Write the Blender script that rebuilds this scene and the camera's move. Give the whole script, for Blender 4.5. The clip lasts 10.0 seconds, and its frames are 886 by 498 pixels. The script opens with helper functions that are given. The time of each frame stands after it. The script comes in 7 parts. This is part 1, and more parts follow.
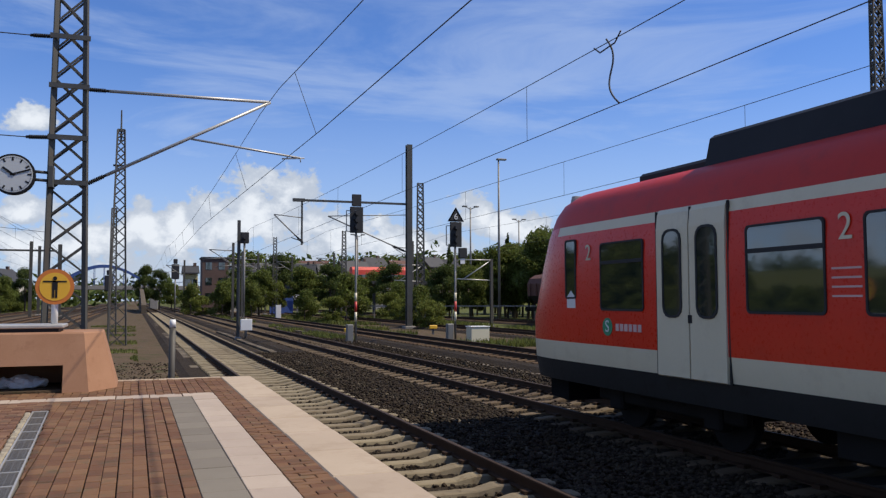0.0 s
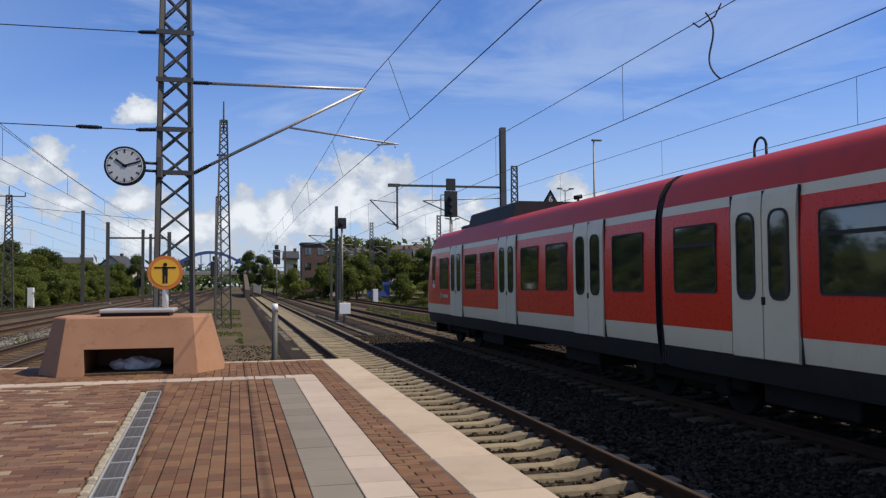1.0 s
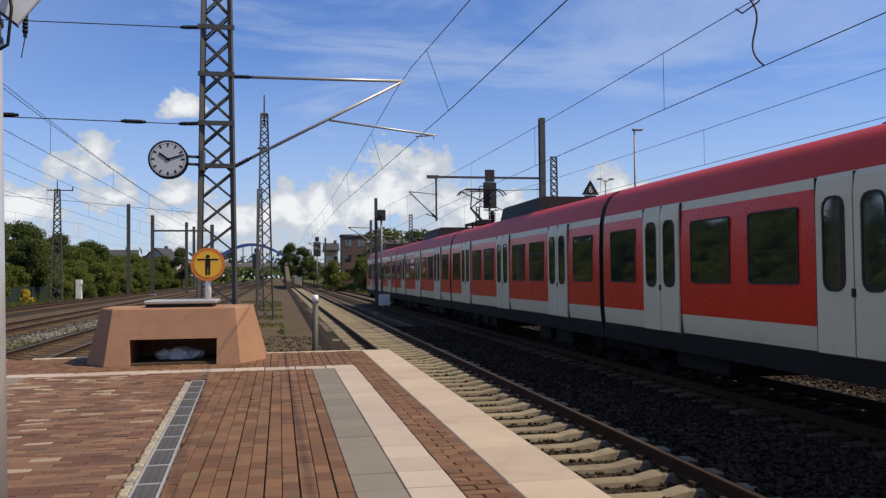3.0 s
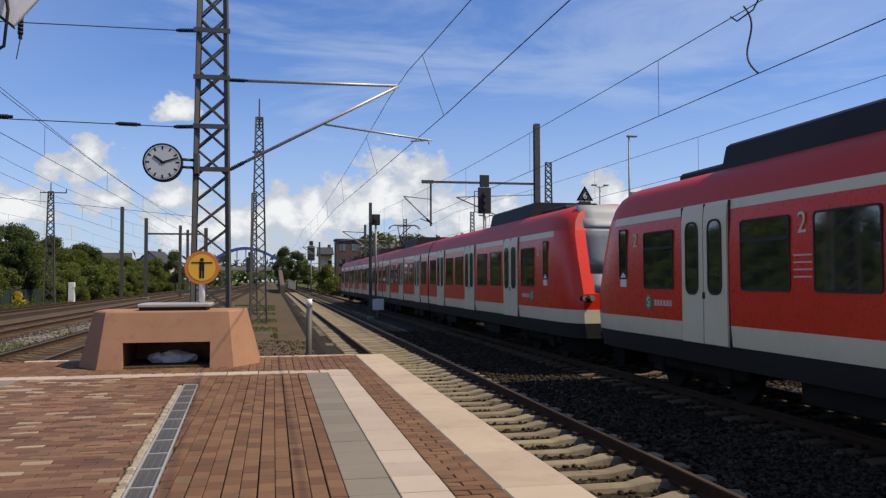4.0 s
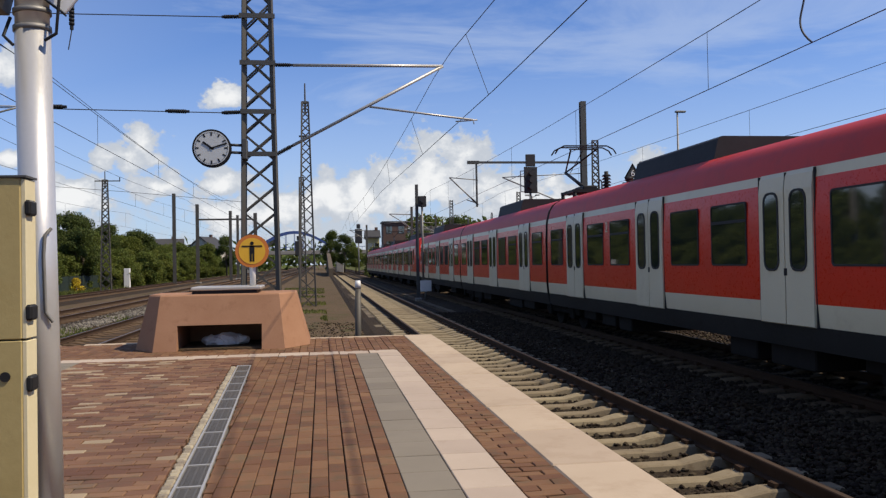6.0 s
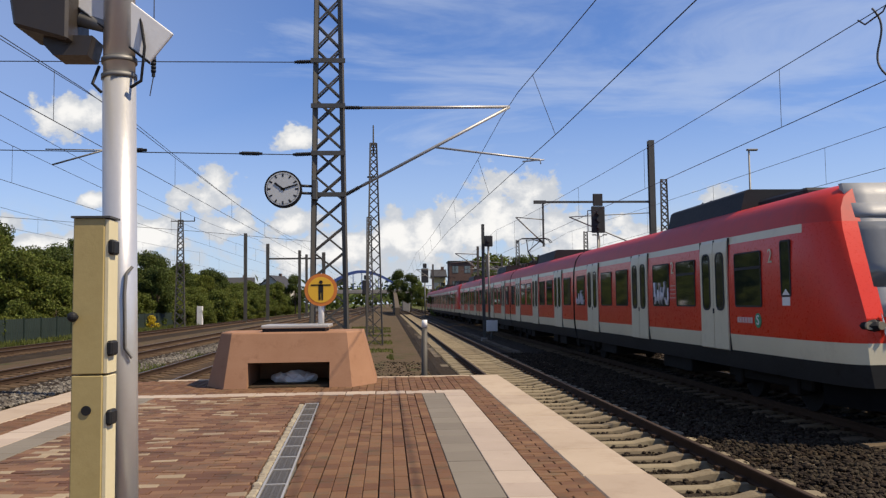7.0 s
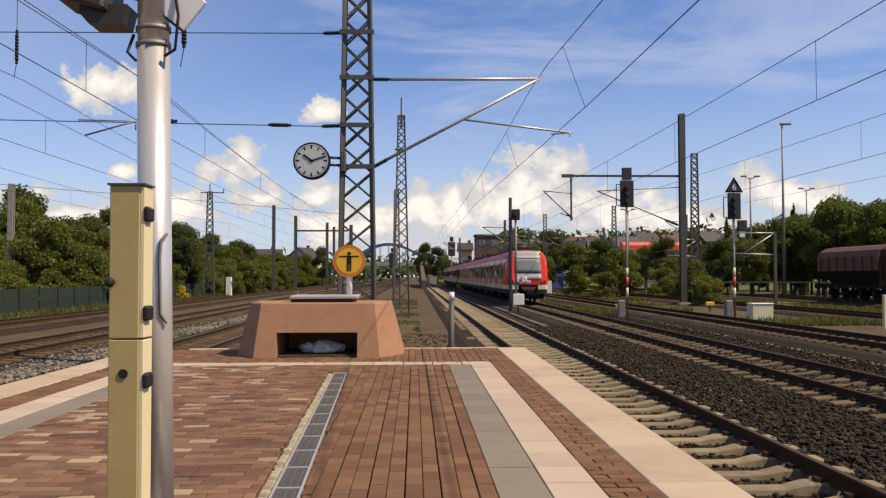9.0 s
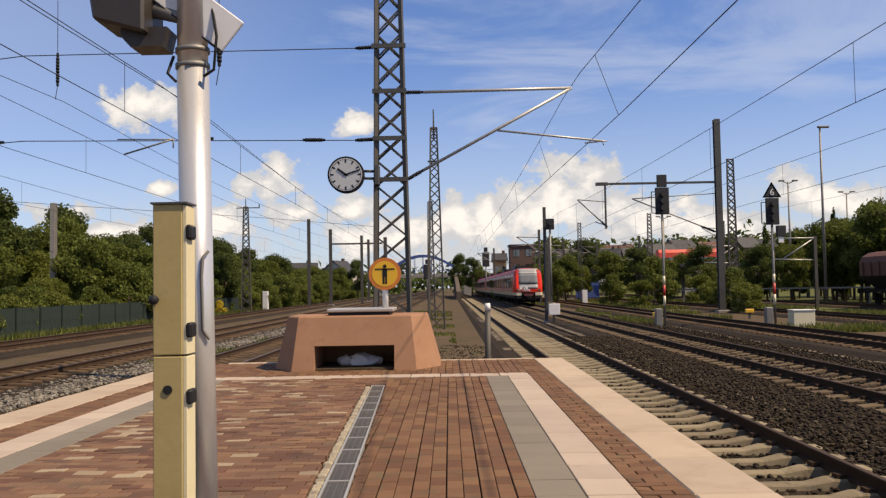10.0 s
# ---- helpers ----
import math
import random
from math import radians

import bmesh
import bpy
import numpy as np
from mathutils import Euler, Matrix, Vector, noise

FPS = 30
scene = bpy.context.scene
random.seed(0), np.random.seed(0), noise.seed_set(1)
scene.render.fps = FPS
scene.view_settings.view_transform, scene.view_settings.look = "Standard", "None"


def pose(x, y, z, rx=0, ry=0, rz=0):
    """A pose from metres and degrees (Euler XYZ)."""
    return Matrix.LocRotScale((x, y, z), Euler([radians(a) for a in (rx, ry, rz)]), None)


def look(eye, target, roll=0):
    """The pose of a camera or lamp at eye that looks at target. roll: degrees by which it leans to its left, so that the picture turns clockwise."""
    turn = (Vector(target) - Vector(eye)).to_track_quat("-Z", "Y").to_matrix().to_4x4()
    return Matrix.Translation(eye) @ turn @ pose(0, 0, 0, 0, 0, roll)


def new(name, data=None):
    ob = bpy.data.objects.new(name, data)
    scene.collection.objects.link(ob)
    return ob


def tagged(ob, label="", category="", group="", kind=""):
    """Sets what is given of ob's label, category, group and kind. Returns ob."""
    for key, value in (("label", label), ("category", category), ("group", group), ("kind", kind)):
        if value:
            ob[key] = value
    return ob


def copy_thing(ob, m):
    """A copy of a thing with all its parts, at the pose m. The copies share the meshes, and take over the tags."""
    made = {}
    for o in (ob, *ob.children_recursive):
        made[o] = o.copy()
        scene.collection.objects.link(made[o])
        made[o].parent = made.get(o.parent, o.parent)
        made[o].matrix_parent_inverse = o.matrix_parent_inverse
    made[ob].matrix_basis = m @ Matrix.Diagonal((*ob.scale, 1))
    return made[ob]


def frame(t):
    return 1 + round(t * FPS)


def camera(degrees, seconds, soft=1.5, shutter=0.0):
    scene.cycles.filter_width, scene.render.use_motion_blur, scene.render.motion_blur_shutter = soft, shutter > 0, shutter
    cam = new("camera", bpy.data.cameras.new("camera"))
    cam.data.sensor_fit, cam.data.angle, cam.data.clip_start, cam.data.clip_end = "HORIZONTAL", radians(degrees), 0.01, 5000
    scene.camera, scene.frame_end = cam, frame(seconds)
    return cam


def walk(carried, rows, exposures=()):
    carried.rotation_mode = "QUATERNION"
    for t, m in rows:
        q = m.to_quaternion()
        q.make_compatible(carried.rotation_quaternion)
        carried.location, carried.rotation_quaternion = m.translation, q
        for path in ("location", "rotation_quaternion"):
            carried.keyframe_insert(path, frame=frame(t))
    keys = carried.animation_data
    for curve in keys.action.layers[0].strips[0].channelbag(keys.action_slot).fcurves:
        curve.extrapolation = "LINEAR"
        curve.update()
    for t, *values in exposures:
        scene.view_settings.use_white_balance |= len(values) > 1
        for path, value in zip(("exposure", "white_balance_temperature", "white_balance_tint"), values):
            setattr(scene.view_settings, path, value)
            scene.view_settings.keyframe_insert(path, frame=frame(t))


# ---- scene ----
cam = camera(56.09, 10.0, soft=1.3, shutter=0.0)
walk(cam, [
    (0.0, pose(0.013, 0.006, 1.218, 93.47, 0.16, -20.35)),
    (0.5, pose(0.010, 0.007, 1.218, 92.79, 0.50, -15.97)),
    (1.0, pose(0.012, 0.009, 1.220, 92.37, 0.46, -13.82)),
    (1.5, pose(0.010, 0.004, 1.211, 92.53, 1.01, -13.89)),
    (2.0, pose(0.013, 0.006, 1.213, 92.87, 0.93, -12.26)),
    (2.5, pose(0.019, 0.005, 1.215, 92.03, 0.87, -11.17)),
    (3.0, pose(0.018, 0.002, 1.214, 91.81, 0.56, -11.11)),
    (3.2, pose(0.017, 0.002, 1.214, 91.52, 0.60, -11.17)),
    (4.3, pose(0.010, 0.001, 1.211, 92.30, 0.02, -11.52)),
    (4.5, pose(0.008, 0.001, 1.210, 92.03, 0.03, -10.87)),
    (5.0, pose(0.005, -0.004, 1.206, 92.02, 0.20, -9.82)),
    (5.2, pose(0.005, -0.003, 1.204, 90.70, 0.36, -9.00)),
    (6.3, pose(0.011, 0.015, 1.193, 91.26, 1.35, -7.96)),
    (6.5, pose(0.011, 0.016, 1.193, 92.28, 1.18, -6.79)),
    (7.0, pose(-0.001, 0.004, 1.194, 93.69, 0.68, -3.75)),
    (7.5, pose(-0.009, -0.001, 1.187, 92.17, -0.03, -3.14)),
    (8.0, pose(-0.024, -0.009, 1.181, 92.37, -0.04, -2.00)),
    (8.5, pose(-0.019, -0.015, 1.176, 91.67, 0.02, -2.18)),
    (9.0, pose(-0.016, -0.008, 1.177, 91.87, 0.11, -1.93)),
    (9.5, pose(-0.021, -0.009, 1.183, 92.14, 0.22, -1.43)),
    (10.0, pose(-0.033, -0.012, 1.185, 92.65, 1.00, 0.45)),
], exposures=[(0.0, 0.18, 6000, 10), (2.0, 0.20, 6200, 10), (5.0, 0.22, 6350, 10), (6.5, 0.26, 6480, 10), (7.5, 0.33, 6850, 11), (10.0, 0.35, 7300, 13)])

RAIL = -0.70          # top of the rails below the platform surface
GROUND = -0.88        # top of the sleepers and ballast
NEAR, MAIN, THIRD, FOURTH, SIDING = 3.3, 7.9, 13.7, 22.5, 33.0      # centre lines of the tracks on the right
SIDE, LEFT_A, LEFT_B = -6.3, -11.0, -17.6             # centre lines of the tracks on the left

# ---------------------------------------------------------------- world and sun
SUN_TO = Vector((0.80, -0.30, 1.10)).normalized()
sun = new("sun", bpy.data.lights.new("sun", "SUN"))
sun.data.energy, sun.data.angle, sun.data.color = 5.0, radians(0.5), (1.0, 0.86, 0.66)
sun.matrix_world = look(tuple(SUN_TO * 60), (0, 0, 0))


def build_world():
    w = bpy.data.worlds.new("sky")
    scene.world = w
    w.use_nodes = True
    nt = w.node_tree
    n, l = nt.nodes, nt.links
    bg = n["Background"]
    sky = n.new("ShaderNodeTexSky")
    sky.sky_type, sky.sun_disc = "NISHITA", False
    sky.sun_elevation = math.asin(SUN_TO.z)
    sky.sun_rotation = math.atan2(SUN_TO.x, SUN_TO.y)
    sky.air_density, sky.dust_density, sky.ozone_density = 1.0, 0.4, 2.0
    tc = n.new("ShaderNodeTexCoord")
    sep = n.new("ShaderNodeSeparateXYZ")
    l.new(tc.outputs["Generated"], sep.inputs[0])

    def math_node(op, a, b=None, c=None, clamp=False):
        m = n.new("ShaderNodeMath")
        m.operation, m.use_clamp = op, clamp
        for i, v in enumerate((a, b, c)):
            if v is None:
                continue
            if isinstance(v, (int, float)):
                m.inputs[i].default_value = v
            else:
                l.new(v, m.inputs[i])
        return m.outputs[0]

    def smooth(v, lo, hi, a=0.0, b=1.0):
        m = n.new("ShaderNodeMapRange")
        m.interpolation_type = "SMOOTHSTEP"
        l.new(v, m.inputs[0])
        for i, x in enumerate((lo, hi, a, b)):
            m.inputs[i + 1].default_value = x
        return m.outputs[0]

    def fbm(scale, detail, rough, stretch, shift=(0, 0, 0), distort=0.0):
        mp = n.new("ShaderNodeMapping")
        mp.inputs["Scale"].default_value = stretch
        mp.inputs["Location"].default_value = shift
        l.new(tc.outputs["Generated"], mp.inputs[0])
        t = n.new("ShaderNodeTexNoise")
        t.inputs["Scale"].default_value, t.inputs["Detail"].default_value = scale, detail
        t.inputs["Roughness"].default_value, t.inputs["Distortion"].default_value = rough, distort
        l.new(mp.outputs[0], t.inputs["Vector"])
        return t.outputs["Fac"]

    up = sep.outputs["Z"]
    # heaps of cumulus low over the horizon, at the bearings (degrees right of the track) and heights where they stand
    heap = None
    for az, el, wide, tall in HEAPS:
        ca, sa = math.cos(radians(az)), math.sin(radians(az))
        across = math_node("SUBTRACT", math_node("MULTIPLY", sep.outputs["X"], ca), math_node("MULTIPLY", sep.outputs["Y"], sa))
        ahead = math_node("ADD", math_node("MULTIPLY", sep.outputs["X"], sa), math_node("MULTIPLY", sep.outputs["Y"], ca))
        a = math_node("DIVIDE", across, math.sin(radians(wide * 1.15)))
        b = math_node("DIVIDE", math_node("SUBTRACT", up, math.sin(radians(el))), math.sin(radians(tall * 1.15)))
        d = math_node("SQRT", math_node("ADD", math_node("MULTIPLY", a, a), math_node("MULTIPLY", b, b)))
        v = math_node("SUBTRACT", 1.0, d)
        v = math_node("ADD", v, math_node("MULTIPLY", math_node("LESS_THAN", ahead, 0.0), -4.0))
        heap = v if heap is None else math_node("MAXIMUM", heap, v)
    heap = math_node("MAXIMUM", heap, -1.5)
    puff = fbm(34.0, 8.0, 0.58, (1, 1, 1.2), distort=0.1)
    puff2 = fbm(8.0, 5.0, 0.55, (1, 1, 1.8), (3.1, 1.7, 0.4))
    body = math_node("ADD", math_node("MULTIPLY", heap, 0.62), math_node("ADD", math_node("MULTIPLY", math_node("SUBTRACT", puff, 0.5), 1.9), math_node("MULTIPLY", math_node("SUBTRACT", puff2, 0.5), 0.5)))
    cumulus = smooth(body, -0.14, 0.10)
    # a loose band of small clouds and haze near the horizon, all round
    band = math_node("MULTIPLY", smooth(up, 0.03, 0.13, 1.0, 0.0), smooth(math_node("ADD", math_node("MULTIPLY", puff, 0.6), math_node("MULTIPLY", puff2, 0.5)), 0.47, 0.62))
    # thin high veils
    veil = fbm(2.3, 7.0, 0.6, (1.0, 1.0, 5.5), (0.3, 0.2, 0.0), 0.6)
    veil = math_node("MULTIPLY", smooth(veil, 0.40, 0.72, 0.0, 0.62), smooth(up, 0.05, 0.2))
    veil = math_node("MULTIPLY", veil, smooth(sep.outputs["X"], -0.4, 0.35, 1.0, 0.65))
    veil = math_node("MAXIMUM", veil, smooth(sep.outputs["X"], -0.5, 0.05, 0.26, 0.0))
    haze = smooth(up, 0.0, 0.30, 0.52, 0.02)
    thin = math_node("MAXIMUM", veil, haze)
    thick = math_node("MAXIMUM", cumulus, math_node("MULTIPLY", band, 0.85))

    tint = n.new("ShaderNodeMix")
    tint.data_type, tint.blend_type = "RGBA", "MULTIPLY"
    tint.inputs[0].default_value = 1.0
    l.new(sky.outputs[0], tint.inputs[6])
    tint.inputs[7].default_value = SKY_TINT
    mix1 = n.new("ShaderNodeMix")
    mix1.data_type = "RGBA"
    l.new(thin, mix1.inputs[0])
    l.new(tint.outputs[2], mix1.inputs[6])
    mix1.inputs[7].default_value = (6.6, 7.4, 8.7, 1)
    shade = n.new("ShaderNodeMix")
    shade.data_type = "RGBA"
    l.new(smooth(math_node("ADD", math_node("MULTIPLY", body, 0.5), math_node("MULTIPLY", fbm(19.0, 6.0, 0.6, (1, 1, 1.3), (0.02, 0.0, -0.02)), 0.6)), 0.3, 0.62), shade.inputs[0])
    shade.inputs[6].default_value = (5.9, 6.3, 6.9, 1)
    shade.inputs[7].default_value = (9.5, 9.5, 9.4, 1)
    mix2 = n.new("ShaderNodeMix")
    mix2.data_type = "RGBA"
    l.new(thick, mix2.inputs[0])
    l.new(mix1.outputs[2], mix2.inputs[6])
    l.new(shade.outputs[2], mix2.inputs[7])
    l.new(mix2.outputs[2], bg.inputs["Color"])
    bg.inputs["Strength"].default_value = SKY_POWER


# bearing, height, half width and half height in degrees of the heaped clouds
HEAPS = [(9.6, 6.6, 2.1, 1.7), (7.4, 5.9, 2.4, 2.0), (5.0, 5.0, 2.2, 1.7), (3.0, 4.6, 1.8, 1.6), (0.8, 4.6, 1.6, 1.4), (-0.8, 4.0, 1.8, 1.2),
         (-4.5, 3.5, 4.6, 1.1), (-12.4, 7.3, 1.7, 0.9), (-11.5, 7.9, 1.2, 1.0), (-6.2, 11.1, 1.3, 0.8), (-20.3, 12.0, 1.8, 1.1), (-6.5, 5.4, 1.6, 0.8),
         (-10.6, 5.2, 1.6, 0.9), (-19.1, 6.8, 0.9, 0.5), (-24.9, 5.0, 1.9, 0.7), (-15.5, 4.6, 2.0, 0.9), (22.8, 5.9, 1.3, 1.4), (24.3, 5.0, 1.2, 1.0),
         (26.2, 4.7, 1.3, 0.9), (13.5, 4.4, 2.6, 1.3), (18.0, 3.6, 4.0, 1.1), (11.5, 5.2, 1.6, 1.3), (-22.0, 3.9, 3.0, 0.7)]
SKY_TINT = (0.70, 0.95, 1.44, 1)
SKY_POWER = 0.081
build_world()

# ---------------------------------------------------------------- materials
def mat(name, c1, c2, rough=0.7, metal=0.0, coarse=1.5, fine=40.0, bump=0.2, depth=0.01, vary=0.0, island=False, world=False,
        dirt=None, dirt_at=(0.55, 0.75), coat=0.0, spread=0.12):
    """A node material: two tones mixed by coarse and fine noise, grain as bump, optional dirt in a third tone."""
    m = bpy.data.materials.new(name)
    m.use_nodes = True
    n, l = m.node_tree.nodes, m.node_tree.links
    b = n["Principled BSDF"]
    if world:
        vec = n.new("ShaderNodeNewGeometry").outputs["Position"]
    else:
        vec = n.new("ShaderNodeTexCoord").outputs["Object"]

    def noise_tex(scale, detail=5.0, rough_=0.6):
        t = n.new("ShaderNodeTexNoise")
        t.inputs["Scale"].default_value, t.inputs["Detail"].default_value, t.inputs["Roughness"].default_value = scale, detail, rough_
        l.new(vec, t.inputs["Vector"])
        return t.outputs["Fac"]

    def ranged(v, lo, hi, a=0.0, c=1.0):
        r = n.new("ShaderNodeMapRange")
        l.new(v, r.inputs[0])
        for i, x in enumerate((lo, hi, a, c)):
            r.inputs[i + 1].default_value = x
        return r.outputs[0]

    def mixed(f, a, c, blend="MIX"):
        x = n.new("ShaderNodeMix")
        x.data_type, x.blend_type = "RGBA", blend
        for i, v in ((0, f), (6, a), (7, c)):
            if isinstance(v, (int, float)):
                x.inputs[i].default_value = v
            elif isinstance(v, tuple):
                x.inputs[i].default_value = (*v, 1)
            else:
                l.new(v, x.inputs[i])
        return x.outputs[2]

    big, small = noise_tex(coarse), noise_tex(fine, 4.0, 0.65)
    f = n.new("ShaderNodeMath")
    f.operation = "ADD"
    l.new(ranged(big, 0.3, 0.7, 0.0, 0.6), f.inputs[0])
    l.new(ranged(small, 0.3, 0.7, 0.0, 0.4), f.inputs[1])
    fac = f.outputs[0]
    col = mixed(fac, tuple(c1), tuple(c2))
    if dirt:
        col = mixed(ranged(noise_tex(coarse * 2.3, 7.0, 0.7), dirt_at[0], dirt_at[1]), col, tuple(dirt))
    if vary:
        src = n.new("ShaderNodeNewGeometry").outputs["Random Per Island"] if island else n.new("ShaderNodeObjectInfo").outputs["Random"]
        hsv = n.new("ShaderNodeHueSaturation")
        l.new(ranged(src, 0, 1, 1 - vary, 1 + vary), hsv.inputs["Value"])
        l.new(ranged(src, 0, 1, 0.5 - vary * 0.03, 0.5 + vary * 0.03), hsv.inputs["Hue"])
        l.new(col, hsv.inputs["Color"])
        col = hsv.outputs["Color"]
    l.new(col, b.inputs["Base Color"])
    l.new(ranged(small, 0.2, 0.8, max(0.02, rough - spread), min(1.0, rough + spread)), b.inputs["Roughness"])
    b.inputs["Metallic"].default_value = metal
    b.inputs["Coat Weight"].default_value = coat
    if bump:
        bp = n.new("ShaderNodeBump")
        bp.inputs["Strength"].default_value, bp.inputs["Distance"].default_value = bump, depth
        l.new(small, bp.inputs["Height"])
        l.new(bp.outputs[0], b.inputs["Normal"])
    return m


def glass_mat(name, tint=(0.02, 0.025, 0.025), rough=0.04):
    """Dark tinted carriage glass: opaque gloss, the unlit inside painted into its near-black colour."""
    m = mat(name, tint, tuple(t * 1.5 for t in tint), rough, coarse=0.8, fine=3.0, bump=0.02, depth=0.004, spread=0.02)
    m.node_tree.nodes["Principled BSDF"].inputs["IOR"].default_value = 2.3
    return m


def leafy(m):
    """Lets light through the leaves."""
    n, l = m.node_tree.nodes, m.node_tree.links
    b, out = n["Principled BSDF"], n["Material Output"]
    t, x = n.new("ShaderNodeBsdfTranslucent"), n.new("ShaderNodeMixShader")
    l.new(b.inputs["Base Color"].links[0].from_socket, t.inputs["Color"])
    x.inputs[0].default_value = 0.4
    l.new(b.outputs[0], x.inputs[1])
    l.new(t.outputs[0], x.inputs[2])
    l.new(x.outputs[0], out.inputs["Surface"])
    b.inputs["Specular IOR Level"].default_value = 0.2


PAVER = mat("red_paver", (0.1130, 0.0561, 0.0313), (0.1644, 0.0898, 0.0494), 0.8, coarse=2.0, fine=90, bump=0.35, depth=0.004, vary=0.20, island=True, world=True, dirt=(0.0754, 0.0683, 0.0427), dirt_at=(0.5, 0.8))
PAVER_ONE = mat("red_paver_single", (0.1130, 0.0561, 0.0313), (0.1644, 0.0898, 0.0494), 0.8, coarse=2.0, fine=90, bump=0.35, depth=0.004, vary=0.20, world=True, dirt=(0.0754, 0.0683, 0.0427), dirt_at=(0.5, 0.8))
PAVER_MIX = mat("mixed_paver", (0.1130, 0.0633, 0.0393), (0.1736, 0.0921, 0.0562), 0.75, coarse=1.2, fine=90, bump=0.3, depth=0.004, vary=0.32, island=True, world=True, dirt=(0.0913, 0.0706, 0.0487), dirt_at=(0.5, 0.75))
PAVER_BLEACHED = mat("bleached_paver", (0.2328, 0.1767, 0.1121), (0.2932, 0.2286, 0.1509), 0.7, coarse=1.2, fine=90, bump=0.3, depth=0.004, vary=0.15, island=True, world=True)
JOINT = mat("joint_sand", (0.0825, 0.0630, 0.0480), (0.1500, 0.1125, 0.0825), 0.95, coarse=3, fine=120, bump=0.4, world=True)
PALE = mat("pale_tile", (0.3316, 0.2669, 0.2078), (0.4009, 0.3245, 0.2568), 0.75, coarse=1.6, fine=110, bump=0.25, depth=0.003, vary=0.08, world=True, dirt=(0.2771, 0.2160, 0.1618), dirt_at=(0.58, 0.85))
SLAB = mat("edge_slab_concrete", (0.3365, 0.2640, 0.1912), (0.4058, 0.3245, 0.2402), 0.8, coarse=1.1, fine=120, bump=0.25, depth=0.003, vary=0.07, world=True, dirt=(0.2771, 0.2064, 0.1422), dirt_at=(0.5, 0.8))
GREY_TILE = mat("grey_tile", (0.148, 0.128, 0.100), (0.192, 0.167, 0.132), 0.8, coarse=1.5, fine=110, bump=0.25, depth=0.003, vary=0.08, world=True)
CONCRETE = mat("grey_concrete", (0.2079, 0.1925, 0.1694), (0.2926, 0.2695, 0.2387), 0.85, coarse=1.8, fine=60, bump=0.4, depth=0.006, world=True, dirt=(0.1309, 0.1155, 0.1001))
SANDSTONE = mat("pink_concrete", (0.2550, 0.1353, 0.0769), (0.3188, 0.1793, 0.1092), 0.85, coarse=2.2, fine=70, bump=0.35, depth=0.004, dirt=(0.2054, 0.1060, 0.0606), dirt_at=(0.55, 0.8))
SLEEPER = mat("sleeper_concrete", (0.1702, 0.1377, 0.0874), (0.2450, 0.2017, 0.1345), 0.9, coarse=3.0, fine=60, bump=0.5, depth=0.008, vary=0.15, world=True, dirt=(0.1158, 0.0807, 0.0471))
WOODTIE = mat("weathered_sleeper", (0.0655, 0.0423, 0.0246), (0.1155, 0.0770, 0.0462), 0.9, coarse=3.0, fine=60, bump=0.5, depth=0.008, vary=0.15, island=True, world=True)
RUST = mat("rusty_rail", (0.034, 0.020, 0.012), (0.058, 0.035, 0.021), 0.85, metal=0.0, coarse=2.5, fine=80, bump=0.3, depth=0.003, world=True)
RAILTOP = mat("worn_rail_head", (0.09, 0.075, 0.062), (0.15, 0.125, 0.10), 0.45, metal=0.7, coarse=1.0, fine=50, bump=0.1, depth=0.002, world=True)
RUSTTOP = mat("rusty_rail_head", (0.040, 0.027, 0.019), (0.066, 0.046, 0.032), 0.7, metal=0.0, coarse=1.0, fine=50, bump=0.1, depth=0.002, world=True)
DUSTY = mat("dusty_sleeper", (0.0862, 0.0616, 0.0382), (0.1355, 0.1016, 0.0647), 0.9, coarse=3.0, fine=60, bump=0.5, depth=0.008, vary=0.15, world=True)
TROUGH = mat("trough_concrete", (0.0924, 0.0732, 0.0508), (0.1309, 0.1063, 0.0755), 0.9, coarse=1.2, fine=40, bump=0.3, vary=0.2, island=True, world=True)
GRATE = mat("dark_grating", (0.1008, 0.0898, 0.0697), (0.1568, 0.1387, 0.1071), 0.5, metal=0.5, coarse=3, fine=40, bump=0.1)
BALLAST = mat("ballast_bed", (0.0186, 0.0137, 0.0088), (0.0407, 0.0301, 0.0199), 0.95, coarse=0.35, fine=22, bump=0.9, depth=0.05, world=True, dirt=(0.0318, 0.0207, 0.0114), dirt_at=(0.5, 0.7))
STONE = mat("ballast_stone", (0.0179, 0.0133, 0.0089), (0.0469, 0.0349, 0.0239), 0.9, coarse=0.5, fine=40, bump=0.4, depth=0.01, vary=0.6, island=True, world=True, dirt=(0.0298, 0.0188, 0.0103), dirt_at=(0.5, 0.7))
STONE_PALE = mat("pale_ballast_stone", (0.085, 0.076, 0.062), (0.20, 0.178, 0.148), 0.9, coarse=0.5, fine=40, bump=0.4, depth=0.01, vary=0.5, island=True, world=True, dirt=(0.085, 0.062, 0.042), dirt_at=(0.55, 0.75))
EARTH = mat("trackside_earth", (0.0655, 0.0447, 0.0262), (0.1078, 0.0755, 0.0447), 0.95, coarse=0.5, fine=16, bump=0.8, depth=0.04, world=True, dirt=(0.0423, 0.0477, 0.0139), dirt_at=(0.52, 0.66))
GRASSY = mat("rough_grass_ground", (0.0577, 0.0693, 0.0169), (0.1040, 0.1078, 0.0323), 0.95, coarse=0.25, fine=6, bump=0.9, depth=0.08, world=True, dirt=(0.1078, 0.0809, 0.0462), dirt_at=(0.55, 0.72))
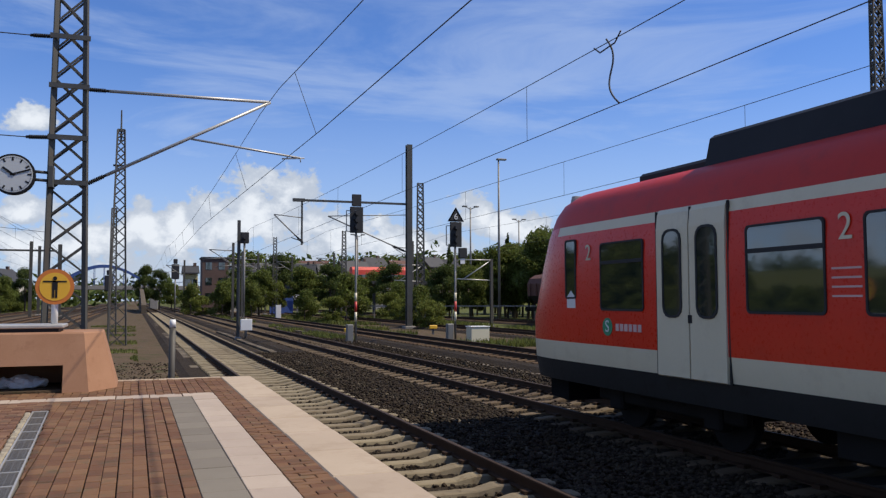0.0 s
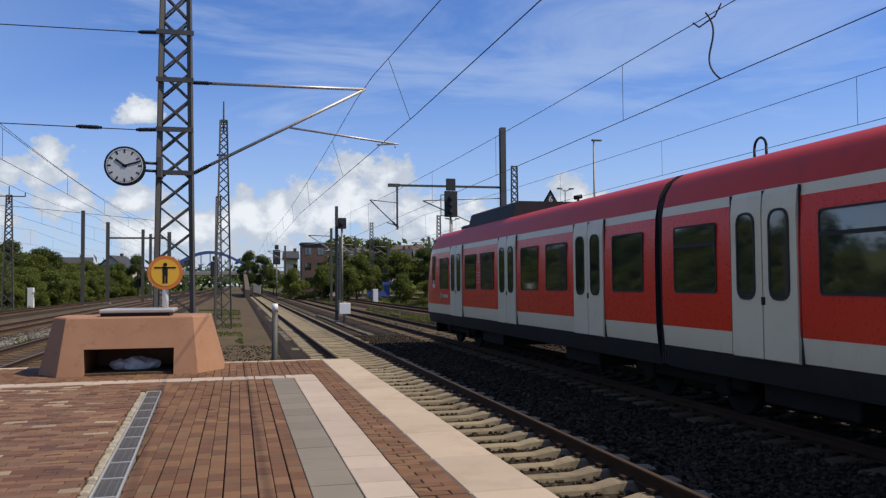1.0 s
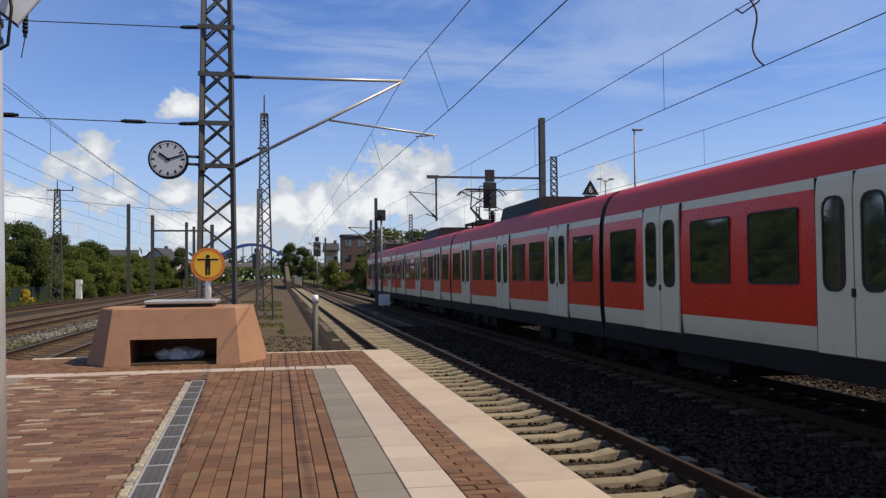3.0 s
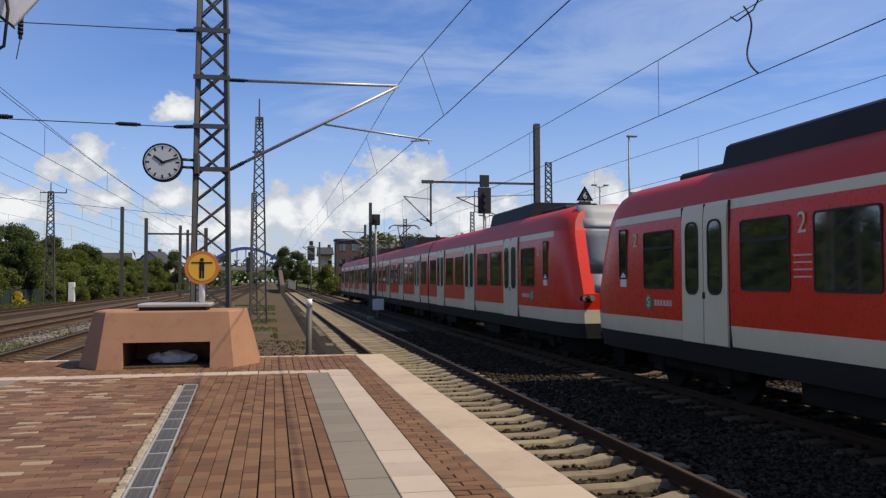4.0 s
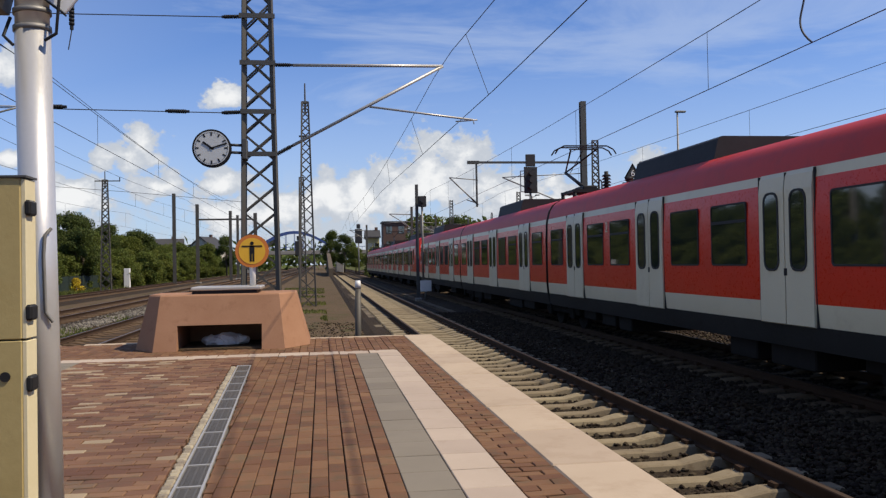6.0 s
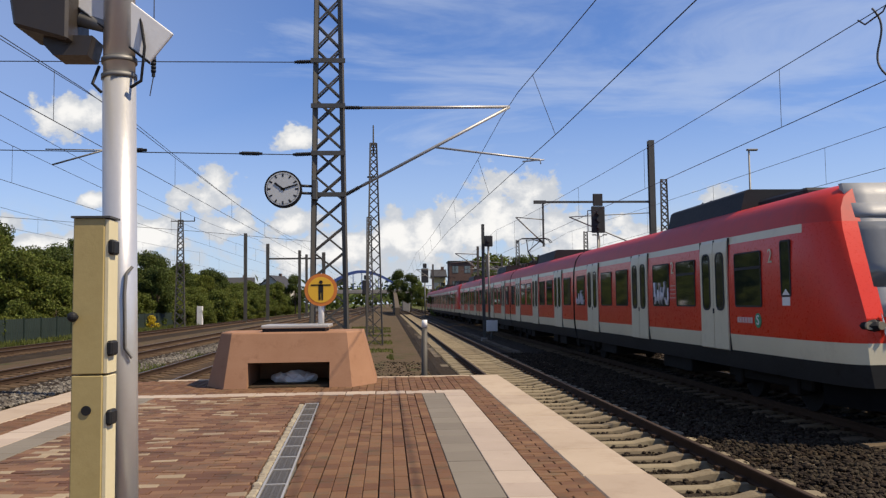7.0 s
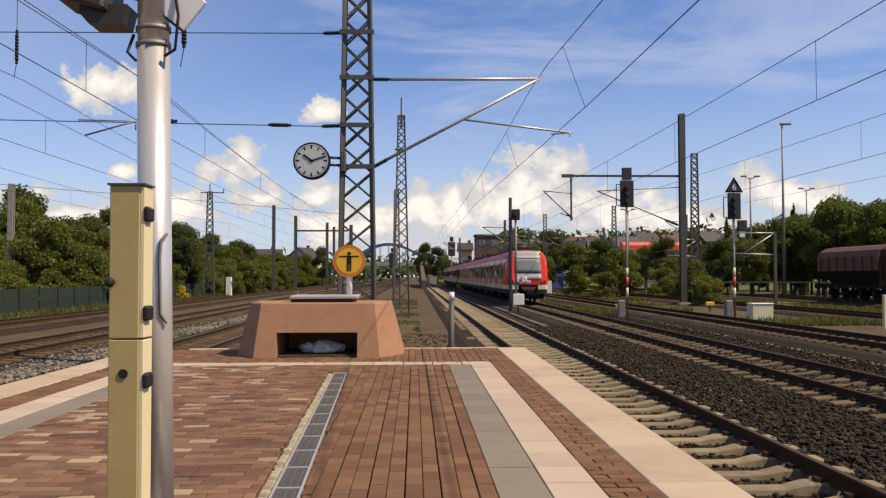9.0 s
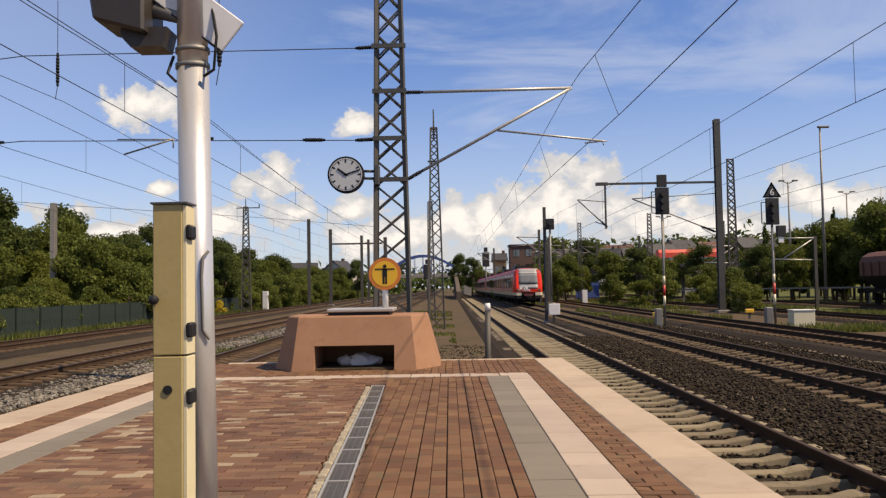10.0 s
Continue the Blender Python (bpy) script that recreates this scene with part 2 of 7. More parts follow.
GRASS = mat("grass_blades", (0.0655, 0.0847, 0.0154), (0.1463, 0.1502, 0.0385), 0.7, coarse=0.4, fine=6, bump=0.0, vary=0.35, island=True, world=True)
LEAF_A = mat("leaf_mid", (0.0757, 0.0989, 0.0165), (0.1440, 0.1622, 0.0336), 0.6, coarse=0.35, fine=2.5, bump=0.0, vary=0.4, island=True, world=True)
LEAF_B = mat("leaf_bright", (0.0907, 0.1109, 0.0158), (0.1673, 0.1798, 0.0360), 0.6, coarse=0.35, fine=2.5, bump=0.0, vary=0.35, island=True, world=True)
LEAF_C = mat("leaf_dark", (0.0499, 0.0695, 0.0152), (0.0962, 0.1188, 0.0290), 0.65, coarse=0.35, fine=2.5, bump=0.0, vary=0.35, island=True, world=True)
BLOOM = mat("yellow_bloom", (0.45, 0.33, 0.02), (0.60, 0.46, 0.05), 0.6, coarse=1, fine=5, bump=0.0, vary=0.3, island=True, world=True)
for m_ in (GRASS, LEAF_A, LEAF_B, LEAF_C, BLOOM):
    leafy(m_)
BARK = mat("bark", (0.06, 0.045, 0.032), (0.12, 0.09, 0.065), 0.9, coarse=2, fine=25, bump=0.6, depth=0.02)
GALV = mat("galvanised_steel", (0.1462, 0.1419, 0.1290), (0.2150, 0.2064, 0.1892), 0.55, metal=0.35, coarse=2.5, fine=30, bump=0.1, depth=0.002, dirt=(0.1032, 0.0860, 0.0688))
DARKSTEEL = mat("dark_steel", (0.045, 0.045, 0.042), (0.08, 0.078, 0.072), 0.6, metal=0.3, coarse=2.0, fine=30, bump=0.15, depth=0.003)
MASTSTEEL = mat("weathered_mast_steel", (0.0510, 0.0467, 0.0382), (0.0892, 0.0824, 0.0680), 0.65, metal=0.2, coarse=1.2, fine=25, bump=0.2, depth=0.003, dirt=(0.0850, 0.0553, 0.0382))
ALU = mat("pale_tube", (0.3612, 0.3440, 0.3096), (0.4472, 0.4300, 0.3956), 0.45, metal=0.4, coarse=2, fine=30, bump=0.05)
SILVER = mat("silver_paint", (0.50, 0.49, 0.47), (0.56, 0.55, 0.53), 0.34, metal=0.5, coarse=0.8, fine=60, bump=0.0, spread=0.04)
BLACK = mat("black_plastic", (0.012, 0.012, 0.013), (0.022, 0.022, 0.023), 0.5, coarse=3, fine=40, bump=0.1)
SIGNALBLACK = mat("matt_black_screen", (0.010, 0.010, 0.012), (0.018, 0.018, 0.02), 0.7, coarse=3, fine=40, bump=0.1)
WHITE = mat("white_paint", (0.6020, 0.5934, 0.5676), (0.6880, 0.6794, 0.6536), 0.5, coarse=3, fine=40, bump=0.05, dirt=(0.4730, 0.4558, 0.4214), dirt_at=(0.6, 0.85))
CLOCKFACE = mat("clock_face", (0.4300, 0.4386, 0.4300), (0.4730, 0.4816, 0.4730), 0.35, coarse=3, fine=40, bump=0.0)
OCHRE = mat("ochre_wood", (0.2962, 0.2257, 0.0811), (0.3738, 0.2962, 0.1234), 0.7, coarse=4.0, fine=45, bump=0.25, depth=0.003, dirt=(0.2327, 0.1692, 0.0564), dirt_at=(0.58, 0.85))
# cream of a marker post; on the casing, ochre lightened for the sun
CREAM = mat("cream_and_sunlit_wood", (0.5332, 0.4644, 0.2752), (0.6020, 0.5332, 0.3440), 0.65, coarse=4.0, fine=45, bump=0.2, depth=0.003)
YELLOW = mat("yellow_sign", (0.6192, 0.3440, 0.0172), (0.6708, 0.3870, 0.0258), 0.45, coarse=3, fine=40, bump=0.0)
ORANGE = mat("orange_rim", (0.4730, 0.1376, 0.0172), (0.5332, 0.1720, 0.0258), 0.45, coarse=3, fine=40, bump=0.0)
BLUE = mat("blue_paint", (0.035, 0.065, 0.20), (0.05, 0.09, 0.26), 0.5, coarse=1, fine=10, bump=0.05)
REDPAINT = mat("red_paint", (0.42, 0.03, 0.02), (0.50, 0.045, 0.03), 0.5, coarse=2, fine=30, bump=0.05)
CABLE = mat("wire", (0.03, 0.032, 0.035), (0.05, 0.05, 0.055), 0.6, metal=0.3, coarse=1, fine=10, bump=0.0)
GREENFENCE = mat("green_fence", (0.0050, 0.0130, 0.0075), (0.0090, 0.0200, 0.0120), 0.6, coarse=0.8, fine=12, bump=0.1, world=True)
# train
TRAINRED = mat("train_red", (0.56, 0.022, 0.006), (0.62, 0.030, 0.009), 0.28, coarse=0.9, fine=25, bump=0.0, depth=0.003, coat=0.0, dirt=(0.47, 0.022, 0.009), dirt_at=(0.5, 0.9), spread=0.02)
ROOFRED = mat("roof_red", (0.4140, 0.0180, 0.0081), (0.4680, 0.0261, 0.0117), 0.48, coarse=0.9, fine=20, bump=0.02, depth=0.003, dirt=(0.2970, 0.0234, 0.0144), dirt_at=(0.5, 0.8), spread=0.02)
TRAINGREY = mat("train_light_grey", (0.5632, 0.5090, 0.3526), (0.6248, 0.5655, 0.4018), 0.4, coarse=1.0, fine=30, bump=0.0, dirt=(0.4664, 0.4089, 0.2788), dirt_at=(0.55, 0.85), coat=0.1, spread=0.02)
SKIRT = mat("skirt_grey", (0.0182, 0.0182, 0.0173), (0.0272, 0.0268, 0.0254), 0.6, coarse=1.2, fine=30, bump=0.1, dirt=(0.0145, 0.0118, 0.0091))
UNDER = mat("underframe", (0.009, 0.008, 0.007), (0.018, 0.016, 0.014), 0.8, coarse=2.0, fine=30, bump=0.3)
ROOFBOX = mat("roof_equipment", (0.0180, 0.0188, 0.0208), (0.0300, 0.0308, 0.0328), 0.6, coarse=1.0, fine=20, bump=0.1)
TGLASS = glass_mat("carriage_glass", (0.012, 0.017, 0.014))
# paler than the side glass: mirrored sky is put into the base colour
WINDSHIELD = glass_mat("windscreen", (0.12, 0.123, 0.12), 0.10)
WINDSHIELD.node_tree.nodes["Principled BSDF"].inputs["IOR"].default_value = 1.6
MASK = mat("front_mask_grey", (0.25, 0.253, 0.25), (0.30, 0.303, 0.30), 0.5, coarse=1.0, fine=30, bump=0.02)
RUBBER = mat("rubber", (0.012, 0.012, 0.012), (0.02, 0.02, 0.02), 0.75, coarse=3, fine=40, bump=0.1)
WAGONBROWN = mat("wagon_brown", (0.085, 0.034, 0.022), (0.13, 0.052, 0.034), 0.85, coarse=0.8, fine=15, bump=0.2, dirt=(0.09, 0.045, 0.035))
WAGONGREY = mat("wagon_grey", (0.38, 0.38, 0.36), (0.50, 0.50, 0.47), 0.65, coarse=0.8, fine=15, bump=0.2, dirt=(0.25, 0.22, 0.19))


for m_ in (PAVER, PAVER_ONE, PAVER_MIX, PAVER_BLEACHED, JOINT, PALE, SLAB, GREY_TILE, CONCRETE, SANDSTONE, SLEEPER, WOODTIE, BALLAST, STONE, STONE_PALE, EARTH, GRASSY, UNDER, RUST, RUSTTOP, DUSTY, TROUGH, SKIRT, ROOFBOX, BLACK):
    m_.node_tree.nodes["Principled BSDF"].inputs["Specular IOR Level"].default_value = 0.12
for m_ in (TRAINRED, ROOFRED, TRAINGREY):
    m_.node_tree.nodes["Principled BSDF"].inputs["Specular IOR Level"].default_value = 0.35


# ---------------------------------------------------------------- mesh tools
def part(name, bm, material, parent=None, label="", at=None):
    """Links a bmesh as one mesh object, under a thing or a part."""
    me = bpy.data.meshes.new(name)
    bmesh.ops.recalc_face_normals(bm, faces=bm.faces)
    bm.to_mesh(me)
    bm.free()
    for m in material if isinstance(material, (list, tuple)) else [material]:
        me.materials.append(m)
    ob = new(name, me)
    if at is not None:
        ob.matrix_basis = at
    if parent is not None:
        ob.parent = parent
    if label:
        ob["label"] = label
    return ob


def part_data(name, verts, faces, material, parent=None, label=""):
    me = bpy.data.meshes.new(name)
    me.from_pydata(verts, [], faces)
    me.materials.append(material)
    ob = new(name, me)
    if parent is not None:
        ob.parent = parent
    if label:
        ob["label"] = label
    return ob


def base(name, m, label, category, group="", kind=""):
    e = new(name)
    e.empty_display_size = 0.2
    e.matrix_basis = m
    return tagged(e, label, category, group, kind)


def box(bm, x0, x1, y0, y1, z0, z1, bevel=0.0, m=None, index=0):
    mat4 = Matrix.Translation(((x0 + x1) / 2, (y0 + y1) / 2, (z0 + z1) / 2)) @ Matrix.Diagonal((abs(x1 - x0), abs(y1 - y0), abs(z1 - z0), 1))
    if m is not None:
        mat4 = m @ mat4
    r = bmesh.ops.create_cube(bm, size=1.0, matrix=mat4)
    vs = r["verts"]
    fs = list({f for v in vs for f in v.link_faces})
    if bevel:
        es = list({e for v in vs for e in v.link_edges})
        out = bmesh.ops.bevel(bm, geom=es, offset=bevel, segments=1, affect="EDGES")
        fs = list(set(out["faces"]) | {f for f in fs if f.is_valid})
    if index:
        for f in fs:
            f.material_index = index
    return fs


def rod(bm, a, b, r, r2=None, n=8, caps=True, index=0):
    a, b = Vector(a), Vector(b)
    d = b - a
    m = Matrix.Translation((a + b) / 2) @ d.to_track_quat("Z", "Y").to_matrix().to_4x4()
    out = bmesh.ops.create_cone(bm, cap_ends=caps, segments=n, radius1=r, radius2=r if r2 is None else r2, depth=d.length, matrix=m)
    for f in {f for v in out["verts"] for f in v.link_faces}:
        f.smooth = len(f.verts) == 4 and n > 6
        f.material_index = index


def bar(bm, a, b, w, h=None, index=0):
    """A square bar between two points."""
    a, b = Vector(a), Vector(b)
    d = b - a
    m = Matrix.Translation((a + b) / 2) @ d.to_track_quat("Z", "Y").to_matrix().to_4x4() @ Matrix.Diagonal((w, h or w, d.length, 1))
    r = bmesh.ops.create_cube(bm, size=1.0, matrix=m)
    for f in {f for v in r["verts"] for f in v.link_faces}:
        f.material_index = index


def prism(bm, outline, y0, y1, axis="y", index=0):
    """Extrudes a closed outline of (u, v) along an axis: y -> (u, y, v), x -> (x, u, v), z -> (u, v, z)."""
    def place(u, v, k):
        return (u, k, v) if axis == "y" else (k, u, v) if axis == "x" else (u, v, k)
    a = [bm.verts.new(place(u, v, y0)) for u, v in outline]
    b = [bm.verts.new(place(u, v, y1)) for u, v in outline]
    n = len(outline)
    fs = [bm.faces.new((a[i], a[(i + 1) % n], b[(i + 1) % n], b[i])) for i in range(n)]
    fs += [bm.faces.new(a[::-1]), bm.faces.new(b)]
    for f in fs:
        f.material_index = index
    return fs


def BM():
    return bmesh.new()


def wire(name, points, r, material, label, category="cable", group="", parent=None):
    c = bpy.data.curves.new(name, "CURVE")
    c.dimensions, c.bevel_depth, c.bevel_resolution, c.use_fill_caps = "3D", r, 1, True
    s = c.splines.new("POLY")
    s.points.add(len(points) - 1)
    for p, q in zip(s.points, points):
        p.co = (*q, 1)
    c.materials.append(material)
    ob = new(name, c)
    if parent is not None:
        ob.parent = parent
        if label:
            ob["label"] = label
        return ob
    return tagged(ob, label, category, group)

# ---------------------------------------------------------------- ground, ballast, tracks
def build_ground():
    rng = random.Random(2)
    bm = BM()
    xs = [-900, -300, -120, -60, -30, -20, -14, -8, -4, 0, 5, 11, 18, 26, 34, 45, 60, 90, 150, 350, 900]
    ys = [-60, -20, 0, 15, 30, 45, 60, 80, 110, 160, 240, 400, 800, 2500]
    grid = [[bm.verts.new((x, y, GROUND - 0.17 + (0.05 * rng.uniform(-1, 1) if abs(x) > 24 else 0))) for x in xs] for y in ys]
    for j in range(len(ys) - 1):
        for i in range(len(xs) - 1):
            f = bm.faces.new((grid[j][i], grid[j][i + 1], grid[j + 1][i + 1], grid[j + 1][i]))
            cx = (xs[i] + xs[i + 1]) / 2
            f.material_index = 0 if -20 < cx < 26 else 1
    tagged(part("ground", bm, [EARTH, GRASSY]), "brown trackside earth turning into rough grass", "ground", kind="structure")
    for k, (c, half) in enumerate(((NEAR, 1.75), (MAIN, 1.9), (THIRD, 1.8), (FOURTH, 1.8), (SIDE, 1.6), (LEFT_A, 1.8), (LEFT_B, 1.8), (SIDING, 1.8))):
        bm = BM()
        top = GROUND - 0.03 if c != NEAR else GROUND - 0.07
        prism(bm, [(c - half - 0.45, GROUND - 0.25), (c - half, top), (c + half, top), (c + half + 0.45, GROUND - 0.25)], -55, 600)
        tagged(part("ballast", bm, BALLAST), "bed of grey-brown crushed stone under the rails", "ballast", kind="structure")


def rail(name, x, y0, y1, parent, head=RAILTOP):
    """One rail with foot, web and head."""
    z = RAIL
    o = [(-0.06, z - 0.155), (0.06, z - 0.155), (0.06, z - 0.14), (0.012, z - 0.125), (0.012, z - 0.045), (0.036, z - 0.035),
         (0.036, z - 0.008), (0.028, z), (-0.028, z), (-0.036, z - 0.008), (-0.036, z - 0.035), (-0.012, z - 0.045), (-0.012, z - 0.125), (-0.06, z - 0.14)]
    bm = BM()
    fs = prism(bm, [(x + u, v) for u, v in o], y0, y1)
    fs[7].material_index = 1
    return part(name, bm, [RUST, head], parent)


def sleeper_mesh(material, name):
    """A concrete sleeper, waisted in the middle, with its rail seats."""
    bm = BM()
    zt = 0.0
    prof = [(-1.25, -0.02), (-0.95, 0.0), (-0.52, 0.0), (-0.3, -0.045), (0.3, -0.045), (0.52, 0.0), (0.95, 0.0), (1.25, -0.02)]
    rows = []
    for x, dz in prof:
        w = 0.095 if abs(x) < 0.35 else 0.115
        rows.append([bm.verts.new((x, s * ww, z)) for s, ww, z in ((-1, w + 0.035, -0.18), (-1, w, zt + dz - 0.015), (-1, w - 0.02, zt + dz), (1, w - 0.02, zt + dz), (1, w, zt + dz - 0.015), (1, w + 0.035, -0.18))])
    for a, b in zip(rows, rows[1:]):
        for i in range(5):
            bm.faces.new((a[i], a[i + 1], b[i + 1], b[i]))
    bm.faces.new(rows[0][::-1])
    bm.faces.new(rows[-1])
    bmesh.ops.recalc_face_normals(bm, faces=bm.faces)
    me = bpy.data.meshes.new(name)
    bm.to_mesh(me)
    bm.free()
    me.materials.append(material)
    return me


def build_track(c, label, near, tie, y1=520.0, single=0, head=RAILTOP):
    t = base("railway_track", Matrix(), label, "track", "station tracks", "structure")
    rail("rail", c - 0.7535, -55, y1, t, head)
    rail("rail", c + 0.7535, -55, y1, t, head)
    rng = random.Random(int(c * 10))
    me = sleeper_mesh(tie, "sleeper")
    y = near
    count = 0
    while y < near + single * 0.6:
        s = new("sleeper", me)
        s.matrix_basis = pose(c + rng.uniform(-0.015, 0.015), y, GROUND + 0.03 + rng.uniform(-0.012, 0.008), 0, rng.uniform(-0.3, 0.3), rng.uniform(-0.7, 0.7))
        s.parent = t
        y += 0.6
        count += 1
    # the sleepers farther off, joined
    verts, faces = [], []
    src = [v.co.copy() for v in me.vertices]
    polys = [tuple(p.vertices) for p in me.polygons]
    while y < 150:
        k = len(verts)
        dz = rng.uniform(-0.012, 0.006)
        verts += [(v.x + c, v.y + y, v.z + GROUND + 0.03 + dz) for v in src]
        faces += [tuple(i + k for i in p) for p in polys]
        y += 0.6
    tagged(part_data("distant_sleepers", verts, faces, tie, t), kind="stuff")
    # rail fastenings on the near stretch
    if single:
        bm = BM()
        y = near
        for i in range(min(single, 45)):
            for x in (c - 0.7535, c + 0.7535):
                for s in (-1, 1):
                    box(bm, x + s * 0.055, x + s * 0.15, y - 0.06, y + 0.06, GROUND + 0.02, GROUND + 0.075)
            y += 0.6
        tagged(part("rail_fastenings", bm, RUST, t), kind="stuff")
    return t


def build_stones():
    """Loose crushed stone over the ballast near the platform."""
    rng = np.random.default_rng(5)
    ico = BM()
    bmesh.ops.create_icosphere(ico, subdivisions=1, radius=1.0)
    ico.verts.ensure_lookup_table()
    shape = np.array([v.co[:] for v in ico.verts])
    tri = np.array([[v.index for v in f.verts] for f in ico.faces])
    ico.free()

    def heap(name, label, x0, x1, y0, y1, n, size, z, keep=None, stone=STONE):
        x = rng.uniform(x0, x1, n)
        u = rng.uniform(0, 1, n)
        y = y0 + (y1 - y0) * u ** 1.7
        if keep is not None:
            ok = keep(x, y)
            x, y = x[ok], y[ok]
        n = len(x)
        s = size * rng.uniform(0.6, 1.5, n)
        pts = shape[None] * rng.uniform(0.65, 1.25, (n, len(shape), 1)) * s[:, None, None] * np.array([1, 1, 0.75])
        a = rng.uniform(0, 6.28, n)
        ca, sa = np.cos(a)[:, None], np.sin(a)[:, None]
        px = pts[:, :, 0] * ca - pts[:, :, 1] * sa + x[:, None]
        py = pts[:, :, 0] * sa + pts[:, :, 1] * ca + y[:, None]
        pz = pts[:, :, 2] + (z + rng.uniform(-0.02, 0.02, n))[:, None]
        v = np.stack([px, py, pz], -1).reshape(-1, 3)
        f = (tri[None] + (np.arange(n) * len(shape))[:, None, None]).reshape(-1, 3)
        tagged(part_data(name, v.tolist(), f.tolist(), stone), label, "gravel", kind="stuff")

    heap("loose_ballast", "brown gravel beyond the train's track", 10.2, 13.0, 16, 60, 6000, 0.035, GROUND - 0.16)

    def off_rails(c):
        return lambda x, y: (np.abs(np.abs(x - c) - 0.7535) > 0.09)
    heap("loose_ballast", "loose grey-brown crushed stone between the tracks", 4.1, 7.0, 5.0, 34, 17000, 0.030, GROUND - 0.02)
    heap("loose_ballast", "loose crushed stone between rusty rails and sleepers", 1.95, 5.3, 4.5, 22, 9000, 0.030, GROUND - 0.065, off_rails(NEAR))
    heap("loose_ballast", "loose crushed stone of the line where the train runs", 6.6, 10.9, 9, 55, 13000, 0.032, GROUND - 0.03, off_rails(MAIN))
    heap("loose_ballast", "pale crushed stone shoulder beside the tracks on the far side of the platform", -9.7, -8.2, 9, 60, 9000, 0.04, GROUND - 0.06, stone=STONE_PALE)
    heap("loose_ballast", "scattered stones on bare earth behind the platform end", -4.0, 2.2, 13.9, 32, 5000, 0.028, GROUND - 0.165)


build_ground()
build_track(NEAR, "rusty railway track on concrete sleepers beside the platform", 3.9, SLEEPER, single=60, head=RUSTTOP)
build_track(MAIN, "railway track on concrete sleepers used by the red train", 5.4, DUSTY, single=60, head=RUSTTOP)
build_track(THIRD, "dark railway track on weathered sleepers beyond the main line", 10.0, WOODTIE, head=RUSTTOP)
build_track(FOURTH, "dark railway track in weedy ground", 20.0, WOODTIE, head=RUSTTOP)
build_track(SIDING, "dark siding track with parked hopper wagons", 20.0, WOODTIE)
build_track(SIDE, "railway track behind the platform edge in brown ballast", 6.0, WOODTIE)
build_track(LEFT_A, "railway track in dark brown ballast", 6.0, WOODTIE)
build_track(LEFT_B, "railway track below the green fence", 10.0, WOODTIE)
build_stones()

# ---------------------------------------------------------------- platform
X_SLAB, X_BRICK, X_PALE, X_GREY, X_FIELD = 1.80, 1.32, 1.02, 0.72, 0.43
L_SLAB, L_BRICK, L_PALE, L_GREY, L_FIELD = -4.52, -4.02, -3.66, -3.34, -3.04
Y_END, Y_CROSS0, Y_CROSS1 = 13.75, 11.15, 11.50
DRAIN_W = 0.15       # the channel drain runs slightly askew
DRAIN_TURN = 2.14
Y0 = 3.2      # pavers are laid one by one from here on


def drain_x(y):
    return -0.725 - math.tan(radians(DRAIN_TURN)) * (y - 4.77)


def tile_mesh(name, w, d, material, h=0.05, bevel=0.004):
    bm = BM()
    box(bm, -w / 2, w / 2, -d / 2, d / 2, -h, 0, bevel)
    me = bpy.data.meshes.new(name)
    bm.to_mesh(me)
    bm.free()
    me.materials.append(material)
    return me


def lay(name, me, x, y, parent, rng, z=0.0, turn=0.0):
    o = new(name, me)
    o.matrix_basis = pose(x, y, z + rng.uniform(-0.002, 0.0015), rng.uniform(-0.25, 0.25), rng.uniform(-0.25, 0.25), turn + rng.uniform(-0.25, 0.25))
    o.parent = parent
    return o


PALE_COBBLE = mat("pale_cobble", (0.20, 0.165, 0.115), (0.31, 0.265, 0.19), 0.85, coarse=3, fine=60, bump=0.4, vary=0.25, world=True)


